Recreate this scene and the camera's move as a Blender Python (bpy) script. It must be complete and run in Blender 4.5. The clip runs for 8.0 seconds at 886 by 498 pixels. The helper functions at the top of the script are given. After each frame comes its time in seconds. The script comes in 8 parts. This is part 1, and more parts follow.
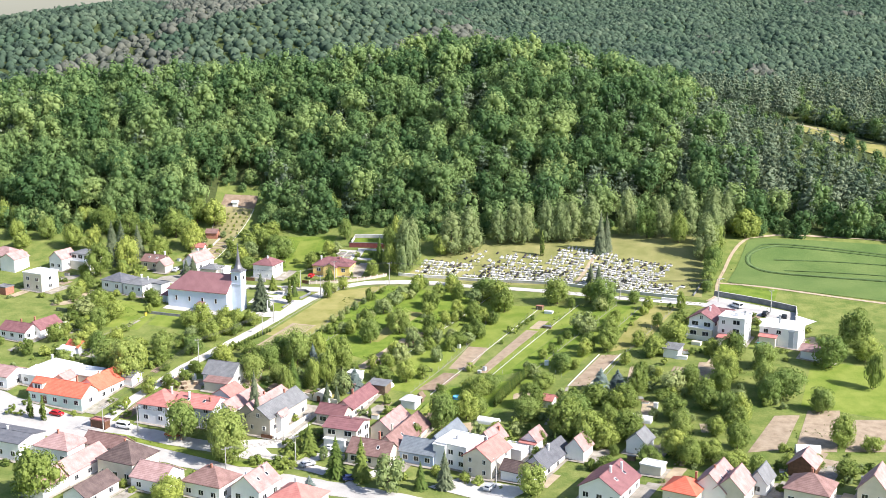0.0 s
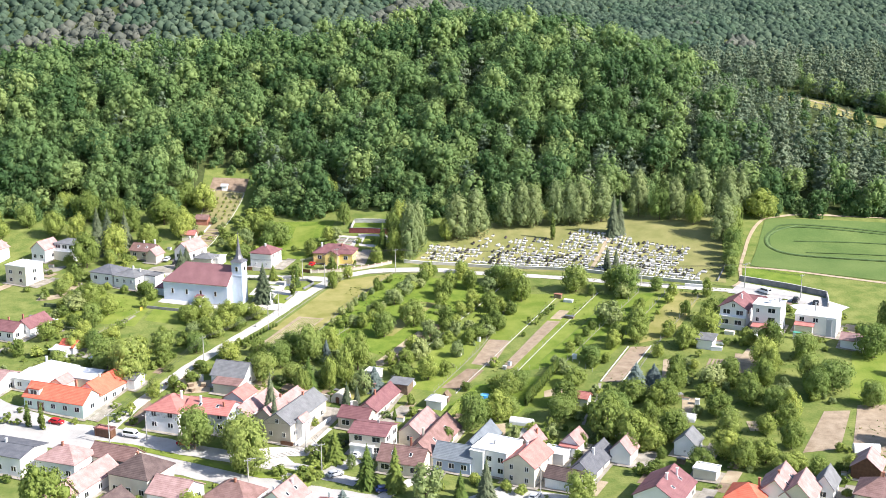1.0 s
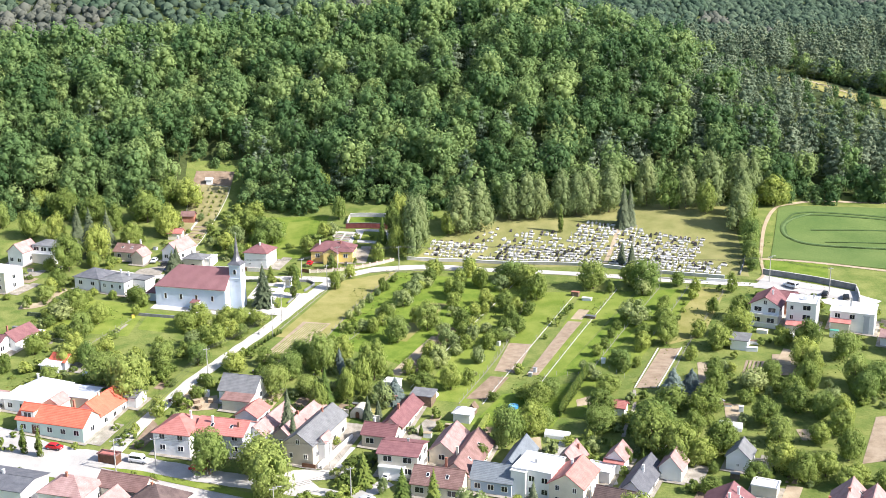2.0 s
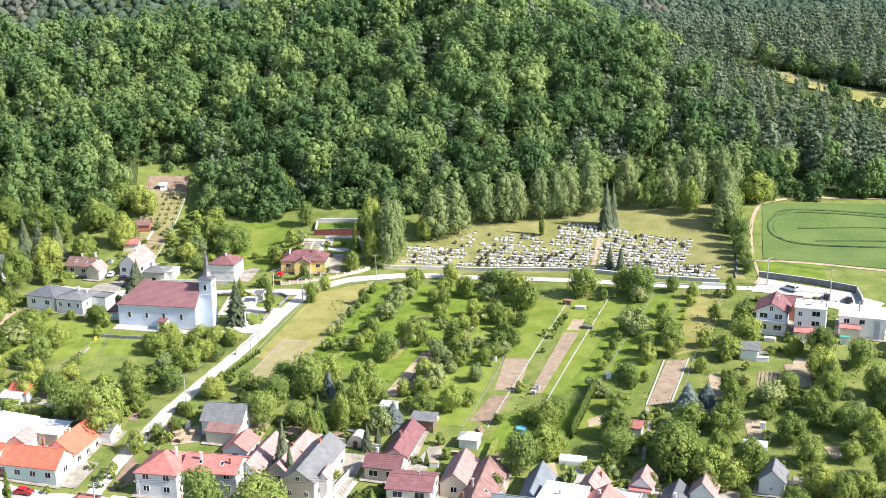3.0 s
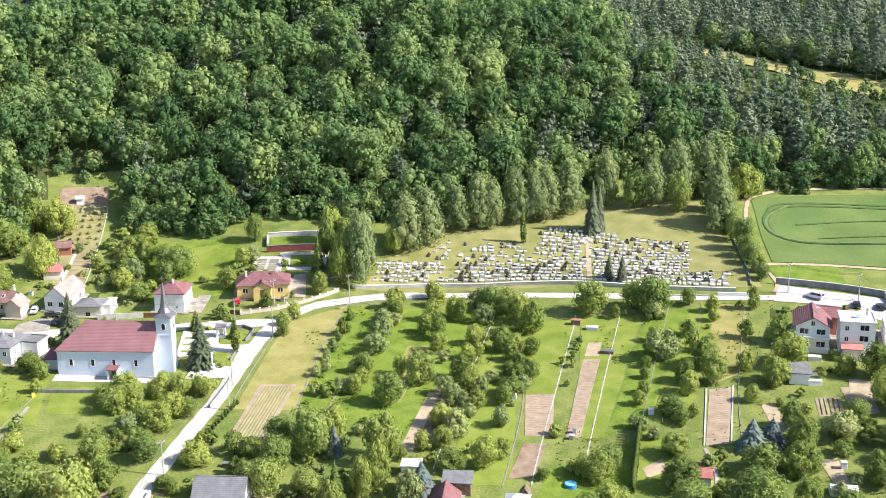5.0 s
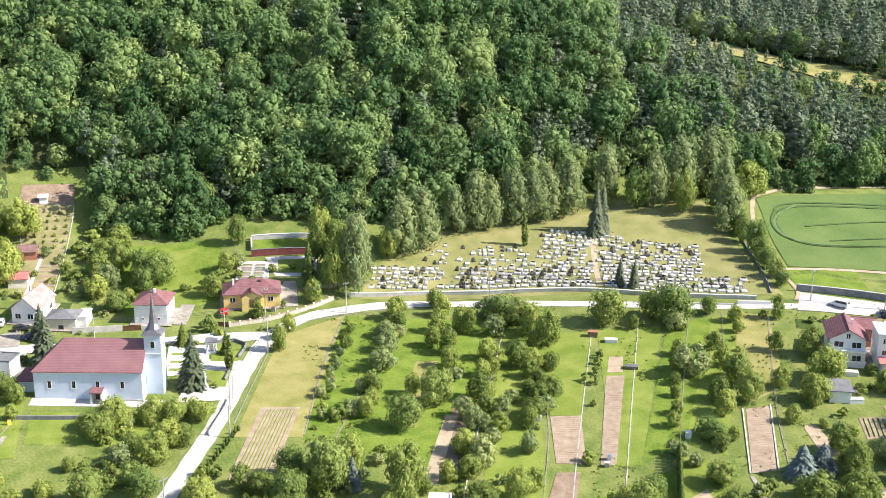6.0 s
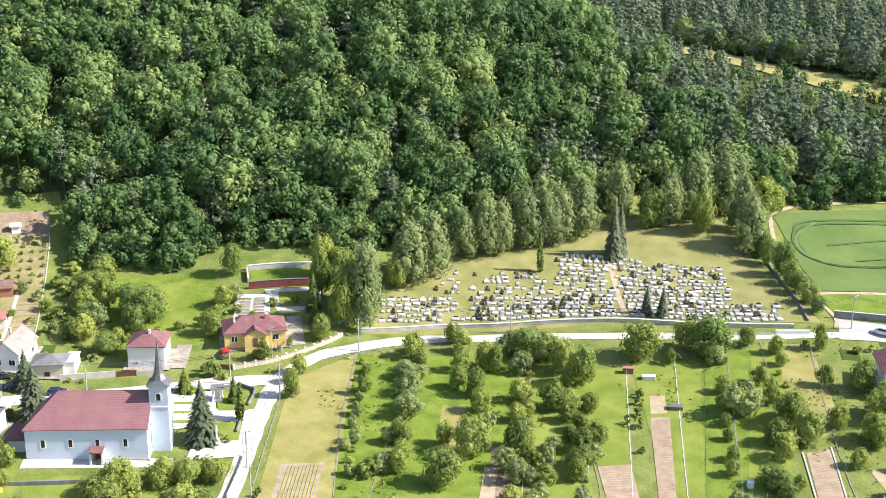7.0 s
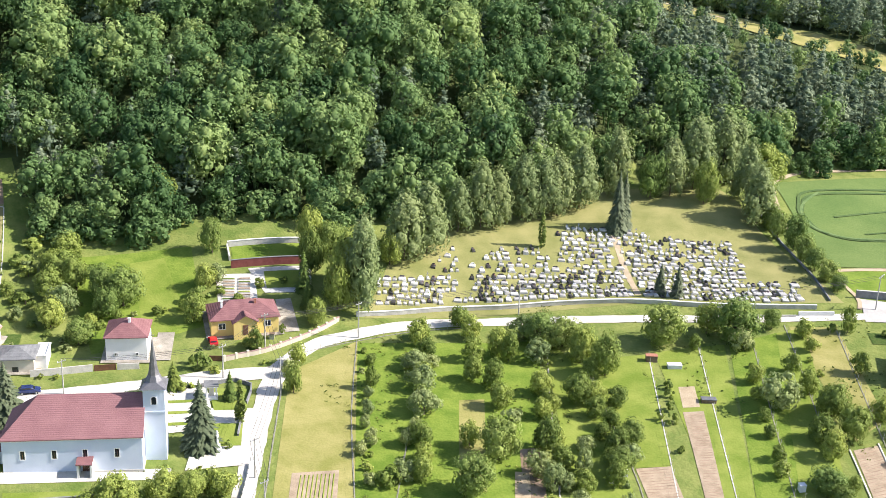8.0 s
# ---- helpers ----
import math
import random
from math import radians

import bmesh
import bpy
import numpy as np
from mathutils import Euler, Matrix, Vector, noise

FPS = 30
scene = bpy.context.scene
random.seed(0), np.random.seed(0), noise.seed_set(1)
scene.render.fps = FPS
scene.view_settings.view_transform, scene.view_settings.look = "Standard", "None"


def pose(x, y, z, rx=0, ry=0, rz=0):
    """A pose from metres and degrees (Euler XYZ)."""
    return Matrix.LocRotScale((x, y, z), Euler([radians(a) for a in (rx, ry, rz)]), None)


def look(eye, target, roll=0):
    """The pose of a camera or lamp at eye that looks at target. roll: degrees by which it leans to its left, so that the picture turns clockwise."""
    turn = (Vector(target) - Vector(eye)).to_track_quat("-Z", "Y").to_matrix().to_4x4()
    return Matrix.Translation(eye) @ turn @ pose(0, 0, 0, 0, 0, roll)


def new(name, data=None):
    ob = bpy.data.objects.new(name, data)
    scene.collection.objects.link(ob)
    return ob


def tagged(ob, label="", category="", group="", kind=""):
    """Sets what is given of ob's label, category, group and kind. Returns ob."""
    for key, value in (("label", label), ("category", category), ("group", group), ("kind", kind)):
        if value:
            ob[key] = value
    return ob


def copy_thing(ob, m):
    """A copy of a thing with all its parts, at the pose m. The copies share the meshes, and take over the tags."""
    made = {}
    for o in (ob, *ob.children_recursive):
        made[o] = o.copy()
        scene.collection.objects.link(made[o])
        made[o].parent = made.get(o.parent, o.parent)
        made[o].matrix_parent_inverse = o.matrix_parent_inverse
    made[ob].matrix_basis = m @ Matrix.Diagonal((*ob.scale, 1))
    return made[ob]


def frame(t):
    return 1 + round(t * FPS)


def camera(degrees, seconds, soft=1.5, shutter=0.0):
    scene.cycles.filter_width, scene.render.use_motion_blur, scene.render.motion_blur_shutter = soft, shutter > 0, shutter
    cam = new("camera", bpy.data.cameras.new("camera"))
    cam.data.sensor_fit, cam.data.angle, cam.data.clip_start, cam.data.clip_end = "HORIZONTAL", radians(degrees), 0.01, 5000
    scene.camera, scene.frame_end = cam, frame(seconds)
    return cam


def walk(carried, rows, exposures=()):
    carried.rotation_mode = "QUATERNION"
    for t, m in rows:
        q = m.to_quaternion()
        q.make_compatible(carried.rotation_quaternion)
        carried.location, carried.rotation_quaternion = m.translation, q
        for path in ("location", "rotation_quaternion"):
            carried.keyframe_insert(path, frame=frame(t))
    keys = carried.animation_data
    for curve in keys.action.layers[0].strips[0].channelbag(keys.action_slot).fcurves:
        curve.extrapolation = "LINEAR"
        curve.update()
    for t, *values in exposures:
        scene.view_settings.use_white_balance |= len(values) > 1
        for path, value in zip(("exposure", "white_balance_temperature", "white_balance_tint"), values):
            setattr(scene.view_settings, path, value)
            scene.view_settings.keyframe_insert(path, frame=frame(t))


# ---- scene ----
# A village under a wooded hill, flown over towards the church and the cemetery.
cam = camera(40.4, 8.0, soft=0.7)
PATH = [
    (0, (0.107, 0.683, 101.113), (0.105, 2.637, 100.691), -0.0),
    (0.5, (-9.852, 11.933, 101.26), (-9.809, 13.882, 100.811), -0.1),
    (1, (-19.765, 23.658, 101.536), (-19.689, 25.6, 101.067), -0.2),
    (2.5, (-47.453, 60.296, 103.192), (-47.229, 62.214, 102.672), -0.6),
    (3, (-56.186, 73.162, 103.191), (-55.888, 75.068, 102.664), -0.6),
    (3.5, (-63.628, 86.441, 102.549), (-63.261, 88.334, 102.02), -1.0),
    (4, (-70.93, 100.085, 102.314), (-70.503, 101.964, 101.781), -1.3),
    (4.5, (-77.915, 113.913, 102.131), (-77.432, 115.776, 101.585), -1.2),
    (6, (-97.034, 157.325, 101.378), (-96.38, 159.119, 100.782), 0.4),
    (6.5, (-102.118, 172.111, 101.238), (-101.412, 173.887, 100.648), 0.3),
    (7, (-107.481, 187.614, 101.23), (-106.726, 189.368, 100.636), 0.6),
    (7.5, (-113.019, 203.524, 100.775), (-112.209, 205.244, 100.152), 1.3),
    (8, (-117.072, 219.417, 100.646), (-116.192, 221.08, 99.968), 2.1),
]
walk(cam, [(t, look(eye, target, roll)) for t, eye, target, roll in PATH], exposures=[(0.0, 0.95, 6300, 15), (8.0, 1.02, 6500, 15)])

# ---- daylight ----
SUN_FROM = Vector((0.90, -0.44, 0.78)).normalized()
sun = new("sun", bpy.data.lights.new("sun", "SUN"))
sun.data.energy, sun.data.angle, sun.data.color = 5.0, radians(0.6), (1.0, 0.95, 0.86)
sun.rotation_euler = SUN_FROM.to_track_quat("Z", "Y").to_euler()
world = bpy.data.worlds.new("sky")
scene.world = world
world.use_nodes = True
sky = world.node_tree.nodes.new("ShaderNodeTexSky")
sky.sky_type, sky.sun_disc = "NISHITA", False
sky.sun_elevation = math.asin(SUN_FROM.z)
sky.sun_rotation = math.atan2(SUN_FROM.x, SUN_FROM.y)
world.node_tree.links.new(sky.outputs[0], world.node_tree.nodes["Background"].inputs[0])
world.node_tree.nodes["Background"].inputs[1].default_value = 0.11


# ---- materials ----
def surface(name, a, b, size=1.0, rough=0.8, fine=0.12, bump=0.0, spec=0.3, vary=0.0, metal=0.0, stripes=None, leaf=0.0, tint=None, grain=0.45):
    """Two colours mixed by coarse and fine noise in metres; vary: change from thing to thing; stripes: (spacing, axis, depth)."""
    m = bpy.data.materials.new(name)
    m.use_nodes = True
    n, l = m.node_tree.nodes, m.node_tree.links
    p = n["Principled BSDF"]
    p.inputs["Roughness"].default_value, p.inputs["Metallic"].default_value = rough, metal
    p.inputs["Specular IOR Level"].default_value = spec
    co = n.new("ShaderNodeTexCoord")
    big, small = n.new("ShaderNodeTexNoise"), n.new("ShaderNodeTexNoise")
    big.inputs["Scale"].default_value, small.inputs["Scale"].default_value = 1 / size, 1 / fine
    big.inputs["Detail"].default_value, small.inputs["Detail"].default_value = 5, 3
    l.new(co.outputs["Object"], big.inputs["Vector"]), l.new(co.outputs["Object"], small.inputs["Vector"])
    add = n.new("ShaderNodeMath")
    add.operation = "MULTIPLY_ADD"
    add.inputs[1].default_value = grain
    l.new(small.outputs["Fac"], add.inputs[0]), l.new(big.outputs["Fac"], add.inputs[2])
    ramp = n.new("ShaderNodeMapRange")
    ramp.inputs["From Min"].default_value, ramp.inputs["From Max"].default_value = 0.295 + 0.5 * grain, 0.63 + 0.667 * grain
    l.new(add.outputs[0], ramp.inputs["Value"])
    mix = n.new("ShaderNodeMix")
    mix.data_type = "RGBA"
    mix.inputs[6].default_value, mix.inputs[7].default_value = (*a, 1), (*b, 1)
    l.new(ramp.outputs[0], mix.inputs[0])
    out = mix.outputs[2]
    if vary or tint:
        hsv = n.new("ShaderNodeHueSaturation")
        if tint:
            src = n.new("ShaderNodeAttribute")
            src.attribute_name = tint
            r = src.outputs["Fac"]
        else:
            r = n.new("ShaderNodeObjectInfo").outputs["Random"]
        v, h = n.new("ShaderNodeMapRange"), n.new("ShaderNodeMapRange")
        v.inputs["To Min"].default_value, v.inputs["To Max"].default_value = 1 - vary, 1 + vary
        h.inputs["To Min"].default_value, h.inputs["To Max"].default_value = 0.5 + (0.032 if tint else 0.014) * (leaf > 0), 0.5 - (0.036 if tint else 0.02) * (leaf > 0)
        l.new(r, v.inputs["Value"]), l.new(r, h.inputs["Value"])
        l.new(v.outputs[0], hsv.inputs["Value"]), l.new(h.outputs[0], hsv.inputs["Hue"]), l.new(out, hsv.inputs["Color"])
        out = hsv.outputs[0]
    l.new(out, p.inputs["Base Color"])
    height = small.outputs["Fac"]
    if stripes:
        spacing, axis, depth = stripes
        w = n.new("ShaderNodeTexWave")
        w.bands_direction = axis
        w.wave_profile = "SAW" if axis != "Z" else "SIN"
        w.inputs["Scale"].default_value = 0.314 / spacing
        w.inputs["Distortion"].default_value = 0.4
        l.new(co.outputs["Object"], w.inputs["Vector"])
        s = n.new("ShaderNodeMath")
        s.operation = "MULTIPLY_ADD"
        s.inputs[1].default_value = depth
        l.new(w.outputs["Fac"], s.inputs[0]), l.new(height, s.inputs[2])
        height = s.outputs[0]
        bump = max(bump, 0.4)
    if bump:
        bn = n.new("ShaderNodeBump")
        bn.inputs["Strength"].default_value, bn.inputs["Distance"].default_value = bump, fine
        l.new(height, bn.inputs["Height"]), l.new(bn.outputs[0], p.inputs["Normal"])
    if leaf:
        tr = n.new("ShaderNodeBsdfTranslucent")
        l.new(out, tr.inputs["Color"])
        ms = n.new("ShaderNodeMixShader")
        ms.inputs[0].default_value = leaf
        l.new(p.outputs[0], ms.inputs[1]), l.new(tr.outputs[0], ms.inputs[2])
        l.new(ms.outputs[0], n["Material Output"].inputs["Surface"])
    return m


GRASS = surface("meadow_grass", (0.105, 0.155, 0.034), (0.215, 0.24, 0.072), 5, 0.95, 0.7, 0.3, 0.1, grain=0.3)
LAWN = surface("mown_lawn", (0.135, 0.195, 0.029), (0.222, 0.265, 0.057), 5, 0.95, 0.5, 0.2, 0.1, grain=0.22)
BRIGHT = surface("lush_grass", (0.10, 0.165, 0.022), (0.185, 0.245, 0.042), 4, 0.95, 0.5, 0.25, 0.1, grain=0.3)
DRY = surface("dry_mown_grass", (0.20, 0.205, 0.056), (0.325, 0.295, 0.115), 6, 0.95, 0.5, 0.2, 0.1, grain=0.2)
CEM = surface("cemetery_grass", (0.175, 0.188, 0.062), (0.29, 0.275, 0.112), 8, 0.95, 0.4, 0.2, 0.1, grain=0.3)
WHEAT = surface("green_cereal", (0.085, 0.142, 0.04), (0.14, 0.195, 0.06), 16, 0.9, 0.6, 0.2, 0.1)
TRAMPLED = surface("pale_wheel_track", (0.10, 0.165, 0.06), (0.15, 0.21, 0.085), 2, 0.9, 0.4, 0.3, 0.1)
RUT = surface("dark_wheel_rut", (0.06, 0.105, 0.036), (0.09, 0.135, 0.048), 2, 0.9, 0.4, 0.3, 0.1)
SOIL = surface("tilled_soil", (0.265, 0.205, 0.142), (0.385, 0.31, 0.225), 2.0, 0.95, 0.3, 0.25, 0.1, grain=0.25)
SOIL_DARK = surface("moist_soil", (0.20, 0.145, 0.10), (0.31, 0.235, 0.17), 2.0, 0.95, 0.3, 0.25, 0.1, grain=0.25)
SOIL_ROW = surface("soil_ridges", (0.25, 0.18, 0.13), (0.37, 0.275, 0.20), 1.5, 0.95, 0.2, 0.2, 0.1, grain=0.25)
FOOTING = surface("mossy_fence_footing", (0.17, 0.17, 0.13), (0.30, 0.29, 0.23), 1.0, 0.95, 0.2, 0.2, 0.1)
PATH_DIRT = surface("dry_dirt_track", (0.34, 0.27, 0.18), (0.46, 0.38, 0.27), 2.5, 0.95, 0.3, 0.3, 0.1)
ROAD = surface("pale_concrete_road", (0.44, 0.415, 0.37), (0.60, 0.575, 0.525), 4, 0.85, 0.25, 0.1, 0.2)
ASPHALT = surface("worn_grey_asphalt", (0.36, 0.35, 0.33), (0.5, 0.48, 0.45), 5, 0.85, 0.3, 0.1, 0.2)
CONCRETE = surface("weathered_concrete", (0.4, 0.39, 0.36), (0.6, 0.58, 0.54), 2, 0.85, 0.2, 0.2, 0.2)
YARD = surface("worn_yard_surface", (0.22, 0.20, 0.16), (0.40, 0.37, 0.32), 2.2, 0.9, 0.3, 0.2, 0.15)
WALL_GREY = surface("dark_retaining_concrete", (0.14, 0.145, 0.15), (0.24, 0.245, 0.25), 1.5, 0.85, 0.2, 0.2, 0.2)
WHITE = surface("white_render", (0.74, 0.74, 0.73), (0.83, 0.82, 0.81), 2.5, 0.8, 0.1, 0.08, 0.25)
# white church render with the sky's bluish shade put into its colour
SHADE_WHITE = surface("white_render_blue_shade", (0.55, 0.62, 0.74), (0.64, 0.70, 0.8), 3.5, 0.8, 0.1, 0.08, 0.25)
CREAM = surface("cream_render", (0.6, 0.55, 0.45), (0.72, 0.67, 0.56), 2.5, 0.8, 0.1, 0.08, 0.25)
BEIGE = surface("beige_render", (0.46, 0.41, 0.33), (0.56, 0.5, 0.42), 2.5, 0.8, 0.1, 0.08, 0.25)
GREYWALL = surface("grey_render", (0.40, 0.42, 0.46), (0.52, 0.54, 0.58), 2.5, 0.8, 0.1, 0.08, 0.25)
MINT = surface("mint_render", (0.55, 0.68, 0.62), (0.66, 0.77, 0.71), 2.5, 0.8, 0.1, 0.08, 0.25)
YELLOW = surface("yellow_render", (0.66, 0.50, 0.17), (0.74, 0.58, 0.22), 2.5, 0.8, 0.1, 0.08, 0.25)
BLUEWALL = surface("blue_grey_render", (0.28, 0.36, 0.50), (0.36, 0.44, 0.58), 2.5, 0.8, 0.1, 0.08, 0.25)


def tiles(name, a, b, size=1.6):
    return surface(name, a, b, size, 0.75, 0.18, 0.3, 0.25, 0.08, 0, (0.26, "Z", 0.45))


R_MAROON = tiles("maroon_roof_tiles", (0.175, 0.08, 0.085), (0.245, 0.12, 0.122))
R_CHURCH = tiles("church_roof_tiles", (0.215, 0.105, 0.112), (0.275, 0.14, 0.145), 4)
R_RED = tiles("red_roof_tiles", (0.40, 0.15, 0.13), (0.50, 0.22, 0.19))
R_ORANGE = tiles("orange_roof_tiles", (0.58, 0.125, 0.075), (0.66, 0.185, 0.115))
R_PINK = tiles("faded_pink_roof_tiles", (0.31, 0.19, 0.175), (0.45, 0.30, 0.28))
R_BROWN = tiles("brown_roof_tiles", (0.18, 0.105, 0.092), (0.285, 0.178, 0.16))
R_DARK = tiles("dark_brown_roof_tiles", (0.085, 0.06, 0.058), (0.15, 0.11, 0.10))
R_GREY = tiles("grey_roof_sheets", (0.14, 0.145, 0.15), (0.21, 0.215, 0.22))
R_SLATE = tiles("slate_roof_sheets", (0.10, 0.105, 0.12), (0.16, 0.165, 0.18))
R_BLUE = tiles("blue_grey_roof_sheets", (0.155, 0.18, 0.205), (0.22, 0.25, 0.275))
R_LIGHT = surface("pale_metal_roof", (0.55, 0.58, 0.62), (0.68, 0.7, 0.73), 2, 0.45, 0.15, 0.1, 0.35, 0.035)
R_WHITE = surface("white_flat_roof", (0.62, 0.62, 0.61), (0.76, 0.76, 0.75), 2, 0.8, 0.15, 0.1, 0.2)
GLASS = surface("dark_window_glass", (0.012, 0.015, 0.02), (0.03, 0.035, 0.045), 1, 0.08, 0.3, 0, 0.6)
FRAME = surface("white_window_frame", (0.72, 0.72, 0.7), (0.8, 0.8, 0.78), 1, 0.5)
DOORWOOD = surface("brown_door_wood", (0.10, 0.05, 0.03), (0.17, 0.085, 0.05), 0.8, 0.6)
BRICK = surface("red_chimney_brick", (0.30, 0.12, 0.08), (0.42, 0.2, 0.14), 0.6, 0.85)
ZINC = surface("zinc_spire_sheet", (0.13, 0.13, 0.14), (0.20, 0.20, 0.215), 1.2, 0.5, 0.15, 0.1, 0.4, 0, 0.4)
WOOD = surface("weathered_wood", (0.13, 0.09, 0.06), (0.23, 0.17, 0.12), 0.8, 0.85)
POLE = surface("concrete_pole", (0.33, 0.32, 0.3), (0.46, 0.45, 0.42), 1, 0.85)
STEEL = surface("galvanised_steel", (0.36, 0.37, 0.38), (0.48, 0.49, 0.5), 1, 0.45, 0.1, 0, 0.4, 0, 0.5)
CABLE = surface("dark_cable", (0.03, 0.03, 0.03), (0.05, 0.05, 0.05), 1, 0.6)
GRANITE = surface("pale_grave_granite", (0.42, 0.41, 0.40), (0.78, 0.77, 0.75), 1.3, 0.35, 0.08, 0, 0.4, 0.42)
GRANITE_D = surface("dark_grave_granite", (0.03, 0.03, 0.035), (0.14, 0.13, 0.13), 0.7, 0.25, 0.08, 0, 0.5, 0.5)
PLASTIC = surface("white_plastic", (0.68, 0.69, 0.7), (0.78, 0.79, 0.8), 0.8, 0.4)
RUBBER = surface("black_rubber", (0.015, 0.015, 0.015), (0.03, 0.03, 0.03), 0.5, 0.8)
BARK = surface("tree_bark", (0.10, 0.075, 0.05), (0.19, 0.15, 0.11), 0.6, 0.95, 0.1, 0.4)
LEAF = surface("garden_leaves", (0.16, 0.228, 0.045), (0.315, 0.38, 0.098), 0.9, 0.6, 0.25, 0.3, 0.15, 0.34, leaf=0.32)
LEAF_B = surface("birch_leaves", (0.17, 0.238, 0.088), (0.30, 0.365, 0.16), 0.8, 0.65, 0.25, 0.3, 0.2, 0.15, leaf=0.4)
LEAF_Y = surface("yellow_green_leaves", (0.152, 0.228, 0.05), (0.27, 0.345, 0.10), 0.9, 0.6, 0.25, 0.3, 0.15, 0.2, leaf=0.32)
LEAF_G = surface("grey_green_leaves", (0.19, 0.25, 0.085), (0.33, 0.39, 0.155), 0.8, 0.65, 0.25, 0.3, 0.25, 0.2, leaf=0.3)
NEEDLE = surface("spruce_needles", (0.06, 0.085, 0.045), (0.14, 0.17, 0.095), 0.7, 0.7, 0.2, 0.3, 0.2, 0.25, leaf=0.08)
NEEDLE_L = surface("young_spruce_needles", (0.07, 0.12, 0.022), (0.14, 0.19, 0.04), 0.7, 0.7, 0.2, 0.3, 0.2, 0.25, leaf=0.1)
NEEDLE_B = surface("blue_spruce_needles", (0.10, 0.14, 0.125), (0.21, 0.26, 0.235), 0.7, 0.7, 0.2, 0.3, 0.2, 0.2, leaf=0.15)
FOREST = surface("forest_leaves", (0.105, 0.188, 0.066), (0.205, 0.312, 0.112), 1.1, 0.65, 0.3, 0.3, 0.15, 0.45, leaf=0.4, tint="tint")
FOREST_P = surface("forest_pine_needles", (0.125, 0.176, 0.108), (0.205, 0.262, 0.165), 1.0, 0.75, 0.3, 0.3, 0.15, 0.3, leaf=0.32, tint="tint")
# distance haze is mixed into this leaf colour: paler and bluer green
FAR = surface("far_leaves_haze_tint", (0.078, 0.128, 0.086), (0.118, 0.17, 0.112), 60, 0.9, 4.0, 0, 0.02, 0.36, leaf=0.35, tint="tint")
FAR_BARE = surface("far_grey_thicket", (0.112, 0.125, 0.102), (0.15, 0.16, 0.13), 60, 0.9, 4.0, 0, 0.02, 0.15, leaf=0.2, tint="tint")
FARSOIL = surface("forest_floor", (0.04, 0.06, 0.02), (0.08, 0.10, 0.035), 14, 0.95, 1.5, 0.4, 0.1)


# ---- small building blocks ----
def part(name, bm, material, parent=None, label=""):
    """Links a bmesh as one mesh object under a thing or a part."""
    me = bpy.data.meshes.new(name)
    bm.to_mesh(me)
    bm.free()
    me.materials.append(material)
    ob = new(name, me)
    if parent:
        ob.parent = parent
    if label:
        ob["label"] = label
    return ob


def shared(name, me, parent, m=None):
    ob = new(name, me)
    ob.parent = parent
    if m is not None:
        ob.matrix_local = m
    return ob


def box(bm, x0, x1, y0, y1, z0, z1):
    v = [bm.verts.new((x, y, z)) for x in (x0, x1) for y in (y0, y1) for z in (z0, z1)]
    for f in ((0, 1, 3, 2), (4, 6, 7, 5), (0, 4, 5, 1), (2, 3, 7, 6), (0, 2, 6, 4), (1, 5, 7, 3)):
        bm.faces.new([v[i] for i in f])
    return bm


def a_box(x0, x1, y0, y1, z0, z1, bevel=0.0):
    bm = box(bmesh.new(), x0, x1, y0, y1, z0, z1)
    if bevel:
        bmesh.ops.bevel(bm, geom=bm.edges[:], offset=bevel, segments=1, affect="EDGES")
    return bm


def slab(bm, pts, thick):
    """A thick plate from a top outline, going straight down."""
    top = [bm.verts.new(p) for p in pts]
    low = [bm.verts.new((p[0], p[1], p[2] - thick)) for p in pts]
    bm.faces.new(top)
    bm.faces.new(low[::-1])
    n = len(pts)
    for i in range(n):
        bm.faces.new((top[i], low[i], low[(i + 1) % n], top[(i + 1) % n]))
    return bm


def tube(bm, rings, sides=6):
    """Rings of (x, y, z, radius) joined into a closed tube."""
    loops = []
    for x, y, z, r in rings:
        loops.append([bm.verts.new((x + r * math.cos(2 * math.pi * k / sides), y + r * math.sin(2 * math.pi * k / sides), z)) for k in range(sides)])
    for a, b in zip(loops, loops[1:]):
        for k in range(sides):
            bm.faces.new((a[k], a[(k + 1) % sides], b[(k + 1) % sides], b[k]))
    bm.faces.new(loops[0][::-1])
    bm.faces.new(loops[-1])
    return bm


def thing(name, x, y, z, ang, label, category, group=""):
    root = new(name)
    root.empty_display_size = 0.5
    root.matrix_world = pose(x, y, z, 0, 0, ang)
    return tagged(root, label, category, group)


# ---- the lie of the land ----
def step(a, b, v):
    u = np.clip((v - a) / (b - a), 0, 1)
    return u * u * (3 - 2 * u)


def wood_edge(x):
    """How far down the slope the wood comes."""
    return np.interp(x, [-230, -130, -104, -101, -80, -75, -60, -30, -12, -4, 14, 30, 45, 65, 85, 102, 116, 140, 220, 300], [496, 494, 496, 521, 519, 495, 492, 487, 481, 478, 481, 480, 480, 483, 486, 483, 475, 472, 457, 432])


RISE_Y = (200, 280, 295, 313, 330, 345, 357, 374, 390, 403, 420, 440, 447, 460, 478)
RISE_Z = (-21, -21, -20.7, -19.4, -17.6, -15.8, -14.5, -12.7, -11.2, -10, -8.4, -7.2, -6.2, -2.8, 1.5)


CREST_X = (-320, -221, -164, -108, -53, -5, 25, 59, 85, 109, 133, 160, 200, 260)
CREST_Z = (32, 38, 44, 48, 54, 63, 61, 57, 49, 42, 36, 34, 33, 36)
FAR_X = (-900, -500, -390, -280, -150, -60, -12, 37, 62, 87, 150, 250)
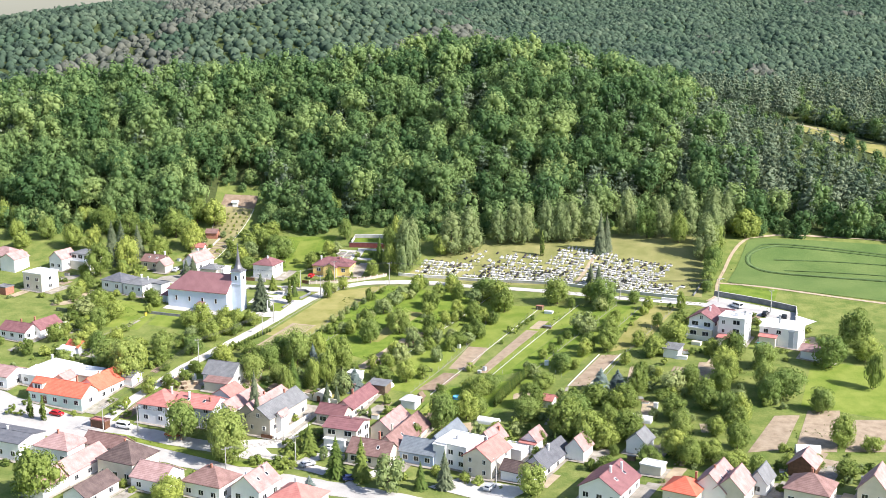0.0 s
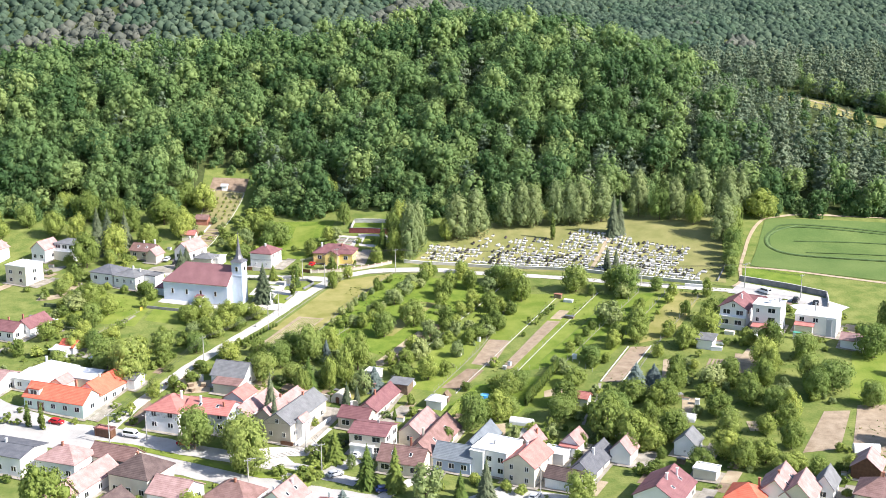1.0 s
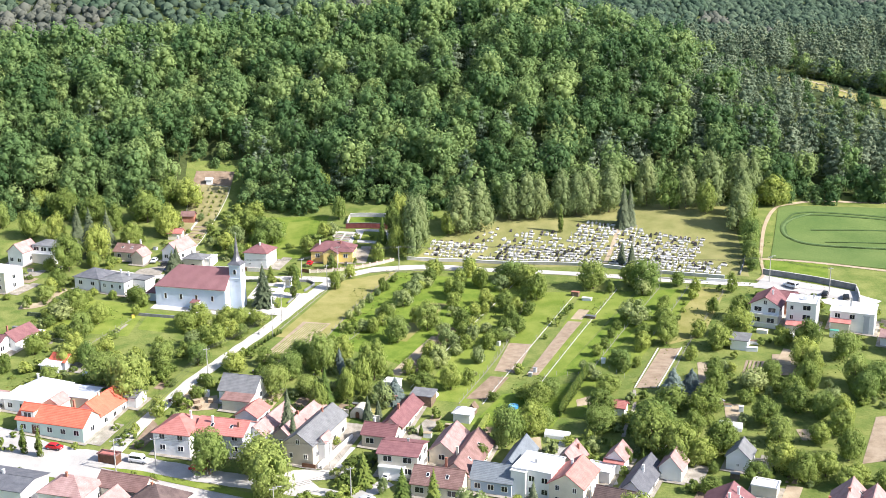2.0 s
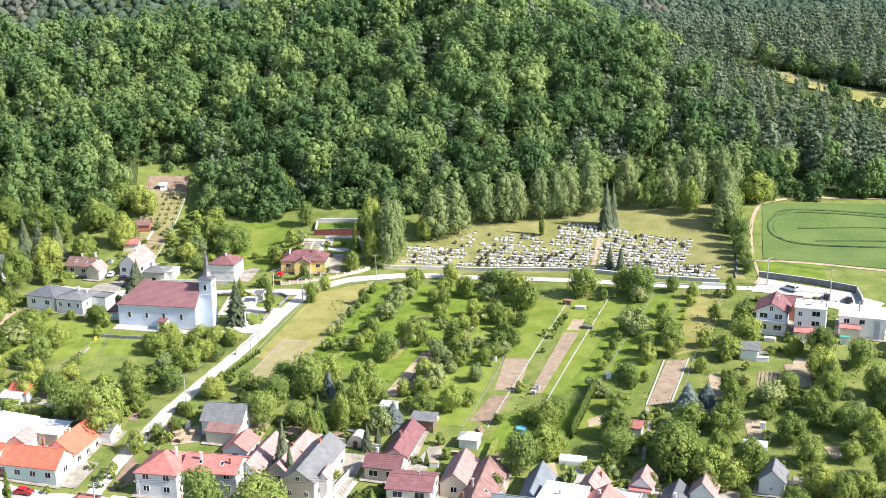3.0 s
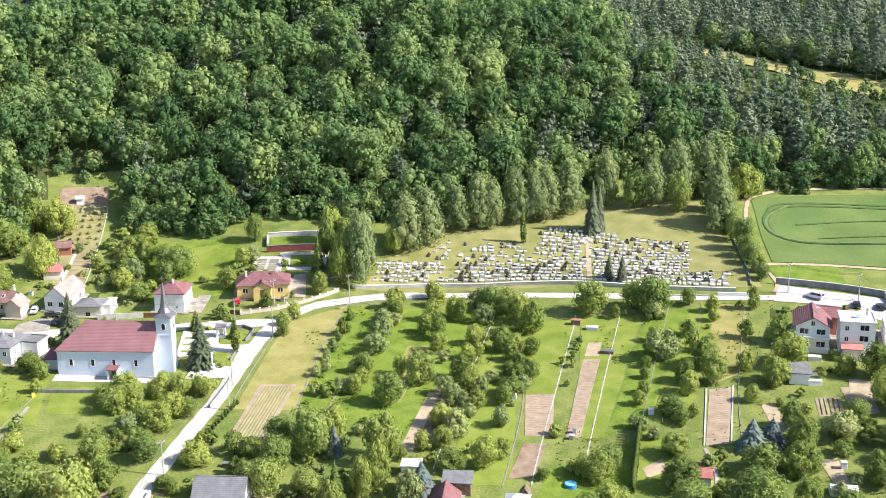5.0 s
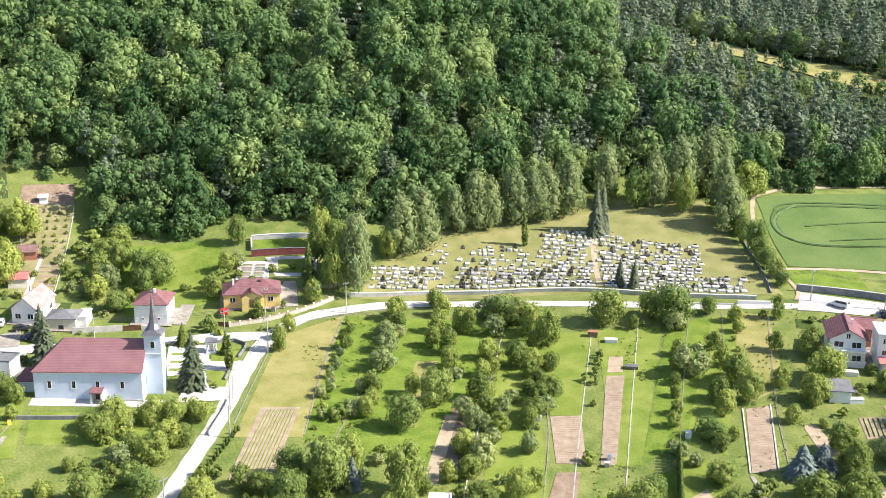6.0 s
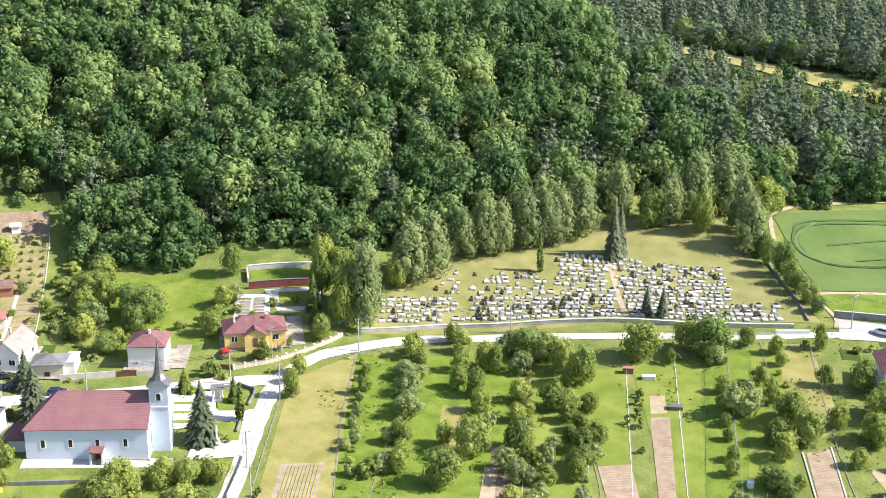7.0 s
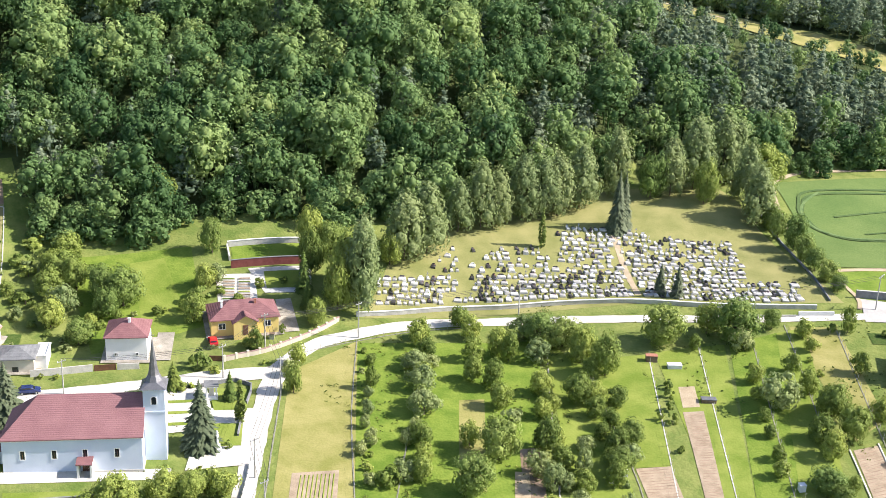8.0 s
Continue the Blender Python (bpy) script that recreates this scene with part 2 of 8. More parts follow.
FAR_Z = (50, 66, 73, 87, 92, 90, 82, 62, 50, 38, 18, 6)


def land(x, y):
    """Height of the ground: gardens rising to the cemetery, the wooded hill, and the ranges behind."""
    back = y - 18 * (1 - step(-75, -20, x)) * step(430, 480, y) - 8 * np.exp(-((x + 24) / 24.0) ** 2) * step(484, 506, y)
    z = np.interp(back, RISE_Y, RISE_Z) + 0.065 * np.clip(x - 8, 0, 85) * (1 - step(462, 490, y))
    slope = np.clip(back - 478, 0, 12) * 0.32 + np.clip(back - 490, 0, 400) * (0.55 + 0.05 * np.exp(-((x - 45) / 30.0) ** 2))
    east = step(104, 122, x)
    slope = slope * (1 - east) + east * (np.clip(y - 473, 0, 400) * 0.40)
    crest = np.interp(x, CREST_X, CREST_Z)
    hill = ((slope + 0.01) ** -8.0 + crest ** -8.0) ** -0.125
    ridge = step(110, 150, x) * (5 * step(610, 700, y) - 3 * np.exp(-((x - 205) / 40.0) ** 2 - ((y - 575) / 40.0) ** 2))
    z = z + hill + ridge
    # the ranges behind: a long western ridge, and slopes with spurs closing the valley
    w = np.interp(x, FAR_X, FAR_Z) * (step(700, 1060, y) * (1 - 0.7 * step(1070, 1450, y)))
    e = np.interp(y, (800, 1000, 1200, 1500, 1800, 2200), (12, 24, 36, 58, 88, 125)) * step(-330, 20, x + 0.12 * (y - 1000))
    for ax, ay, bx, by, tall, wide in ((125, 1230, 330, 1560, 15, 55), (150, 980, 450, 1400, 17, 70), (20, 1480, 210, 1900, 12, 60)):
        t = np.clip(((x - ax) * (bx - ax) + (y - ay) * (by - ay)) / ((bx - ax) ** 2 + (by - ay) ** 2), 0, 1.3)
        e = e + tall * np.exp(-((x - ax - t * (bx - ax)) ** 2 + (y - ay - t * (by - ay)) ** 2) / wide ** 2)
    far = np.maximum(w, e) + 3 * np.sin(x / 37.0 + y / 61.0) * np.sin(y / 43.0 - x / 90.0)
    far = far - 60 * step(1700, 2600, y) * (1 - step(-420, -250, x))
    k = step(690, 860, y)
    return z * (1 - k) + far * k


GX = np.concatenate([np.arange(-4800, -1000, 400), np.arange(-1000, -250, 25), np.arange(-250, 260, 2.5), np.arange(260, 1000, 25), np.arange(1000, 4900, 400)])
GY = np.concatenate([np.arange(-4800, -200, 400), np.arange(-200, 240, 20), np.arange(240, 620, 2.5), np.arange(620, 900, 7), np.arange(900, 2000, 22), np.arange(2000, 4900, 300)])
GZ = land(GX[None, :], GY[:, None])


def hgt(x, y):
    """Height of the ground sheet itself at a place."""
    i = int(np.clip(np.searchsorted(GX, x) - 1, 0, len(GX) - 2))
    j = int(np.clip(np.searchsorted(GY, y) - 1, 0, len(GY) - 2))
    u, v = (x - GX[i]) / (GX[i + 1] - GX[i]), (y - GY[j]) / (GY[j + 1] - GY[j])
    a, b, c, d = GZ[j, i], GZ[j, i + 1], GZ[j + 1, i], GZ[j + 1, i + 1]
    return float((a * (1 - u) + b * u) * (1 - v) + (c * (1 - u) + d * u) * v)


def raw_mesh(name, verts, faces, materials, tint=None, smooth=False, slots=None):
    """A mesh from arrays; all faces have the same number of corners."""
    me = bpy.data.meshes.new(name)
    verts, faces = np.asarray(verts, np.float32), np.asarray(faces, np.int32)
    k = faces.shape[1]
    me.vertices.add(len(verts))
    me.vertices.foreach_set("co", verts.ravel())
    me.loops.add(faces.size)
    me.loops.foreach_set("vertex_index", faces.ravel())
    me.polygons.add(len(faces))
    me.polygons.foreach_set("loop_start", np.arange(0, faces.size, k, dtype=np.int32))
    if slots is not None:
        me.polygons.foreach_set("material_index", np.asarray(slots, np.int32))
    me.polygons.foreach_set("use_smooth", np.full(len(faces), smooth))
    if tint is not None:
        me.attributes.new("tint", "FLOAT", "POINT").data.foreach_set("value", np.asarray(tint, np.float32))
    for m in materials:
        me.materials.append(m)
    me.update(calc_edges=True)
    return me


nx, ny = len(GX), len(GY)
gv = np.stack([np.broadcast_to(GX, (ny, nx)), np.broadcast_to(GY[:, None], (ny, nx)), GZ], -1).reshape(-1, 3)
q = (np.arange(ny - 1)[:, None] * nx + np.arange(nx - 1)[None, :]).ravel()
gf = np.stack([q, q + 1, q + nx + 1, q + nx], -1)
far_face = gv[q, 1] > wood_edge(gv[q, 0]) + 7
ground = tagged(new("ground", raw_mesh("ground", gv, gf, [GRASS, FARSOIL], smooth=True, slots=far_face.astype(int))),
                "grassy valley ground rising to wooded hills", "ground", kind="structure")


def drape(name, corners, material, label, category="ground", lift=0.05, kind="structure", parent=None, cell=2.0):
    """A four-cornered patch laid on the ground: corners near-left, near-right, far-right, far-left."""
    a, b, c, d = [Vector(p).to_2d() if len(p) > 2 else Vector(p) for p in corners]
    m = max(1, int(max((b - a).length, (c - d).length) / cell))
    n = max(1, int(max((d - a).length, (c - b).length) / cell))
    bm = bmesh.new()
    rows = []
    for j in range(n + 1):
        row = []
        for i in range(m + 1):
            u, v = i / m, j / n
            p = (a * (1 - u) + b * u) * (1 - v) + (d * (1 - u) + c * u) * v
            row.append(bm.verts.new((p.x, p.y, hgt(p.x, p.y) + lift)))
        rows.append(row)
    for j in range(n):
        for i in range(m):
            bm.faces.new((rows[j][i], rows[j][i + 1], rows[j + 1][i + 1], rows[j + 1][i]))
    ob = part(name, bm, material, parent)
    for f in ob.data.polygons:
        f.use_smooth = True
    return tagged(ob, label, category, kind=kind) if not parent else ob


def resample(pts, spacing):
    pts = [Vector((p[0], p[1])) for p in pts]
    n = len(pts)
    out = []
    for i in range(n - 1):
        p0, p1, p2, p3 = pts[max(i - 1, 0)], pts[i], pts[i + 1], pts[min(i + 2, n - 1)]
        k = max(1, int((p2 - p1).length / spacing))
        for s in range(k):
            t = s / k
            out.append(0.5 * (2 * p1 + (p2 - p0) * t + (2 * p0 - 5 * p1 + 4 * p2 - p3) * t * t + (3 * p1 - p0 - 3 * p2 + p3) * t ** 3))
    return out + [pts[-1]]


ROADS = []


def ribbon(name, pts, width, material, label, category="road", lift=0.08, kind="structure"):
    """A road of that width along a line; width may be a pair, from start to end."""
    if name == "road":
        ROADS.append((resample(pts, 4.0), width if isinstance(width, (int, float)) else max(width)))
    line = resample(pts, 2.0)
    w0, w1 = width if isinstance(width, tuple) else (width, width)
    bm = bmesh.new()
    last = None
    for i, p in enumerate(line):
        d = (line[min(i + 1, len(line) - 1)] - line[max(i - 1, 0)]).normalized()
        side = Vector((-d.y, d.x))
        w = (w0 + (w1 - w0) * i / (len(line) - 1)) * (0.5 + 0.03 * math.sin(i * 1.7))
        row = []
        for k in (-1, -0.5, 0, 0.5, 1):
            c = p + side * w * k
            row.append(bm.verts.new((c.x, c.y, hgt(c.x, c.y) + lift)))
        if last:
            for k in range(4):
                bm.faces.new((last[k + 1], last[k], row[k], row[k + 1]))
        last = row
    return tagged(part(name, bm, material), label, category, kind=kind)

# ---- roads, yards and plots ----
ribbon("road", [(-96.5, 321), (-93.6, 330.3), (-90.0, 339.8), (-85.7, 349), (-81.4, 359), (-76.0, 368.5), (-69.0, 381), (-63.7, 390.3), (-59.4, 398.8), (-55.4, 407), (-50.8, 416.5), (-45.7, 425.8), (-40.5, 433)], (3.6, 4.0), ROAD, "pale concrete lane climbing to the church")
ribbon("road", [(-47, 424), (-41, 433), (-31.2, 439.8), (-22.7, 441.2), (-10.9, 441.5), (2, 439.2), (16.6, 433.8), (38.5, 424), (61, 413), (76, 406.6), (92, 400)], (4.2, 2.9), ROAD, "pale concrete lane below the cemetery", lift=0.11)
ribbon("road", [(-40, 431), (-54.4, 434.2), (-68.9, 435.6), (-81.6, 437.5), (-92.8, 439.6), (-108, 443), (-122, 449)], (5.2, 4.6), ROAD, "pale concrete lane behind the church", lift=0.14)
ribbon("road", [(-140, 331.5), (-121.2, 322.9), (-104.9, 316), (-84.4, 307), (-62, 296.6), (-45, 288.6), (-20, 279), (10, 266)], 7.5, ASPHALT, "pale sunlit village street")
ribbon("road", [(-140, 343), (-122, 331), (-108, 323.5), (-94.6, 319.5), (-73.9, 311.5), (-56, 304.3), (-43, 299), (-30, 292)], (9, 4.2), ASPHALT, "service road along the house fronts", lift=0.11)
ribbon("road", [(-60, 307), (-52, 309), (-44, 309), (-40, 313)], 5, ROAD, "paved drive before the houses", lift=0.14)
ribbon("road", [(-52, 308), (-47, 300), (-46, 292)], 4.5, ROAD, "side drive joining the street", lift=0.16)
ribbon("road", [(-42, 296), (-35, 300), (-30, 304)], 4.0, ASPHALT, "paved driveway between hedges", lift=0.16)
ribbon("road", [(-24, 284), (-17, 292), (-13, 297)], 3.0, ROAD, "pale garden drive", lift=0.16)
drape("pavement", [(-4, 283), (14, 272), (22, 280), (5, 289)], ROAD, "pale paved forecourt", "pavement", 0.12)
drape("road", [(88, 399), (113, 385), (119, 391.5), (95, 408)], ASPHALT, "paved parking yard behind the white houses", "road", 0.15)
drape("road", [(103, 386), (113, 376), (123, 384), (117, 391)], ROAD, "paved yard end", "road", 0.12)
drape("pavement", [(-69, 404.5), (-59, 402.5), (-51, 419.5), (-60, 423)], ROAD, "paved church forecourt", "pavement", 0.17)
drape("pavement", [(-99.5, 411.8), (-72, 403), (-71, 406), (-98.5, 415)], CONCRETE, "paved strip along the church wall", "pavement", 0.09)
drape("pavement", [(-113, 431), (-101, 427), (-98, 443), (-112, 446)], ROAD, "paved yard between houses", "pavement", 0.10)
drape("pavement", [(-70, 417), (-60, 415.5), (-57.2, 430.5), (-66.5, 433)], ROAD, "pale paved terrace beside the church tower", "pavement", 0.18)
for k in range(3):
    drape("ground", [(-68.6 + k * 0.9, 419.3 + 4 * k), (-62.6 + k * 0.9, 417.6 + 4 * k), (-62.2 + k * 0.9, 418.6 + 4 * k), (-68.2 + k * 0.9, 420.3 + 4 * k)], LAWN, "narrow grass strip between paved terraces", "ground", 0.215)
drape("ground", [(-58.5, 421.5), (-52.5, 419.5), (-50, 427), (-57, 430)], LAWN, "small green lawn beside the church", "ground", 0.19)
drape("ground", [(-62, 409.8), (-57.4, 408.4), (-54.8, 415.2), (-60.5, 417.4)], LAWN, "small green lawn with a monument", "ground", 0.21)

# garden plots below the lane
drape("ground", [(-59.5, 387), (-45.8, 383), (-21.2, 438.6), (-39.5, 431)], DRY, "dry mown meadow beside the lane", lift=0.04)
drape("ground", [(-64, 370.9), (-56.5, 367.2), (-43.5, 395.2), (-51.7, 397.3)], SOIL, "tilled garden bed with planted rows", "garden bed", 0.07)
drape("ground", [(-46, 382), (-20, 362), (16, 424), (-22, 438)], BRIGHT, "lush orchard grass", lift=0.03)
drape("ground", [(-26.3, 381.3), (-21.5, 380), (-7, 407.3), (-12, 408.8)], DRY, "dry trampled patch in the orchard", lift=0.06)
drape("ground", [(-24.2, 360), (-20.3, 359), (-5.2, 388.4), (-9.2, 389.5)], SOIL_DARK, "bare soil between fruit trees", "garden bed", 0.07)
drape("ground", [(-27.8, 359), (-24.7, 358.2), (-11.2, 382.4), (-13.7, 383.4)], PATH_DIRT, "dry worn strip between trees", "ground", 0.09)
drape("ground", [(-21, 345), (-8, 341), (19, 410), (17, 424)], LAWN, "grass strip with fruit trees", lift=0.035)
drape("ground", [(8.3, 376.5), (14.5, 374), (35, 408.5), (20, 413)], LAWN, "mown garden strip", lift=0.06)
drape("ground", [(1.5, 358.8), (7.5, 357), (14.5, 374), (8.1, 376.2)], SOIL, "tilled bed with rows of seedlings", "garden bed", 0.09)
drape("ground", [(-8, 343.5), (-2, 342.5), (5, 354.5), (0.1, 355.7)], SOIL_DARK, "brown tilled garden bed", "garden bed", 0.09)
drape("ground", [(12, 354), (18, 352.5), (52, 405), (36, 409)], LAWN, "mown garden strip beside beds", lift=0.055)
drape("ground", [(10, 355.5), (13, 354.3), (31.5, 386), (27.5, 387.5)], SOIL, "long narrow tilled bed", "garden bed", 0.09)
drape("ground", [(28.5, 388.8), (31.8, 387.5), (35.5, 394.2), (32.3, 395.4)], PATH_DIRT, "pale raked seed bed", "garden bed", 0.09)
drape("ground", [(18, 352.5), (30, 356), (66, 404), (53, 404.5)], BRIGHT, "bright mown lawn plot", lift=0.05)
drape("ground", [(30, 356), (36, 349), (73, 403), (66, 404)], LAWN, "mown lawn plot", lift=0.045)
drape("ground", [(52, 365), (63, 368), (80, 400), (70.5, 405)], DRY, "dry mown grass plot", lift=0.04)
drape("ground", [(37.2, 341.8), (42.3, 340.8), (55, 362.2), (49.4, 363)], SOIL, "tilled bed with pale board edging", "garden bed", 0.09)
drape("ground", [(54, 341), (58, 341), (60, 352), (57, 353)], PATH_DIRT, "bare garden soil", "garden bed", 0.07)
drape("ground", [(66.5, 343.5), (72, 342), (75.5, 349), (70, 351)], SOIL, "small tilled bed", "garden bed", 0.09)
drape("ground", [(74, 341), (80, 340), (84, 351), (78, 353)], SOIL, "small tilled bed with paths", "garden bed", 0.09)
drape("ground", [(78.5, 294), (88, 294.5), (98, 315), (91, 315)], SOIL, "bare tilled plot", "garden bed", 0.07)
drape("ground", [(90, 292), (101, 292), (110, 318), (101, 318)], SOIL, "bare tilled plot", "garden bed", 0.07)
drape("ground", [(103, 292), (118, 292), (124, 312), (112, 312)], SOIL, "bare tilled plot", "garden bed", 0.07)
drape("ground", [(100, 321), (140, 305), (150, 340), (112, 352)], LAWN, "mown meadow east of the gardens", lift=0.04)
drape("ground", [(14, 331), (24, 329), (34, 347), (27, 352)], LAWN, "lawn behind the thuja hedge", lift=0.05)
drape("ground", [(-8, 330), (12, 326), (24, 349), (2, 345)], BRIGHT, "garden lawn beside the hedge", lift=0.05)
drape("ground", [(-101, 396), (-76, 387), (-72, 400), (-99, 409)], LAWN, "mown lawn below the church", lift=0.05)
drape("ground", [(-130, 398), (-103, 391), (-100, 414), (-126, 424)], LAWN, "mown garden lawn", lift=0.045)
drape("ground", [(-98.7, 317.3), (-53.5, 295.3), (-46.8, 294.8), (-88, 314.5)], LAWN, "grass strip along the street", lift=0.17)
drape("ground", [(-75, 452), (-50, 455), (-44, 486), (-72, 492)], BRIGHT, "steep mown meadow behind the houses", lift=0.05)
drape("ground", [(-63, 455), (-53, 457), (-51, 484), (-59, 485)], LAWN, "paler mown grass on the slope", lift=0.08)

# cemetery, field and hillside patches
drape("ground", [(-16, 447), (46, 429), (60, 463), (5, 474)], CEM, "dry cemetery grass", lift=0.05)
drape("ground", [(46, 429), (90, 408), (103, 466), (60, 463)], CEM, "dry cemetery grass", lift=0.05)
drape("ground", [(5, 474), (60, 463), (72, 482), (20, 479)], CEM, "dry grass above the graves", lift=0.05)
drape("ground", [(60, 463), (103, 466), (104, 480), (72, 482)], CEM, "dry grass above the graves", lift=0.05)
drape("ground", [(-14, 446.5), (46, 428.5), (43, 425), (-12, 443.3)], GRASS, "grass verge below the cemetery wall", lift=0.07)
ribbon("path", [(48.6, 432.5), (53, 444), (59, 458.5)], 1.5, PATH_DIRT, "straight pale sandy cemetery path", "path", 0.10)
FIELD = [(102.5, 424), (262, 358), (300, 437.5), (122, 471)]
drape("ground", [(95, 408), (112, 398), (119, 416.5), (100, 422.5)], BRIGHT, "lush green margin below the field", lift=0.06)
cereal = drape("field", FIELD, WHEAT, "green cereal field with curved wheel tracks", "field", 0.15, cell=4)
ribbon("path", [(91, 404), (95, 409), (98.5, 422), (104, 437), (110, 452), (117, 464), (124, 471.5), (140, 474.5), (165, 469), (205, 456)], (1.0, 1.7), PATH_DIRT, "dry dirt track round the field", "path", 0.16)
ribbon("path", [(98.5, 423), (116, 417.5), (150, 402), (200, 383)], 1.6, PATH_DIRT, "narrow dirt track along the field", "path", 0.12)
for off in (0.0, 2.0):
    ribbon("path", [(240, 398 + off), (170, 421 + off), (128, 433 - off * 0.2), (117, 441 - off * 0.3), (115.5 + off * 0.6, 449), (120, 457 - off * 0.9), (131, 462 - off), (170, 453 - off), (220, 438 - off)], 0.9, RUT, "curved wheel rut through the cereal", "path", 0.34)
ribbon("path", [(240, 399), (170, 422), (128, 433.9), (117.6, 441), (116, 449), (120.4, 456), (131, 461)], 0.7, TRAMPLED, "pale flattened wheel track in the cereal", "path", 0.36)
ribbon("path", [(127, 438), (150, 434), (190, 424)], 0.7, RUT, "short wheel rut through the cereal", "path", 0.34)
ribbon("path", [(126, 449), (150, 447), (180, 441)], 0.7, RUT, "short wheel rut through the cereal", "path", 0.34)
MEADOW = [(170, 612), (178, 600), (185, 584), (190, 568), (198, 554), (206, 545), (214, 536), (228, 520), (244, 503)]
ribbon("ground", MEADOW, (25, 11), DRY, "pale meadow clearing on the hillside", "ground", 0.4)
ribbon("path", [(176, 613), (183, 599), (187, 583), (190, 568)], (2.2, 1.2), PATH_DIRT, "worn pale track across the meadow", "path", 0.5)
ALLOTMENT = surface("dry_allotment_earth", (0.185, 0.175, 0.075), (0.30, 0.27, 0.135), 5, 0.95, 0.5, 0.2, 0.1, grain=0.3)
drape("ground", [(-100, 471), (-91.5, 470), (-82.2, 513.5), (-96.5, 514.5)], ALLOTMENT, "sloping allotment garden", lift=0.06)
drape("ground", [(-97, 514.5), (-82, 513.5), (-81, 521), (-96, 522)], SOIL_DARK, "bare brown earth above the allotment", lift=0.07)


# yards, paths and bare places between the houses
drape("pavement", [(-50.5, 313.1), (-45.8, 311.4), (-35.4, 332), (-41.7, 334.5)], YARD, "pale paved yard beside the grey-roofed house", "pavement", 0.12)
drape("ground", [(-46.5, 318.5), (-44.5, 317.6), (-40.5, 326), (-42.5, 327)], LAWN, "small lawn bed in a paved yard", lift=0.15)
drape("ground", [(-44.2, 315.4), (-43.2, 315), (-38.6, 325), (-39.8, 325.6)], BRIGHT, "planted bed along a yard wall", lift=0.16)
ribbon("path", [(-43.7, 310.4), (-41, 315.6), (-38.2, 321.2)], 1.8, CONCRETE, "pale drive between garden walls", "path", 0.16)
drape("ground", [(-42.5, 337.6), (-30.6, 337.6), (-30.8, 342.7), (-41.3, 342.9)], DRY, "dry grassy mound over a cellar", lift=0.1)
drape("pavement", [(-23.8, 326.7), (-20.6, 324.4), (-16, 331.4), (-19.2, 333.6)], YARD, "paved terrace behind a house", "pavement", 0.12)
ribbon("path", [(28.3, 318), (31, 325), (34.5, 332.3), (36.6, 341)], 0.9, YARD, "path of pale slabs through a garden", "path", 0.12)
drape("pavement", [(18.4, 296.5), (22.2, 296.5), (22.4, 303.5), (19.2, 303.8)], CONCRETE, "pale paved yard", "pavement", 0.14)
drape("pavement", [(10, 312.2), (12.4, 312.8), (15.6, 318.6), (12.6, 319)], ASPHALT, "dark paved corner behind a house", "pavement", 0.13)
drape("ground", [(20.2, 335.2), (25.2, 336), (26.2, 340.6), (20.6, 338.8)], PATH_DIRT, "bare garden soil beside a hedge", "garden bed", 0.1)
drape("ground", [(5.4, 314.6), (7.6, 314.4), (8.4, 322.2), (5.2, 321.8)], PATH_DIRT, "dry bare garden corner", lift=0.1)
ribbon("path", [(-110.6, 385.4), (-107.6, 392.6), (-104.6, 400)], 1.0, YARD, "pale garden path", "path", 0.12)
ribbon("path", [(-140, 417), (-134, 418), (-131, 427), (-129, 431)], (5, 2), PATH_DIRT, "bare earth track between gardens", "path", 0.12)
ribbon("path", [(-140, 389.6), (-130, 389), (-124, 388.4)], 1.6, YARD, "pale garden path", "path", 0.12)
drape("road", [(-150, 443), (-141, 446), (-139, 452), (-150, 449)], YARD, "paved yard before a house", "road", 0.13)
drape("pavement", [(-110.1, 443.6), (-100.4, 442.4), (-99.6, 452.6), (-108.3, 449)], YARD, "pale courtyard between houses", "pavement", 0.19)
drape("ground", [(-84.6, 347), (-81, 346), (-77.5, 356), (-80.6, 358.5)], PATH_DIRT, "bare gravelly slope beside the lane", lift=0.05)
drape("ground", [(-79.6, 342.6), (-72.6, 343.4), (-73.4, 351), (-79.4, 349.6)], PATH_DIRT, "bare wood yard beside a barn", lift=0.1)
drape("ground", [(-92.4, 325.4), (-89.6, 324), (-85.6, 334), (-88.6, 339)], SOIL_DARK, "planted rockery beside the lane", "garden bed", 0.1)
ribbon("path", [(-140, 372.6), (-136.4, 377.6), (-133.4, 383.4)], 2.2, YARD, "pale drive between gardens", "path", 0.12)
ribbon("path", [(-118, 361.8), (-110, 360.2), (-102, 357.5)], 1.4, YARD, "pale path behind the houses", "path", 0.12)
drape("ground", [(54.8, 319.6), (58, 318.6), (60.8, 328), (57, 329)], PATH_DIRT, "trodden garden corner with stored goods", lift=0.1)
drape("ground", [(82, 344.6), (86.8, 352.4), (82.2, 355.6), (77.2, 347.8)], PATH_DIRT, "bare garden bed with pale paths", "garden bed", 0.12)
drape("ground", [(69.5, 307.4), (73.6, 307), (76, 312), (70, 313)], PATH_DIRT, "bare trodden soil under trees", lift=0.1)


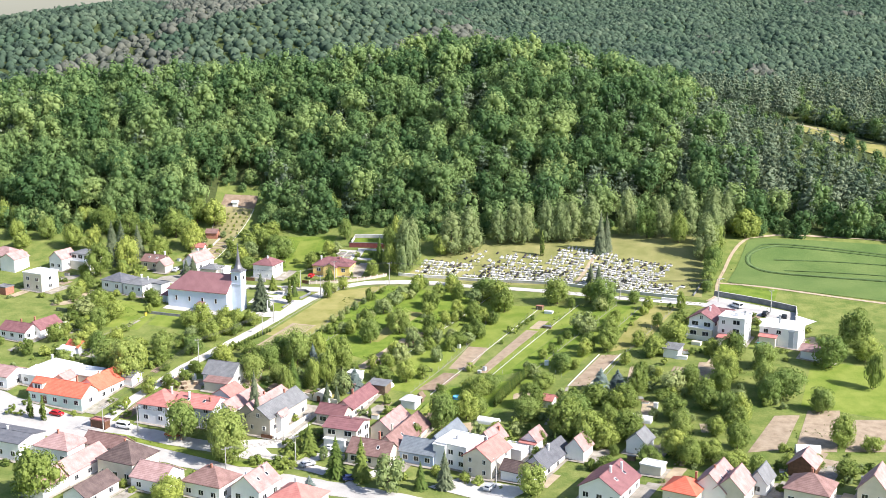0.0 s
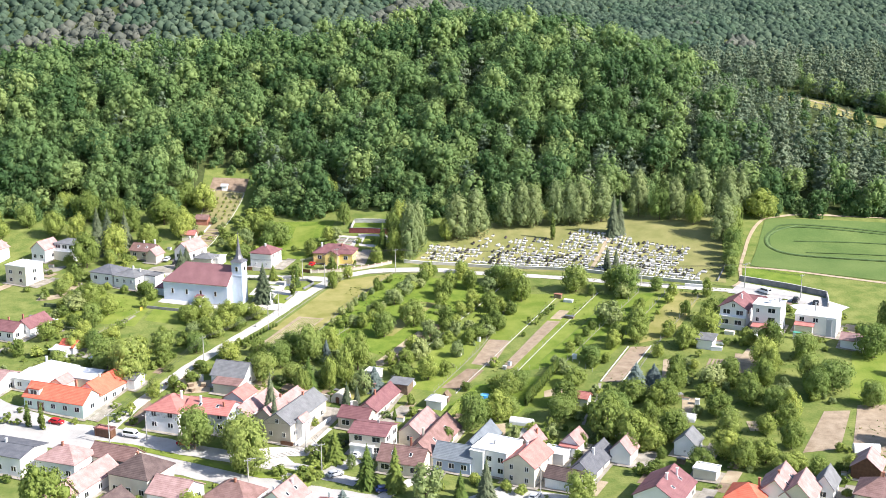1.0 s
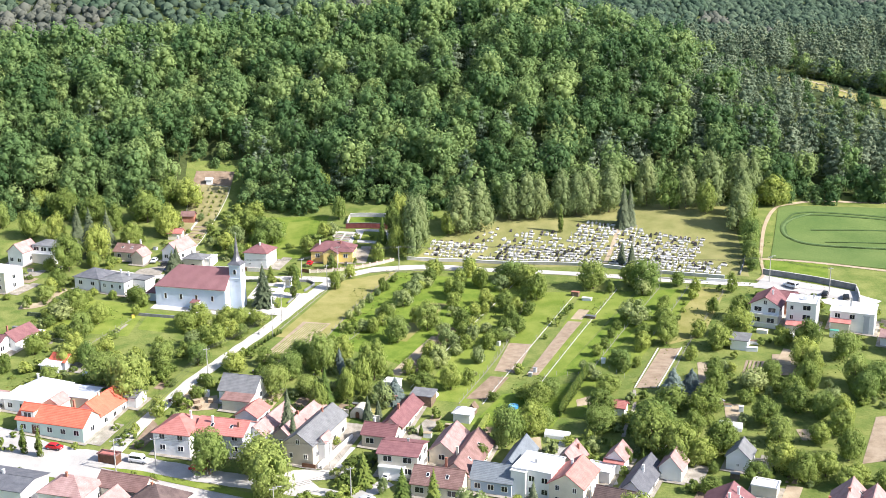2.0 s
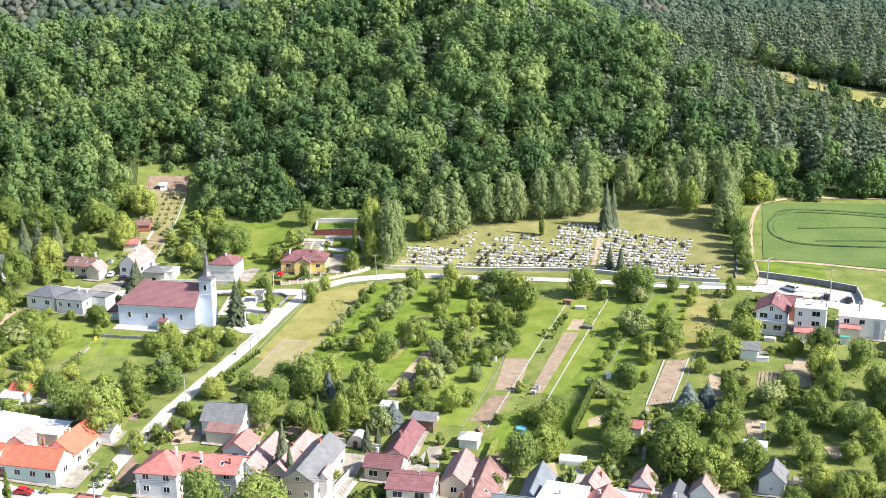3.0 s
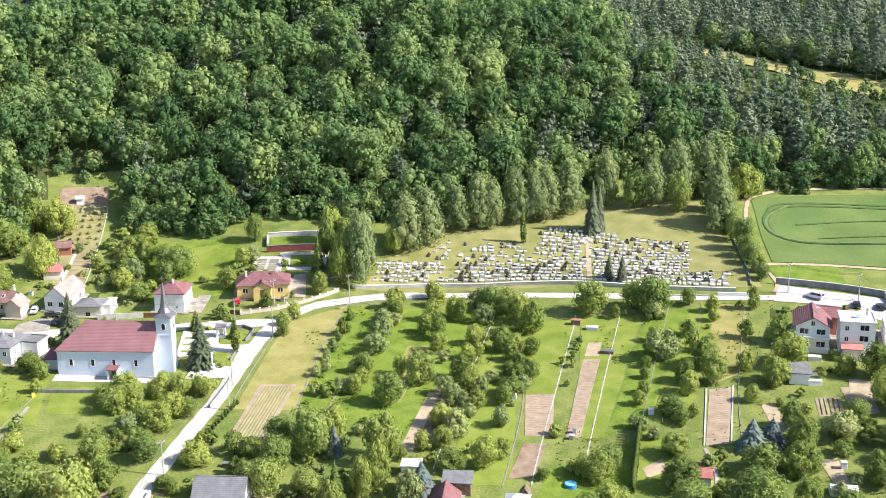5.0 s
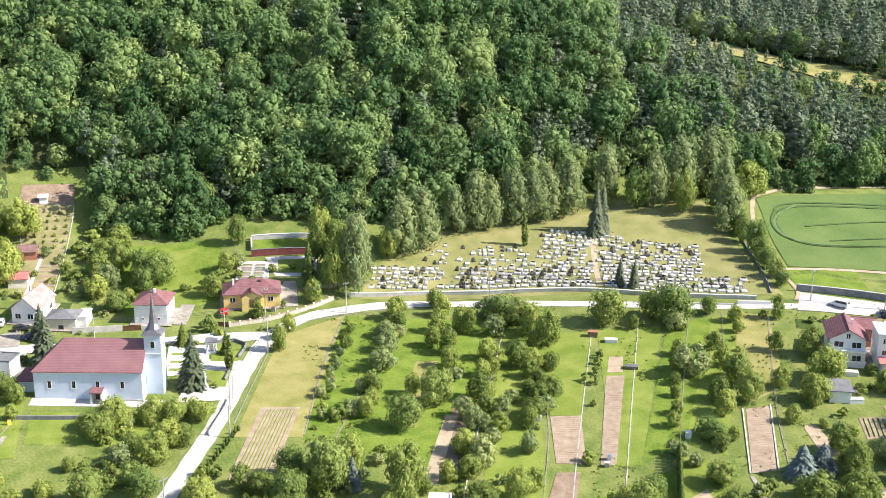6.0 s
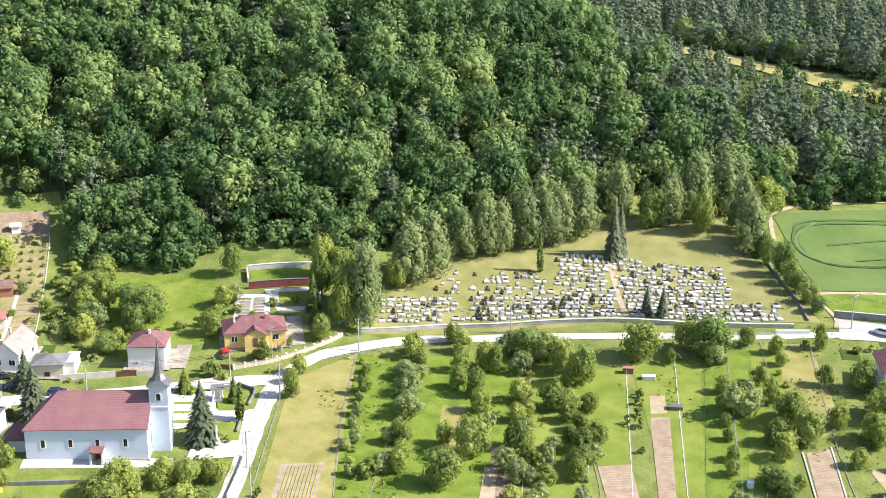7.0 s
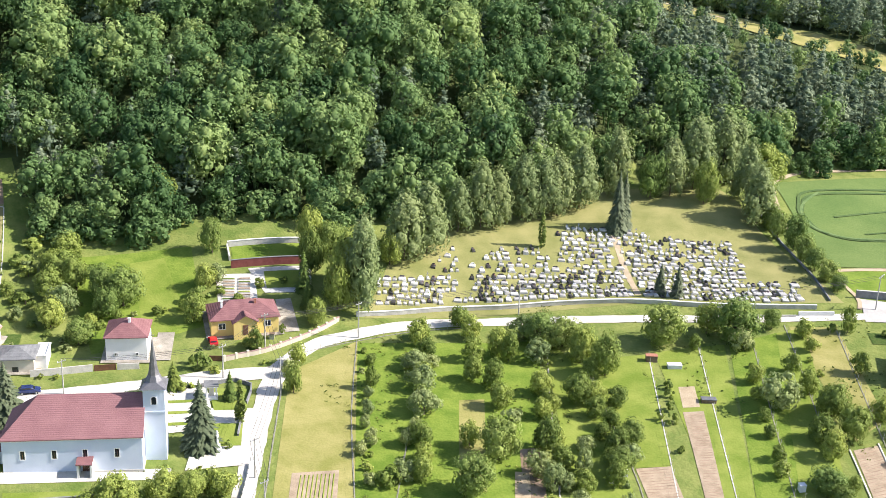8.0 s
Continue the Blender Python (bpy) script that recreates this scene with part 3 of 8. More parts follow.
# ---- buildings ----
def frame_mesh(w, h):
    bm = bmesh.new()
    t, d = 0.09, 0.07
    box(bm, -w / 2, w / 2, -d, 0.02, 0, t), box(bm, -w / 2, w / 2, -d, 0.02, h - t, h)
    box(bm, -w / 2, -w / 2 + t, -d, 0.02, t, h - t), box(bm, w / 2 - t, w / 2, -d, 0.02, t, h - t)
    box(bm, -t / 2, t / 2, -d, 0.02, t, h - t)
    me = bpy.data.meshes.new("window_frame")
    bm.to_mesh(me), bm.free()
    me.materials.append(FRAME)
    return me


def pane_mesh(w, h):
    bm = box(bmesh.new(), -w / 2 + 0.08, w / 2 - 0.08, -0.03, 0.02, 0.08, h - 0.08)
    me = bpy.data.meshes.new("pane")
    bm.to_mesh(me), bm.free()
    me.materials.append(GLASS)
    return me


WINDOWS = {k: (frame_mesh(*k), pane_mesh(*k)) for k in ((1.5, 1.4), (1.0, 1.3), (0.6, 0.7), (2.2, 1.5), (0.7, 1.5))}


def window(root, x, y, z, turn, size=(1.5, 1.4)):
    w = shared("window", WINDOWS[size][0], root, pose(x, y, z, 0, 0, turn))
    shared("pane", WINDOWS[size][1], w)
    return w


def chimney(root, x, y, z, h=1.3, material=BRICK, w=0.45):
    bm = a_box(x - w / 2, x + w / 2, y - w / 2, y + w / 2, z - 1.2, z + h)
    box(bm, x - w / 2 - 0.07, x + w / 2 + 0.07, y - w / 2 - 0.07, y + w / 2 + 0.07, z + h, z + h + 0.12)
    return part("chimney", bm, material, root)


def volume(root, x0, y0, L, W, h, roof, rise, rmat, wmat, over=0.4, base=-1.2):
    """One block of a building: wall body with gables, and its roof."""
    x1, y1 = x0 + L, y0 + W
    bm = box(bmesh.new(), x0, x1, y0, y1, base, h)
    cx, cy = x0 + L / 2, y0 + W / 2
    if roof == "gx":
        for x in (x0 + 0.01, x1 - 0.21):
            slab_y(bm, [(x, y0 + 0.01, h), (x, y1 - 0.01, h), (x, cy, h + rise - 0.06)], 0.2)
    if roof == "gy":
        for y in (y0 + 0.01, y1 - 0.21):
            slab_x(bm, [(x0 + 0.01, y, h), (x1 - 0.01, y, h), (cx, y, h + rise - 0.06)], 0.2)
    part("wall", bm, wmat, root)
    bm = bmesh.new()
    t = 0.18
    if roof == "flat":
        box(bm, x0 - 0.15, x1 + 0.15, y0 - 0.15, y1 + 0.15, h, h + 0.12)
        for a in ((x0 - 0.2, x1 + 0.2, y0 - 0.2, y0 + 0.1), (x0 - 0.2, x1 + 0.2, y1 - 0.1, y1 + 0.2), (x0 - 0.2, x0 + 0.1, y0 + 0.1, y1 - 0.1), (x1 - 0.1, x1 + 0.2, y0 + 0.1, y1 - 0.1)):
            box(bm, *a, h + 0.12, h + 0.35)
    elif roof == "shed":
        k = rise / W
        slab(bm, [(x0 - over, y0 - over, h - k * over + t), (x1 + over, y0 - over, h - k * over + t), (x1 + over, y1 + over, h + rise + k * over + t), (x0 - over, y1 + over, h + rise + k * over + t)], t)
    elif roof == "gx":
        k = rise / (W / 2)
        e = h - k * over + t
        slab(bm, [(x0 - over, y0 - over, e), (x1 + over, y0 - over, e), (x1 + over, cy, h + rise + t), (x0 - over, cy, h + rise + t)], t)
        slab(bm, [(x1 + over, y1 + over, e), (x0 - over, y1 + over, e), (x0 - over, cy, h + rise + t), (x1 + over, cy, h + rise + t)], t)
        box(bm, x0 - over, x1 + over, cy - 0.12, cy + 0.12, h + rise + t - 0.08, h + rise + t + 0.06)
    elif roof == "gy":
        k = rise / (L / 2)
        e = h - k * over + t
        slab(bm, [(x0 - over, y1 + over, e), (x0 - over, y0 - over, e), (cx, y0 - over, h + rise + t), (cx, y1 + over, h + rise + t)], t)
        slab(bm, [(x1 + over, y0 - over, e), (x1 + over, y1 + over, e), (cx, y1 + over, h + rise + t), (cx, y0 - over, h + rise + t)], t)
        box(bm, cx - 0.12, cx + 0.12, y0 - over, y1 + over, h + rise + t - 0.08, h + rise + t + 0.06)
    else:  # hip, or half hip with one gable end
        e = h + t - 0.1
        a0, a1, b0, b1 = x0 - over, x1 + over, y0 - over, y1 + over
        top = h + rise + t
        if L >= W:
            i = W / 2
            r0, r1 = (a0 + i + over, cy, top), ((a1 if roof == "hipl" else a1 - i - over), cy, top)
            slab(bm, [(a0, b0, e), (a1, b0, e), r1, r0], t)
            slab(bm, [(a1, b1, e), (a0, b1, e), r0, r1], t)
            slab(bm, [(a0, b1, e), (a0, b0, e), r0], t)
            if roof != "hipl":
                slab(bm, [(a1, b0, e), (a1, b1, e), r1], t)
        else:
            i = L / 2
            r0, r1 = (cx, b0 + i + over, top), (cx, b1 - i - over, top)
            slab(bm, [(a0, b1, e), (a0, b0, e), r0, r1], t)
            slab(bm, [(a1, b0, e), (a1, b1, e), r1, r0], t)
            slab(bm, [(a0, b0, e), (a1, b0, e), r0], t)
            slab(bm, [(a1, b1, e), (a0, b1, e), r1], t)
    part("roof", bm, rmat, root)


def slab_y(bm, tri, d):
    a = [bm.verts.new(p) for p in tri]
    b = [bm.verts.new((p[0] + d, p[1], p[2])) for p in tri]
    bm.faces.new(a[::-1]), bm.faces.new(b)
    for i in range(3):
        bm.faces.new((a[i], a[(i + 1) % 3], b[(i + 1) % 3], b[i]))


def slab_x(bm, tri, d):
    a = [bm.verts.new(p) for p in tri]
    b = [bm.verts.new((p[0], p[1] + d, p[2])) for p in tri]
    bm.faces.new(a), bm.faces.new(b[::-1])
    for i in range(3):
        bm.faces.new((a[i], b[i], b[(i + 1) % 3], a[(i + 1) % 3]))


def windows(root, x0, y0, L, W, floors, front=0, right=0, left=0, size=(1.5, 1.4), sill=0.9):
    """Rows of windows on the front, right and left faces of a block."""
    for f in range(floors):
        z = sill + f * 2.8
        for i in range(front):
            window(root, x0 + L * (i + 0.5) / front, y0, z, 0, size)
        for i in range(right):
            window(root, x0 + L, y0 + W * (i + 0.5) / right, z, 90, size)
        for i in range(left):
            window(root, x0, y0 + W * (i + 0.5) / left, z, -90, size)


def a_door(root, x, y, z, turn=0, w=1.0, h=2.1, material=DOORWOOD):
    d = part("door", a_box(-w / 2, w / 2, -0.06, 0.02, 0, h), material, root)
    d.matrix_local = pose(x, y, z, 0, 0, turn)
    part("handle", a_box(w / 2 - 0.18, w / 2 - 0.12, -0.1, -0.06, 1.0, 1.08), STEEL, d)


HOUSES = []


def skylights(root, block, spots, size=(0.8, 1.1)):
    """Roof windows on a gable block: spots of (side, along, up the slope)."""
    x0, y0, L, W, h, roof, rise = block[:7]
    for side, u, v in spots:
        if roof == "gy":
            k = math.degrees(math.atan2(rise, L / 2))
            m = pose(x0 + L / 2 + side * L / 2 * (1 - v), y0 + W * u, h + rise * v + 0.2) @ pose(0, 0, 0, 0, side * k, 0)
            bm = a_box(-size[1] / 2, size[1] / 2, -size[0] / 2, size[0] / 2, -0.05, 0.07)
            pane = a_box(-size[1] / 2 + 0.1, size[1] / 2 - 0.1, -size[0] / 2 + 0.1, size[0] / 2 - 0.1, 0.05, 0.085)
        else:
            k = math.degrees(math.atan2(rise, W / 2))
            m = pose(x0 + L * u, y0 + W / 2 + side * W / 2 * (1 - v), h + rise * v + 0.2) @ pose(0, 0, 0, -side * k, 0, 0)
            bm = a_box(-size[0] / 2, size[0] / 2, -size[1] / 2, size[1] / 2, -0.05, 0.07)
            pane = a_box(-size[0] / 2 + 0.1, size[0] / 2 - 0.1, -size[1] / 2 + 0.1, size[1] / 2 - 0.1, 0.05, 0.085)
        w = part("skylight", bm, FRAME if size[0] < 2 else STEEL, root)
        w.matrix_local = m
        part("pane", pane, GLASS, w)


def house(x, y, ang, label, blocks, wins=(), chimneys=(), doors=(), name="house", category="house"):
    """blocks: (x0, y0, L, W, height, roof, rise, roof material, wall material), from the front-left corner."""
    c, s = math.cos(radians(ang)), math.sin(radians(ang))
    L, W = blocks[0][2], blocks[0][3]
    z = hgt(x + c * L / 2 - s * W / 2, y + s * L / 2 + c * W / 2)
    root = thing(name, x, y, z, ang, label, category)
    HOUSES.append((x, y, ang, [b[:4] for b in blocks], category))
    for b in blocks:
        volume(root, *b)
        if b[5] in ("gx", "gy") and b[2] > 7 and b[3] > 6 and len(HOUSES) % 3 == 0:
            skylights(root, b, [(1 if b[5] == "gy" else -1, u, 0.5) for u in (0.3, 0.7)])
    for w in wins:
        windows(root, *w)
    for ch in chimneys:
        chimney(root, *ch)
    for d in doors:
        a_door(root, *d)
    return root


# village row north of the street
house(-121.6, 336.3, -23, "mint house with bright orange tiled roof", [(0, 0, 19.2, 8, 3.4, "gx", 2.8, R_ORANGE, MINT), (1.2, 0.6, 3.6, 3.4, 5.4, "flat", 0, R_ORANGE, WHITE), (11.4, 7.6, 8, 12, 3.4, "gy", 3.0, R_ORANGE, WHITE)],
      [(0, 0, 19.2, 8, 1, 5, 1), (1.2, 0.6, 3.6, 3.4, 1, 1, 0, 0, (2.2, 1.5), 3.75), (11.4, 7.6, 8, 12, 1, 0, 3)], [(13, 6, 6.2, 1.2), (15.4, 13, 6.2, 1.0, CREAM)], [(5.5, 0, 0, 0, 2.2, 2.4)])
house(-127.5, 347.5, -23, "low white outbuilding with pale flat roof", [(0, 0, 11, 7, 3.2, "shed", 0.6, R_WHITE, WHITE), (11, 1.5, 4.5, 5, 2.6, "gy", 1.4, R_PINK, CREAM)], [(0, 0, 11, 7, 1, 3, 1)])
house(-114, 349, -23, "low pale annexe behind the orange house", [(0, 0, 9, 6, 2.8, "shed", 0.6, R_LIGHT, CREAM)])
house(-101, 348.5, -23, "low grey yard shed", [(0, 0, 8, 5, 2.6, "gx", 1.2, R_GREY, WHITE)])
house(-125, 353.5, -30, "bungalow with light blue metal roof", [(0, 0, 10.5, 8.5, 3, "hip", 2.0, R_LIGHT, CREAM)], [(0, 0, 10.5, 8.5, 1, 2, 2)], [(3, 4, 5, 1.0, WHITE)])
house(-86, 322.5, -20, "grey house with red tiled hip roof", [(0, 0, 9.5, 11, 5.2, "hip", 2.8, R_RED, WHITE), (9.5, 3.0, 12.5, 9, 5.0, "gx", 2.2, R_RED, GREYWALL)],
      [(0, 0, 9.5, 11, 2, 2, 0), (9.5, 3, 12.5, 9, 2, 3, 2)], [(7, 6.5, 7.8, 1.0, WHITE), (13, 6, 7, 1.2, WHITE), (20, 5.5, 6.6, 0.9)])
house(-67.3, 333.6, -22, "small house with red tiled roof", [(0, 0, 6, 7.5, 3, "gy", 1.9, R_RED, WHITE)], [(0, 0, 6, 7.5, 1, 1, 2)])
house(-64.3, 323.6, -24, "long narrow house with faded tiled roof", [(0, 0, 5.2, 17, 3.0, "gy", 2.0, R_PINK, WHITE)], [(0, 0, 5.2, 17, 1, 1, 3)])
house(-57.4, 321.5, -24, "long house with faded pink tiled roof", [(0, 0, 5.0, 21, 3.0, "gy", 2.2, R_PINK, BEIGE)], [(0, 0, 5.0, 21, 1, 1, 0)], [(2.5, 9, 5.2, 0.9)])
house(-54.5, 315.4, -24, "beige house with long grey sheet roof", [(0, 0, 7.6, 20, 4.6, "gy", 2.6, R_GREY, BEIGE), (7.6, 3, 1.8, 4, 4.6, "gy", 1.0, R_PINK, WHITE)],
      [(0, 0, 7.6, 20, 1, 2, 0, 0, (1.0, 1.3), 0.9), (0, 0, 7.6, 20, 1, 0, 4), (2.2, 0, 3.2, 20, 1, 1, 0, 0, (1.0, 1.3), 4.4)], [(3.8, 14, 7.4, 0.8)])
house(-72.5, 347, -20, "old barn with grey roof and brick lean-to", [(0, 0, 10, 8, 3.4, "gx", 3.0, R_GREY, WHITE), (2.5, -3.6, 7.5, 3.6, 2.3, "shed", 0.9, R_BROWN, CREAM)], [(0, 0, 10, 8, 1, 0, 1)])
house(-35.8, 321.6, -22, "long brown house with maroon tiled roof", [(0, 0, 8.2, 6, 3.2, "gx", 1.9, R_MAROON, BEIGE), (2.6, 6, 5.6, 17, 3.2, "gy", 2.2, R_MAROON, CREAM)],
      [(0, 0, 8.2, 6, 1, 2, 1, 0, (2.2, 1.5)), (2.6, 6, 5.6, 17, 1, 0, 4)], [(2, 4, 5, 1.0, WHITE), (5.4, 12, 6, 0.9)])
house(-32.4, 307.4, -20, "two-storey house with low maroon roof and balcony", [(0, 0, 9.6, 9, 5.6, "gx", 1.3, R_MAROON, CREAM), (0.6, -1.3, 6, 1.3, 2.6, "flat", 0, WHITE, WHITE)],
      [(0, 0, 9.6, 9, 2, 2, 2, 0, (2.2, 1.5))], [(6, 5, 6.8, 0.8, STEEL)])
house(-20, 312, -22, "cream outbuilding with pale gable roof", [(0, 0, 6, 13, 3, "gy", 2.4, R_PINK, CREAM), (6, 2, 3.6, 5, 2.5, "shed", 0.5, R_GREY, WHITE)], [(0, 0, 6, 13, 1, 1, 2)])
house(-25.2, 297.6, -22, "cream house with brown tiled roofs and skylights", [(0, 0, 11.5, 7, 3.2, "gx", 2.8, R_BROWN, CREAM), (4.6, 6, 7.6, 21, 3.2, "gy", 3.2, R_BROWN, CREAM)],
      [(0, 0, 11.5, 7, 1, 3, 0, 0, (2.2, 1.5)), (5.6, 6, 6.2, 21, 1, 0, 4)], [(7.4, 12, 6.4, 1.3, CREAM), (6.5, 6, 6.2, 1.2)])
house(-11.6, 298.4, -24, "blue-grey house with grey tiled roofs", [(0, 0, 9.6, 7, 3.2, "gx", 2.7, R_BLUE, BLUEWALL), (4.6, 6, 5.6, 15, 3.2, "gy", 2.9, R_BLUE, BLUEWALL)],
      [(0, 0, 9.6, 7, 1, 3, 0), (4.6, 6, 5.6, 15, 1, 0, 2)])
house(-2.2, 296.6, -30, "modern white house with flat roof", [(0, 0, 9.2, 9.5, 6.2, "flat", 0, R_WHITE, WHITE), (0, -1.2, 3.5, 1.2, 5.9, "flat", 0, R_WHITE, WHITE)],
      [(0, 0, 9.2, 9.5, 2, 3, 2)], [(4, 4.5, 6.4, 0.7, STEEL)])
house(8.3, 303, -30, "cream outhouse with pale tiled gable roof", [(0, 0, 5.6, 8, 3.2, "gy", 3.0, R_PINK, BEIGE)], [(0, 0, 5.6, 8, 1, 1, 1)], [(4, 6, 5.4, 0.7)])
house(5.0, 290.4, -30, "two-storey cream house with red tiled gable roof", [(0, 0, 8, 11, 5.2, "gy", 2.7, R_RED, CREAM)], [(0, 0, 8, 11, 2, 2, 2, 0, (1.0, 1.3))], [(3, 7, 7.4, 1.0, WHITE)])
house(14.4, 286.2, -30, "white garage and long house under dark tiles", [(0, 0, 8.4, 5, 2.8, "gx", 1.8, R_DARK, WHITE), (3.8, 5, 6, 16, 3, "gy", 2.8, R_SLATE, WHITE)],
      [(3.8, 5, 6, 16, 1, 0, 3)], [(7.5, 12, 5.4, 1.4, WHITE)], [(2.2, 0, -0.3, 0, 2.6, 2.2, WHITE), (5.8, 0, -0.3, 0, 2.6, 2.2, WHITE)])
house(31.7, 297, -30, "small tiled annexe behind the long house", [(0, 0, 5.2, 6, 3, "gy", 2.8, R_PINK, WHITE)])
house(20.6, 303.5, -30, "small white summer house with pink band and tiles", [(0, 0, 4.6, 6, 3, "gy", 2.2, R_PINK, WHITE), (0.2, -1.0, 4.2, 1.0, 2.4, "shed", 0.2, R_RED, WHITE)])
house(15, 300, -30, "flat white yard roof between houses", [(0, 0, 6, 5, 2.5, "flat", 0, R_WHITE, WHITE)])
house(32.5, 271.5, -30, "white house with maroon tiled gable roof", [(0, 0, 10.5, 13, 3.4, "gy", 3.2, R_MAROON, WHITE)], [(0, 0, 10.5, 13, 1, 3, 3)], [(6, 5, 6.4, 1.4, WHITE), (7, 9.5, 6, 1.4, WHITE)])
house(47.8, 298.2, -30, "small white cottage with grey roof", [(0, 0, 5.4, 6, 3.2, "gy", 2.4, R_GREY, WHITE)], [(0, 0, 5.4, 6, 1, 1, 1, 0, (0.6, 0.7))])
house(49.3, 285, -30, "open shed with flat white roof", [(0, 0, 5.5, 4, 2.4, "flat", 0, R_WHITE, CREAM)])
house(51.5, 265.5, -30, "house with bright red and pink tiled roofs", [(0, 0, 8, 8, 4, "hip", 2.6, R_ORANGE, CREAM), (5.5, 5, 8, 11, 4.2, "gy", 3.8, R_PINK, WHITE)], [(0, 0, 8, 8, 1, 2, 0), (5.5, 5, 8, 11, 1, 0, 2)], [(9.5, 9, 7.5, 1.2), (6, 6, 6, 1.4)])
house(63.5, 264.5, -30, "pink tiled house with dormer", [(0, 0, 7, 9, 4, "gy", 3.4, R_PINK, CREAM)], [(0, 0, 7, 9, 1, 2, 2)])
house(79, 262, -30, "house with grey hip roof", [(0, 0, 10, 9, 4, "hip", 3.0, R_BROWN, CREAM)], [(0, 0, 10, 9, 1, 3, 2)], [(5, 5, 7, 1.0)])
house(72.5, 269.5, -30, "small white house with grey gable", [(0, 0, 4.5, 7, 3.2, "gy", 2.8, R_GREY, WHITE)], [(0, 0, 4.5, 7, 1, 1, 1)])
house(84.5, 278.5, -30, "brown barn with tiled roof", [(0, 0, 6.5, 7, 3, "gy", 2.6, R_PINK, DOORWOOD)])
house(96, 262, -30, "cream house with steep pink gable roof", [(0, 0, 7, 9, 3.4, "gy", 4, R_PINK, CREAM)], [(0, 0, 7, 9, 1, 2, 1)])
house(106, 268, -30, "maroon-roofed house behind a garden", [(0, 0, 9, 8, 3.4, "gy", 3.4, R_MAROON, BEIGE)], [(0, 0, 9, 8, 1, 2, 1)])

# south of the street
house(-127, 304.5, -23, "white workshop with dark flat roof", [(0, 0, 17, 10, 4.6, "gx", 1.0, R_SLATE, WHITE)], [(0, 0, 17, 10, 1, 4, 2)], [(9, 5, 5.5, 1.2, WHITE)])
house(-108, 299.4, -22, "white house with faded pink hip roof", [(0, 0, 11, 9, 4, "hip", 2.8, R_PINK, WHITE)], [(0, 0, 11, 9, 1, 3, 2)], [(5, 4, 6.6, 1.0)])
house(-99.5, 285.5, -24, "long house with faded pink tiled roof", [(0, 0, 6.5, 15, 3.4, "gy", 2.6, R_PINK, WHITE), (0, -9, 6, 9, 3.0, "gy", 2.4, R_PINK, WHITE)], [(0, 0, 6.5, 15, 1, 0, 3)])
house(-96, 302.4, -24, "brown tiled wing by the street", [(0, 0, 12, 6, 3.6, "gx", 2.2, R_BROWN, CREAM)], [(0, 0, 12, 6, 1, 2, 0)])
house(-88.3, 289.3, -25, "house with dark brown hip roof", [(0, 0, 11, 10.5, 5, "hip", 3.8, R_DARK, CREAM)], [(0, 0, 11, 10.5, 1, 3, 2)], [(5, 5, 8, 1.2)])
house(-92, 272.5, -24, "low house with dark brown tiled roof", [(0, 0, 7, 12, 3, "gy", 2.2, R_DARK, WHITE)], [(0, 0, 7, 12, 1, 1, 2)])
house(-78, 282, -25, "white house with faded tiled roof", [(0, 0, 9.5, 9, 3.4, "gx", 2.6, R_PINK, WHITE)], [(0, 0, 9.5, 9, 1, 2, 2)])
house(-64.4, 278.4, -25, "house with brown hip roof", [(0, 0, 11, 9, 3.8, "hip", 3.2, R_BROWN, WHITE)], [(0, 0, 11, 9, 1, 3, 2)], [(6, 4, 6.6, 1.0)])
house(-51.8, 275, -25, "white house with pink tiled roof and skylights", [(0, 0, 8, 9.5, 3.8, "gy", 3.2, R_PINK, WHITE)], [(0, 0, 8, 9.5, 1, 2, 2)], [(2.5, 3, 5.6, 1.2, WHITE), (5, 7, 6.4, 1.0, WHITE)])
house(-42.5, 267.5, -25, "house with red tiled hip roof", [(0, 0, 11, 11, 3.4, "hip", 3.4, R_RED, CREAM)], [(0, 0, 11, 11, 1, 2, 2)], [(5, 6, 6.6, 1.2, WHITE)])

# around the church
house(-126.2, 432, -27, "grey-white house with dark slate hip roof", [(0, 0, 9.5, 9, 4, "hip", 2.2, R_SLATE, WHITE)], [(0, 0, 9.5, 9, 1, 2, 2, 0, (1.5, 1.4), 1.6)])
house(-117, 427, -27, "white house with low grey roof and terrace", [(0, 0, 9, 9.5, 4.2, "hip", 1.3, R_GREY, WHITE), (9, 5, 4.5, 5, 3.9, "flat", 0, R_GREY, WHITE)], [(0, 0, 9, 9.5, 1, 3, 2, 0, (1.0, 1.3), 1.9)], [(4.5, 5, 5.4, 1.3, WHITE), (7, 5.5, 5, 1.0, WHITE)])
house(-155.4, 433, -27, "white two-storey cube house with flat roof", [(0, 0, 9, 8.5, 6.4, "flat", 0, R_WHITE, CREAM)], [(0, 0, 9, 8.5, 2, 2, 1)])
house(-164, 428, -27, "small brick-red shed with flat roof", [(0, 0, 5, 4, 2.6, "flat", 0, R_GREY, BRICK)])
house(-154, 459, -27, "white house with faded tiled gable roof", [(0, 0, 6.4, 8, 4.4, "gy", 2.6, R_PINK, WHITE)], [(0, 0, 6.4, 8, 1, 2, 1)])
house(-146, 461, -24, "grey-white two-storey house with flat roof", [(0, 0, 9, 8, 5.6, "hip", 0.6, R_GREY, WHITE), (0.3, -1.2, 8, 1.2, 2.8, "flat", 0, WHITE, CREAM)], [(0, 0, 9, 8, 2, 3, 1, 0, (2.2, 1.5))])
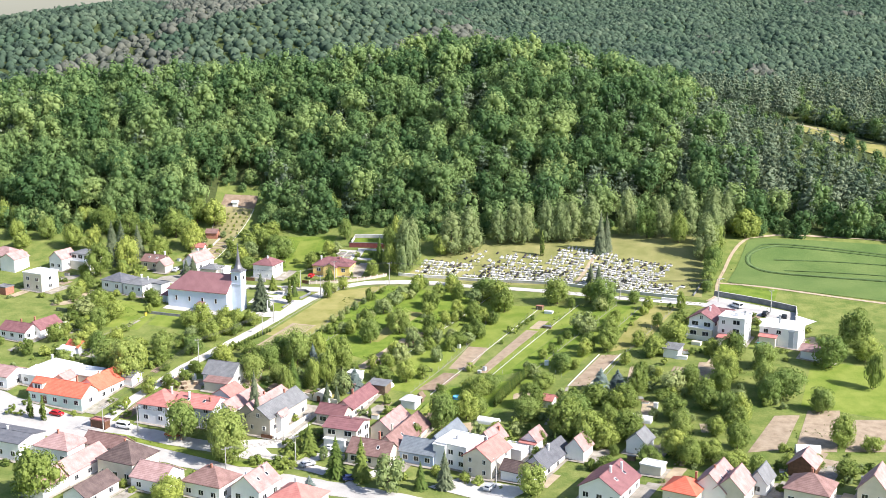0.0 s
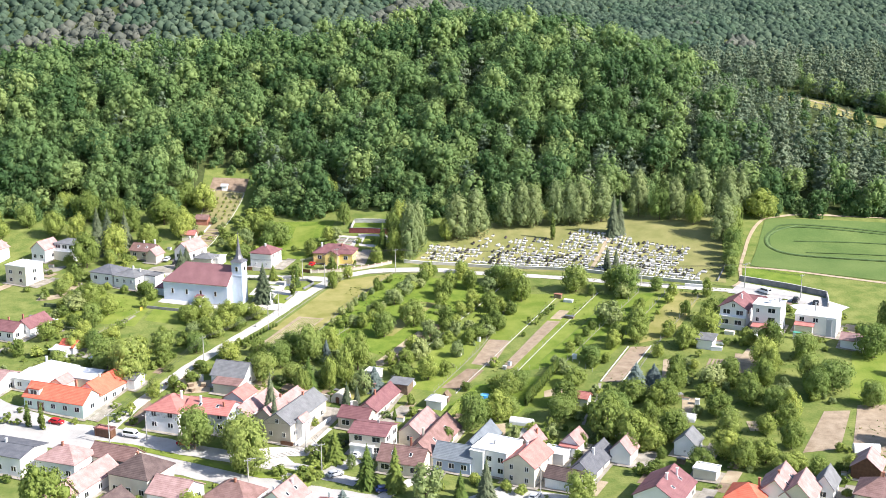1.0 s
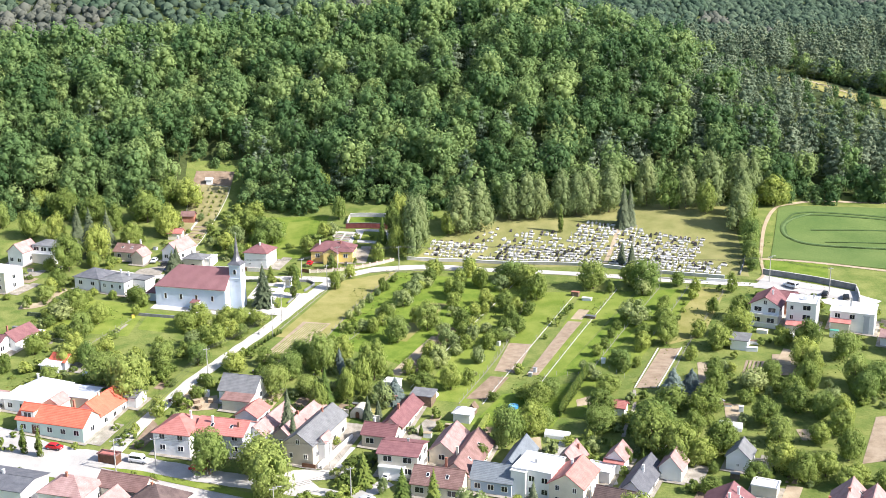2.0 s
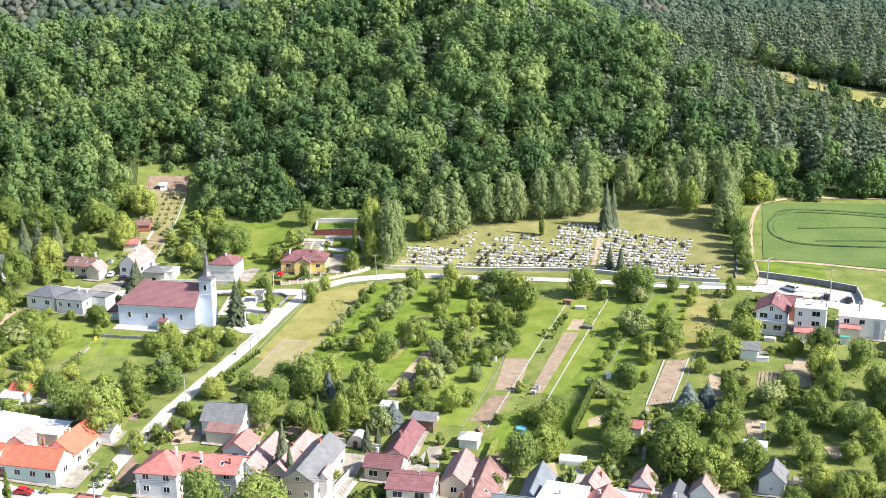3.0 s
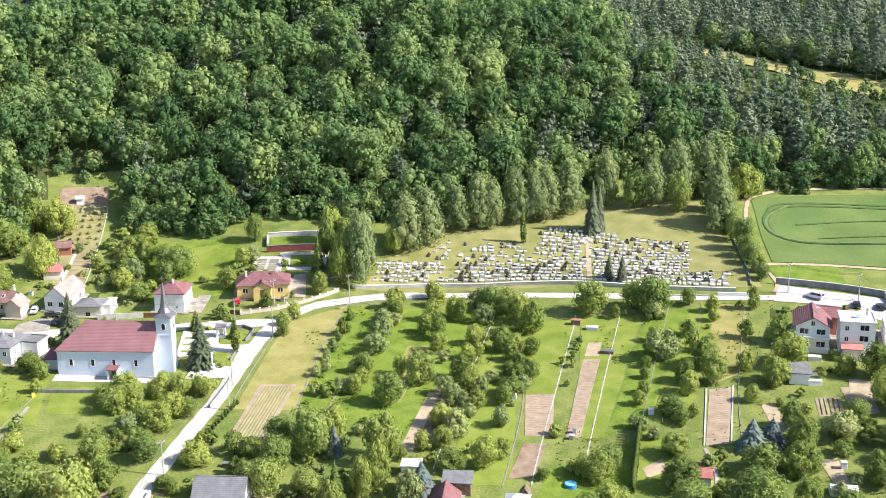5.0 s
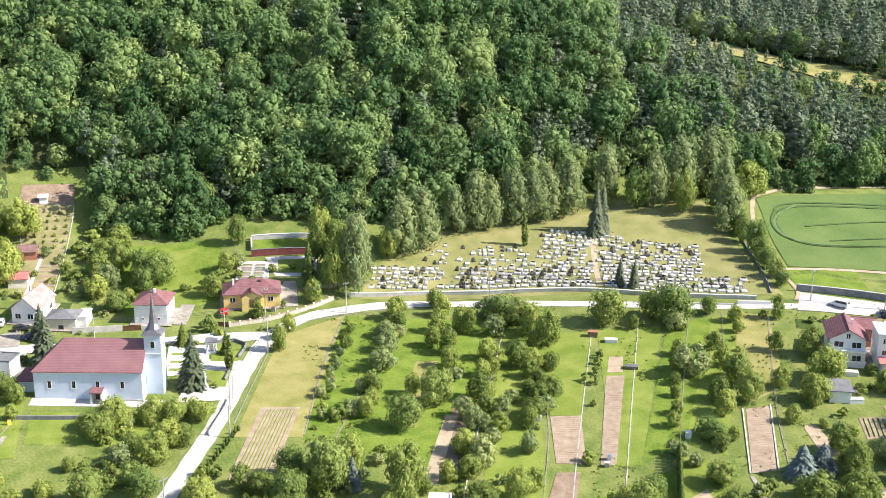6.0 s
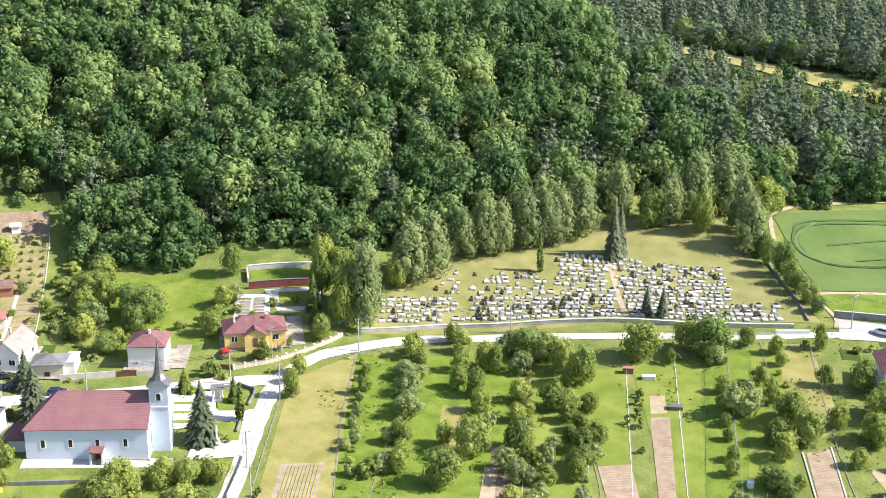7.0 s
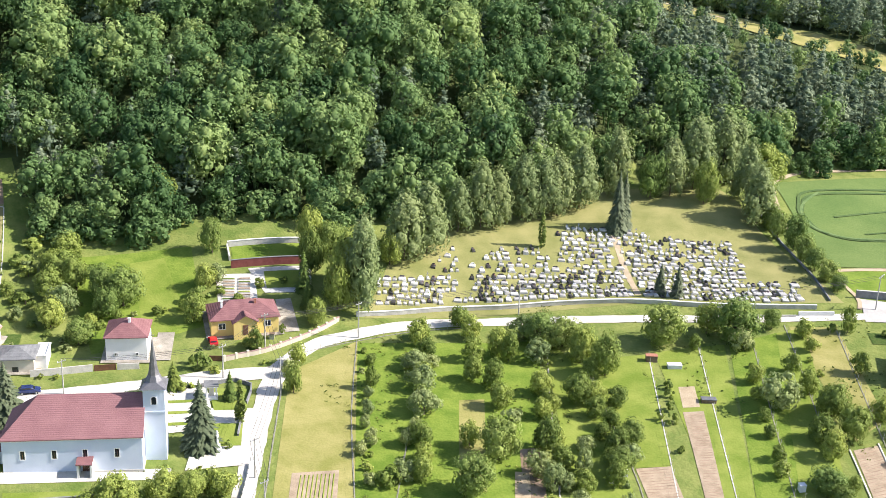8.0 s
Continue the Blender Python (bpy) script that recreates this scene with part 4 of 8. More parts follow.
house(-180, 463, -24, "house with faded red tiled roof", [(0, 0, 12, 9, 4.4, "hip", 2.6, R_PINK, CREAM), (9, -2, 7, 8, 4, "gy", 2, R_PINK, WHITE)], [(0, 0, 12, 9, 1, 3, 1)])
house(-118.4, 460, -22, "cream cottage with brown tiled roof", [(0, 0, 9, 6.5, 3, "gx", 2, R_BROWN, BEIGE), (8.4, -2.5, 4.2, 5.5, 2.6, "gy", 1.9, R_PINK, BEIGE)], [(0, 0, 8, 6.5, 1, 2, 0)], [(4, 3.4, 5, 1.0, WHITE), (8.6, 3.6, 5, 1.6, WHITE)])
house(-101.5, 457, -26, "white house with faded pink gable roof", [(0, 0, 6.4, 11, 3.6, "gy", 2.8, R_PINK, WHITE)], [(0, 0, 6.4, 11, 1, 2, 2)], [(2, 7, 6, 1.2, WHITE)])
house(-93.6, 450.6, -18, "pale garage with grey roof", [(0, 0, 7, 6.5, 2.8, "hip", 1.2, R_GREY, CREAM), (7, 1.5, 2.2, 6, 2.5, "flat", 0, R_WHITE, WHITE)], [], [], [(3.4, 0, -0.1, 0, 1.2, 1.2, GLASS)])
house(-72.8, 448.3, -20, "white house with maroon hip roof", [(0, 0, 8.2, 8.6, 5, "hip", 2.4, R_MAROON, WHITE)], [(0, 0, 8.2, 8.6, 1, 2, 2, 0, (0.6, 0.7)), (0, 0, 8.2, 8.6, 1, 0, 2, 0, (1.0, 1.3), 3.4)], [(4.6, 3.2, 7.0, 0.9, WHITE)])
yellow_house = house(-50.2, 450, -11, "yellow bungalow with maroon hip roof", [(0, 0, 14.4, 9, 3.1, "hip", 2.5, R_MAROON, YELLOW), (4.6, -1.6, 5, 2.4, 2.9, "gy", 1.5, R_MAROON, YELLOW)],
      [(0, 0, 4.6, 9, 1, 1, 0), (9.6, 0, 4.8, 9, 1, 1, 0), (0, 0, 14.4, 9, 1, 0, 2)], [(2.6, 3, 4.8, 1.4, WHITE), (9.8, 3.4, 5, 1.0)], [(7.1, -1.6, 0, 0, 1.1, 2.2)])
house(-147, 384, -25, "long low house with maroon tiled roof", [(0, 0, 11, 7, 3, "gx", 2, R_MAROON, WHITE), (7, 5, 6, 10, 3, "gy", 2.2, R_MAROON, WHITE)], [(0, 0, 11, 7, 1, 3, 2)], [(6, 4, 5, 1), (8, 8, 5, 1)])
house(-121, 371, -25, "garden shed with orange roof and tarpaulin", [(0, 0, 5, 4.5, 2.4, "gx", 1.4, R_ORANGE, GREYWALL), (-1, -3, 5, 3, 1.9, "shed", 0.5, R_LIGHT, GREYWALL)])
house(-142, 342, -23, "long white workshop with pale roof", [(-8, 6, 18, 9, 4, "gx", 1.8, R_PINK, WHITE)], [(-8, 6, 18, 9, 1, 4, 1)])

# hillside houses above the gardens
tall = house(79.2, 373.5, -31, "three-storey white house with red gable roof and balconies", [(-0.5, 0, 8.0, 10.5, 5.6, "gy", 2.2, R_MAROON, WHITE, 0.75), (-0.5, -1.9, 8.0, 1.9, 0.25, "flat", 0, WHITE, WHITE), (-0.5, -1.5, 8.0, 1.5, 2.75, "flat", 0, WHITE, CREAM)],
      [(-0.5, 0, 8.0, 10.5, 1, 2, 2, 0, (2.2, 1.5), 3.3), (-0.5, -1.5, 8.0, 1.5, 1, 2, 0, 0, (2.2, 1.5), 0.6), (1.5, 0, 4.0, 10.5, 1, 1, 0, 0, (1.0, 1.3), 5.5)], [(4.6, 5, 7.6, 1.0, WHITE)])
house(86.6, 366.6, -29, "white three-storey cube house with flat roof", [(0, 0, 8.2, 8, 8.1, "flat", 0, R_WHITE, WHITE), (0.6, -2.6, 4.4, 2.6, 2.2, "shed", 0.5, R_RED, CREAM)],
      [(0, 0, 3, 8, 2, 1, 0, 0, (1.0, 1.3), 3.2), (3, 0, 5.2, 8, 2, 1, 0, 0, (2.2, 1.5), 3.4), (0, 0, 8.2, 8, 2, 0, 2, 0, (1.0, 1.3), 3.2)], [(4.5, 4, 8.2, 1.0, WHITE, 1.1), (6.6, 6, 8.2, 1.2, STEEL)])
house(88, 378, -31, "small brown-roofed link building", [(0, 0, 5, 6, 4.6, "gx", 1.6, R_MAROON, BRICK)])
house(99.4, 366, -29, "white two-storey house with pale flat roof", [(0, 0, 12, 9.5, 5.3, "shed", 0.4, R_WHITE, WHITE, 0.25), (0.5, -2, 5, 2, 2.6, "shed", 0.5, R_RED, CREAM), (9.2, -0.25, 1.5, 0.25, 4.6, "flat", 0, GREYWALL, GREYWALL)],
      [(0, 0, 8, 9.5, 1, 2, 0, 0, (1.5, 1.4), 3.4), (0, 0, 12, 9.5, 1, 0, 2, 0, (1.0, 1.3), 3.2)], [(5, 5, 6.6, 1.6, STEEL)])
house(109, 353.6, -29, "small tiled shed below the white house", [(0, 0, 6, 5, 2.6, "gx", 1.4, R_PINK, WHITE)])


# ---- church ----
def build_church():
    x, y, ang = -97.9, 414.9, -20.0
    z = -9.55
    root = thing("church", x, y, z, ang, "white village church with maroon roof and slim tower", "church")
    L, W, h = 23.6, 11.4, 6.9
    # walls and tower carry painted blue shade; the sunward gable is plain white
    volume(root, 0, 0, L, W, h, "hipl", 5.6, R_CHURCH, SHADE_WHITE, 0.35, -1.0)
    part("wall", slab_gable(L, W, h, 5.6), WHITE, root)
    part("cornice", a_box(-0.12, L + 0.12, -0.12, W + 0.12, h - 0.35, h - 0.02), WHITE, root)
    part("plinth", a_box(-0.1, L + 0.1, -0.1, W + 0.1, -0.6, 0.5), CONCRETE, root)
    for i, wx in enumerate((3.4, 8.7, 13.9, 19.3)):
        church_window(root, wx, 0, 3.1)
    porch = part("porch", porch_body(13.9), WHITE, root)
    part("roof", slab(bmesh.new(), [(12.5, -2.2, 2.9), (15.3, -2.2, 2.9), (15.3, 0.0, 3.35), (12.5, 0.0, 3.35)], 0.15), R_MAROON, porch)
    d = part("door", a_box(13.3, 14.5, -0.08, 0.02, 0, 2.3), DOORWOOD, root)
    part("handle", a_box(14.25, 14.31, -0.13, -0.08, 1.0, 1.1), STEEL, d)
    volume(root, -4.2, 2.5, 4.2, 5.5, 3.6, "shed", 0.6, R_MAROON, SHADE_WHITE)
    a, b, ty = L + 0.1, L + 3.8, 3.6
    part("tower", tower_body(a, b, ty, ty + 3.7, 14.2), SHADE_WHITE, root)
    part("spire", spire_body((a + b) / 2, ty + 1.85, 14.2, 1.85), ZINC, root)
    cr = box(bmesh.new(), (a + b) / 2 - 0.05, (a + b) / 2 + 0.05, ty + 1.8, ty + 1.9, 22.9, 24.2)
    box(cr, (a + b) / 2 - 0.4, (a + b) / 2 + 0.4, ty + 1.8, ty + 1.9, 23.6, 23.72)
    part("cross", cr, STEEL, root)
    for wx, wy, turn in (((a + b) / 2, ty, 0), (b, ty + 1.85, 90), (a, ty + 1.85, -90)):
        w = part("window", arch(0.42, 1.5, 0.05), GLASS, root)
        w.matrix_local = pose(wx, wy, 11.2, 0, 0, turn)
        part("window_frame", arch_frame(0.42, 1.5), WHITE, w)
    return root


def slab_gable(L, W, h, rise):
    bm = bmesh.new()
    slab_y(bm, [(L - 0.3, 0.1, h), (L - 0.3, W - 0.1, h), (L - 0.3, W / 2, h + rise - 0.1)], 0.28)
    return bm


def arch(half, h, d):
    bm = bmesh.new()
    pts = [(-half, 0, 0), (half, 0, 0)] + [(half * math.cos(k * math.pi / 8), 0, h - half + half * math.sin(k * math.pi / 8)) for k in range(9)]
    f = bm.faces.new([bm.verts.new(p) for p in pts])
    r = bmesh.ops.extrude_face_region(bm, geom=[f])
    for v in r["geom"]:
        if isinstance(v, bmesh.types.BMVert):
            v.co.y -= d
    return bm


def arch_frame(half, h):
    bm = bmesh.new()
    inner = [(-half, 0), (-half, h - half)] + [(half * math.cos(math.pi - k * math.pi / 8), h - half + half * math.sin(k * math.pi / 8)) for k in range(1, 8)] + [(half, h - half), (half, 0)]
    rows = []
    for x, z in inner:
        s = 1.42
        ox, oz = x * s, (z if z < 0.01 else (z - 0.1) * 1.1 + 0.1)
        rows.append([bm.verts.new(p) for p in ((x, -0.09, z), (ox, -0.09, oz), (ox, 0.02, oz), (x, 0.02, z))])
    for p, q in zip(rows, rows[1:]):
        for k in range(4):
            bm.faces.new((p[k], p[(k + 1) % 4], q[(k + 1) % 4], q[k]))
    return bm


def church_window(root, x, y, z):
    bm = box(bmesh.new(), -0.36, 0.36, -0.04, 0.02, 0, 1.6)
    w = part("window", bm, GLASS, root)
    w.matrix_local = pose(x, y, z)
    bm = box(bmesh.new(), -0.52, -0.36, -0.07, 0.02, -0.12, 1.72)
    box(bm, 0.36, 0.52, -0.07, 0.02, -0.12, 1.72), box(bm, -0.36, 0.36, -0.07, 0.02, 1.6, 1.72), box(bm, -0.36, 0.36, -0.1, 0.02, -0.12, 0)
    part("window_frame", bm, WHITE, w)
    part("glazing_bar", box(bmesh.new(), -0.03, 0.03, -0.06, 0.0, 0, 1.6), DOORWOOD, w)


def porch_body(cx):
    bm = bmesh.new()
    box(bm, cx - 1.3, cx - 0.95, -2.0, 0.0, -0.5, 2.6), box(bm, cx + 0.95, cx + 1.3, -2.0, 0.0, -0.5, 2.6)
    box(bm, cx - 1.3, cx + 1.3, -2.0, -1.6, 2.6, 2.9), box(bm, cx - 1.3, cx + 1.3, -1.6, 0.0, 2.6, 2.75)
    box(bm, cx - 1.4, cx + 1.4, -2.4, 0.0, -0.6, 0.0)
    return bm


def tower_body(x0, x1, y0, y1, h):
    bm = box(bmesh.new(), x0, x1, y0, y1, -1.0, h)
    for a, b in ((9.7, 9.9), (h - 0.3, h)):
        box(bm, x0 - 0.12, x1 + 0.12, y0 - 0.12, y1 + 0.12, a, b)
    return bm


def spire_body(cx, cy, z, half):
    """A flared skirt turning into an eight-sided needle."""
    bm = bmesh.new()
    rings = []
    for r, dz, k in ((half + 0.45, 0.0, 1.0), (half * 0.8, 1.0, 0.75), (half * 0.52, 2.1, 0.3), (half * 0.40, 3.2, 0.0), (half * 0.2, 6.2, 0.0), (0.05, 8.9, 0.0)):
        ring = []
        for i in range(8):
            a = math.pi / 8 + i * math.pi / 4
            square = 1 / max(abs(math.cos(a)), abs(math.sin(a)))
            rr = r * (k * square + (1 - k) * 1.05)
            ring.append(bm.verts.new((cx + rr * math.cos(a), cy + rr * math.sin(a), z + dz)))
        if k == 1.0:
            for i, v in enumerate(ring):
                v.co.x = cx + (r if math.cos(math.pi / 8 + i * math.pi / 4) > 0 else -r)
                v.co.y = cy + (r if math.sin(math.pi / 8 + i * math.pi / 4) > 0 else -r)
        rings.append(ring)
    for i in range(8):
        a = math.pi / 8 + i * math.pi / 4
        v = rings[0][i]
        c, s = math.cos(a), math.sin(a)
        r = half + 0.45
        if abs(c) > abs(s):
            v.co.x, v.co.y = cx + math.copysign(r, c), cy + math.copysign(r * 0.98, s)
        else:
            v.co.x, v.co.y = cx + math.copysign(r * 0.98, c), cy + math.copysign(r, s)
    for p, q in zip(rings, rings[1:]):
        for k in range(8):
            bm.faces.new((p[k], p[(k + 1) % 8], q[(k + 1) % 8], q[k]))
    bm.faces.new(rings[0][::-1]), bm.faces.new(rings[-1])
    return bm


build_church()


# ---- trees ----
def ico():
    bm = bmesh.new()
    bmesh.ops.create_icosphere(bm, subdivisions=1, radius=1.0)
    v = np.array([p.co[:] for p in bm.verts])
    f = np.array([[p.index for p in q.verts] for q in bm.faces])
    bm.free()
    return v, f


ICO_V, ICO_F = ico()


def unit(rng, n):
    v = rng.normal(size=(n, 3))
    return v / np.linalg.norm(v, axis=1)[:, None]


def leaves_at(rng, centre, out, size):
    """Folded leaf sprays, two triangles each, facing roughly outwards."""
    n = len(centre)
    nrm = out + rng.normal(size=(n, 3)) * 0.6
    nrm /= np.linalg.norm(nrm, axis=1)[:, None]
    a = np.cross(nrm, unit(rng, n))
    a /= np.linalg.norm(a, axis=1)[:, None] + 1e-6
    b = np.cross(nrm, a)
    s = size * rng.uniform(0.6, 1.35, n)[:, None]
    v = np.stack([centre - a * s, centre - b * s * 0.75 + nrm * s * 0.18, centre + a * s, centre + b * s * 0.75 + nrm * s * 0.18], 1).reshape(-1, 3)
    k = np.arange(n)[:, None] * 4
    return v, np.concatenate([k + [0, 1, 2], k + [0, 2, 3]])


def sprays_at(rng, centre, out, size):
    """Single pointed leaf sprays, lying in layers."""
    n = len(centre)
    nrm = out + (0, 0, 0.12) + rng.normal(size=(n, 3)) * 0.42
    nrm /= np.linalg.norm(nrm, axis=1)[:, None]
    a = np.cross(nrm, unit(rng, n))
    a /= np.linalg.norm(a, axis=1)[:, None] + 1e-6
    b = np.cross(nrm, a)
    s = size * rng.uniform(0.6, 1.4, n)[:, None]
    v = np.stack([centre + a * s * 1.25, centre - a * s * 0.55 + b * s * 0.8, centre - a * s * 0.55 - b * s * 0.8], 1).reshape(-1, 3)
    return v, np.arange(n)[:, None] * 3 + [0, 1, 2]


def clothe(rng, c, r, leaves, size, core, flat=0.0, every=1):
    """Lobes at c with radii r, each a lumpy core under leaf sprays that face out of the lobe and out of the whole crown."""
    V, F, n = [], [], 0
    mid = np.array((0, 0, c[:, 2].mean() - 0.15 * np.ptp(c[:, 2])))
    for i in range(0, len(c), every):
        v = ICO_V * (1 + rng.uniform(-0.16, 0.1, (len(ICO_V), 1))) * r[i] * core + c[i]
        V.append(v), F.append(ICO_F + n)
        n += len(v)
    pick = rng.choice(len(c), leaves * 2, p=(r[:, 0] ** 1.5) / (r[:, 0] ** 1.5).sum())
    u = unit(rng, leaves * 2)
    away = c[pick] + u * r[pick] - mid
    away /= np.linalg.norm(away, axis=1)[:, None] + 1e-6
    keep = np.argsort(-(u * away).sum(1) + rng.uniform(0, 0.9, leaves * 2))[:leaves]
    pick, u, away = pick[keep], u[keep], away[keep]
    p = c[pick] + u * r[pick] * (1.12 - 0.3 * rng.uniform(0, 1, leaves) ** 1.4)[:, None]
    out = u * 0.6 + away * 0.55 + (0, 0, flat)
    v, f = sprays_at(rng, p, out / (np.linalg.norm(out, axis=1)[:, None] + 1e-6), size)
    V.append(v), F.append(f + n)
    return np.concatenate(V), np.concatenate(F)


def crown_of(rng, w, h, base, lobes, leaves, size, top=1.0, core=0.7):
    """A crown of lumpy lobes covered with leaf sprays: w wide, from base to h high. top < 1 narrows it upwards."""
    ch = h - base
    c, r = [], []
    for i in range(lobes):
        if top > 0.8:  # a full dome of lobes, its skirt near the ground
            zz = 1 - 1.9 * (i + 0.5) / lobes
            q = math.sqrt(max(0.0, 1 - zz * zz)) if zz > 0 else max(0.72, math.sqrt(1 - zz * zz))
            a = i * 2.4 + rng.uniform(-0.4, 0.4)
            d = w * 0.5 * rng.uniform(0.42, 0.88)
            k = rng.uniform(0.55, 1.28)
            c.append((d * q * math.cos(a), d * q * math.sin(a), base + ch * (0.5 + 0.33 * zz + rng.uniform(-0.07, 0.07))))
            r.append((0.235 * w * k, 0.235 * w * k, 0.205 * ch * k))
            continue
        t = (i + 0.5) / lobes
        zz = 0.12 + 0.78 * t
        width = math.sin(math.pi * min(1, 0.18 + 0.82 * zz)) ** 0.7 * (1 + (top - 1) * zz)
        a = i * 2.4 + rng.uniform(-0.5, 0.5)
        d = w * 0.5 * width * rng.uniform(0.45, 0.72)
        if i >= lobes - 2:
            d *= 0.35
        c.append((d * math.cos(a), d * math.sin(a), base + ch * zz))
        r.append((rng.uniform(0.21, 0.32) * w * (0.75 + 0.25 * width) * 0.8, ) * 2 + (rng.uniform(0.15, 0.21) * ch,))
    return clothe(rng, np.array(c), np.array(r), leaves, size, core)


def pine_of(rng, w, h, base, tiers, leaves, size):
    """A pine: uneven flat tiers of needle clumps, narrowing upwards."""
    c, r = [], []
    for i in range(tiers):
        t = (i + 0.5) / tiers
        reach = w * 0.5 * (1 - 0.75 * t ** 1.3) * rng.uniform(0.8, 1.1)
        for k in range(3 if t < 0.75 else 1):
            a = rng.uniform(0, 0.9) + k * 2.1 + i * 1.3
            d = reach * (0.58 if t < 0.75 else 0.1)
            c.append((d * math.cos(a), d * math.sin(a), base + (h - base) * (t + rng.uniform(-0.04, 0.04))))
            r.append((reach * 0.55 + 0.3, reach * 0.55 + 0.3, (h - base) / tiers * 0.62))
    return clothe(rng, np.array(c), np.array(r), leaves, size, 0.75, 0.15, 3)


def spruce_of(rng, w, h, base, whorls, arms):
    """A conifer: whorls of drooping, tapering boughs round a slim core."""
    V, F, n = [], [], 0
    k = 7
    ring = []
    core = [(w * 0.17, base), (w * 0.13, base + (h - base) * 0.5), (0.03, h)]
    for r, z in core:
        ring += [(r * math.cos(2 * math.pi * i / k), r * math.sin(2 * math.pi * i / k), z) for i in range(k)]
    for j in range(2):
        for i in range(k):
            a, b = j * k + i, j * k + (i + 1) % k
            F += [(a, b, b + k), (a, b + k, a + k)]
    V += ring
    n = len(V)
    for j in range(whorls):
        t = j / (whorls - 1)
        z = base + (h - base) * (0.02 + 0.95 * t)
        R = w * 0.5 * (1 - t) ** 0.85 + 0.12
        for i in range(max(5, int(arms * (1 - 0.45 * t)))):
            a = rng.uniform(0, 2 * math.pi)
            r = R * rng.uniform(0.75, 1.12)
            dx, dy = math.cos(a), math.sin(a)
            s = r * 0.19 + 0.06
            drop = r * rng.uniform(0.2, 0.5)
            mid = (dx * r * 0.55, dy * r * 0.55, z - drop * 0.25 + 0.1 * r)
            V += [(dx * 0.05, dy * 0.05, z + 0.12 * r), (mid[0] - dy * s, mid[1] + dx * s, mid[2] - 0.12 * r), (mid[0] + dy * s, mid[1] - dx * s, mid[2] - 0.12 * r), mid, (dx * r, dy * r, z - drop)]
            F += [(n, n + 3, n + 1), (n, n + 2, n + 3), (n + 1, n + 3, n + 4), (n + 3, n + 2, n + 4)]
            n += 5
    return np.array(V), np.array(F)


def trunk_of(rng, h, r, lean=0.0, limbs=4, spread=1.0):
    bm = bmesh.new()
    tube(bm, [(0, 0, -0.4, r * 1.25), (0, 0, 0.15, r), (lean * h * 0.4, 0, h * 0.5, r * 0.75), (lean * h, 0, h, r * 0.3)], 6)
    for i in range(limbs):
        a = i * 2 * math.pi / max(1, limbs) + rng.uniform(-0.4, 0.4)
        z = h * rng.uniform(0.38, 0.6)
        d = spread * rng.uniform(0.7, 1.0)
        tube(bm, [(lean * z, 0, z, r * 0.45), (d * 0.5 * math.cos(a), d * 0.5 * math.sin(a), z + d * 0.4, r * 0.3), (d * math.cos(a), d * math.sin(a), z + d * 0.75, r * 0.1)], 5)
    me = bpy.data.meshes.new("trunk")
    bm.to_mesh(me), bm.free()
    me.materials.append(BARK)
    return me


TREES = {}


def kind_of_tree(key, make, trunk, material, variants):
    TREES[key] = []
    for i in range(variants):
        rng = np.random.default_rng(sum(map(ord, key)) + 17 * i)
        v, f = make(rng)
        TREES[key].append((trunk_of(rng, *trunk), raw_mesh("crown", v, f, [material], smooth=True)))


# unit trees, about one metre scale factor at their nominal size
kind_of_tree("apple", lambda r: crown_of(r, 5.0, 4.6, 0.0, 16, 1300, 0.18, 1.0, 0.66), (2.2, 0.13, 0.05, 4, 1.1), LEAF, 5)
kind_of_tree("walnut", lambda r: crown_of(r, 8.2, 7.8, 0.1, 22, 2250, 0.23, 1.0, 0.66), (4.0, 0.24, 0.02, 5, 2.0), LEAF, 4)
kind_of_tree("linden", lambda r: crown_of(r, 7.4, 7.2, 0.0, 21, 2300, 0.21, 1.0, 0.66), (3.6, 0.24, 0.0, 5, 1.8), LEAF_Y, 3)
kind_of_tree("willow", lambda r: crown_of(r, 4.2, 3.9, 0.0, 13, 950, 0.165, 1.0, 0.7), (1.8, 0.11, 0.08, 4, 0.9), LEAF_G, 3)
kind_of_tree("birch", lambda r: crown_of(r, 10.6, 13.0, 0.4, 24, 1900, 0.265, 0.42, 0.66), (9.0, 0.17, 0.02, 3, 1.2), LEAF_B, 5)
kind_of_tree("spruce", lambda r: spruce_of(r, 5.6, 11.0, 0.2, 30, 26), (9.5, 0.18, 0.0, 0, 1), NEEDLE, 2)
kind_of_tree("young_spruce", lambda r: spruce_of(r, 4.2, 7.4, 0.1, 21, 22), (6.0, 0.13, 0.0, 0, 1), NEEDLE_L, 2)
kind_of_tree("blue_spruce", lambda r: spruce_of(r, 5.0, 6.0, 0.0, 20, 26), (5.0, 0.13, 0.0, 0, 1), NEEDLE_B, 2)
kind_of_tree("cypress", lambda r: crown_of(r, 1.7, 7.0, 0.0, 12, 620, 0.2, 0.5, 0.6), (4.0, 0.1, 0.0, 0, 1), NEEDLE_L, 1)
kind_of_tree("bush", lambda r: crown_of(r, 2.4, 1.7, -0.1, 6, 230, 0.2, 1.0, 0.74), (0.8, 0.05, 0.0, 0, 0.4), LEAF, 4)
kind_of_tree("grey_bush", lambda r: crown_of(r, 2.4, 1.8, -0.1, 6, 230, 0.2, 1.0, 0.74), (0.8, 0.05, 0.0, 0, 0.4), LEAF_G, 2)
TREES["sapling"] = TREES["currant"] = TREES["bush"]
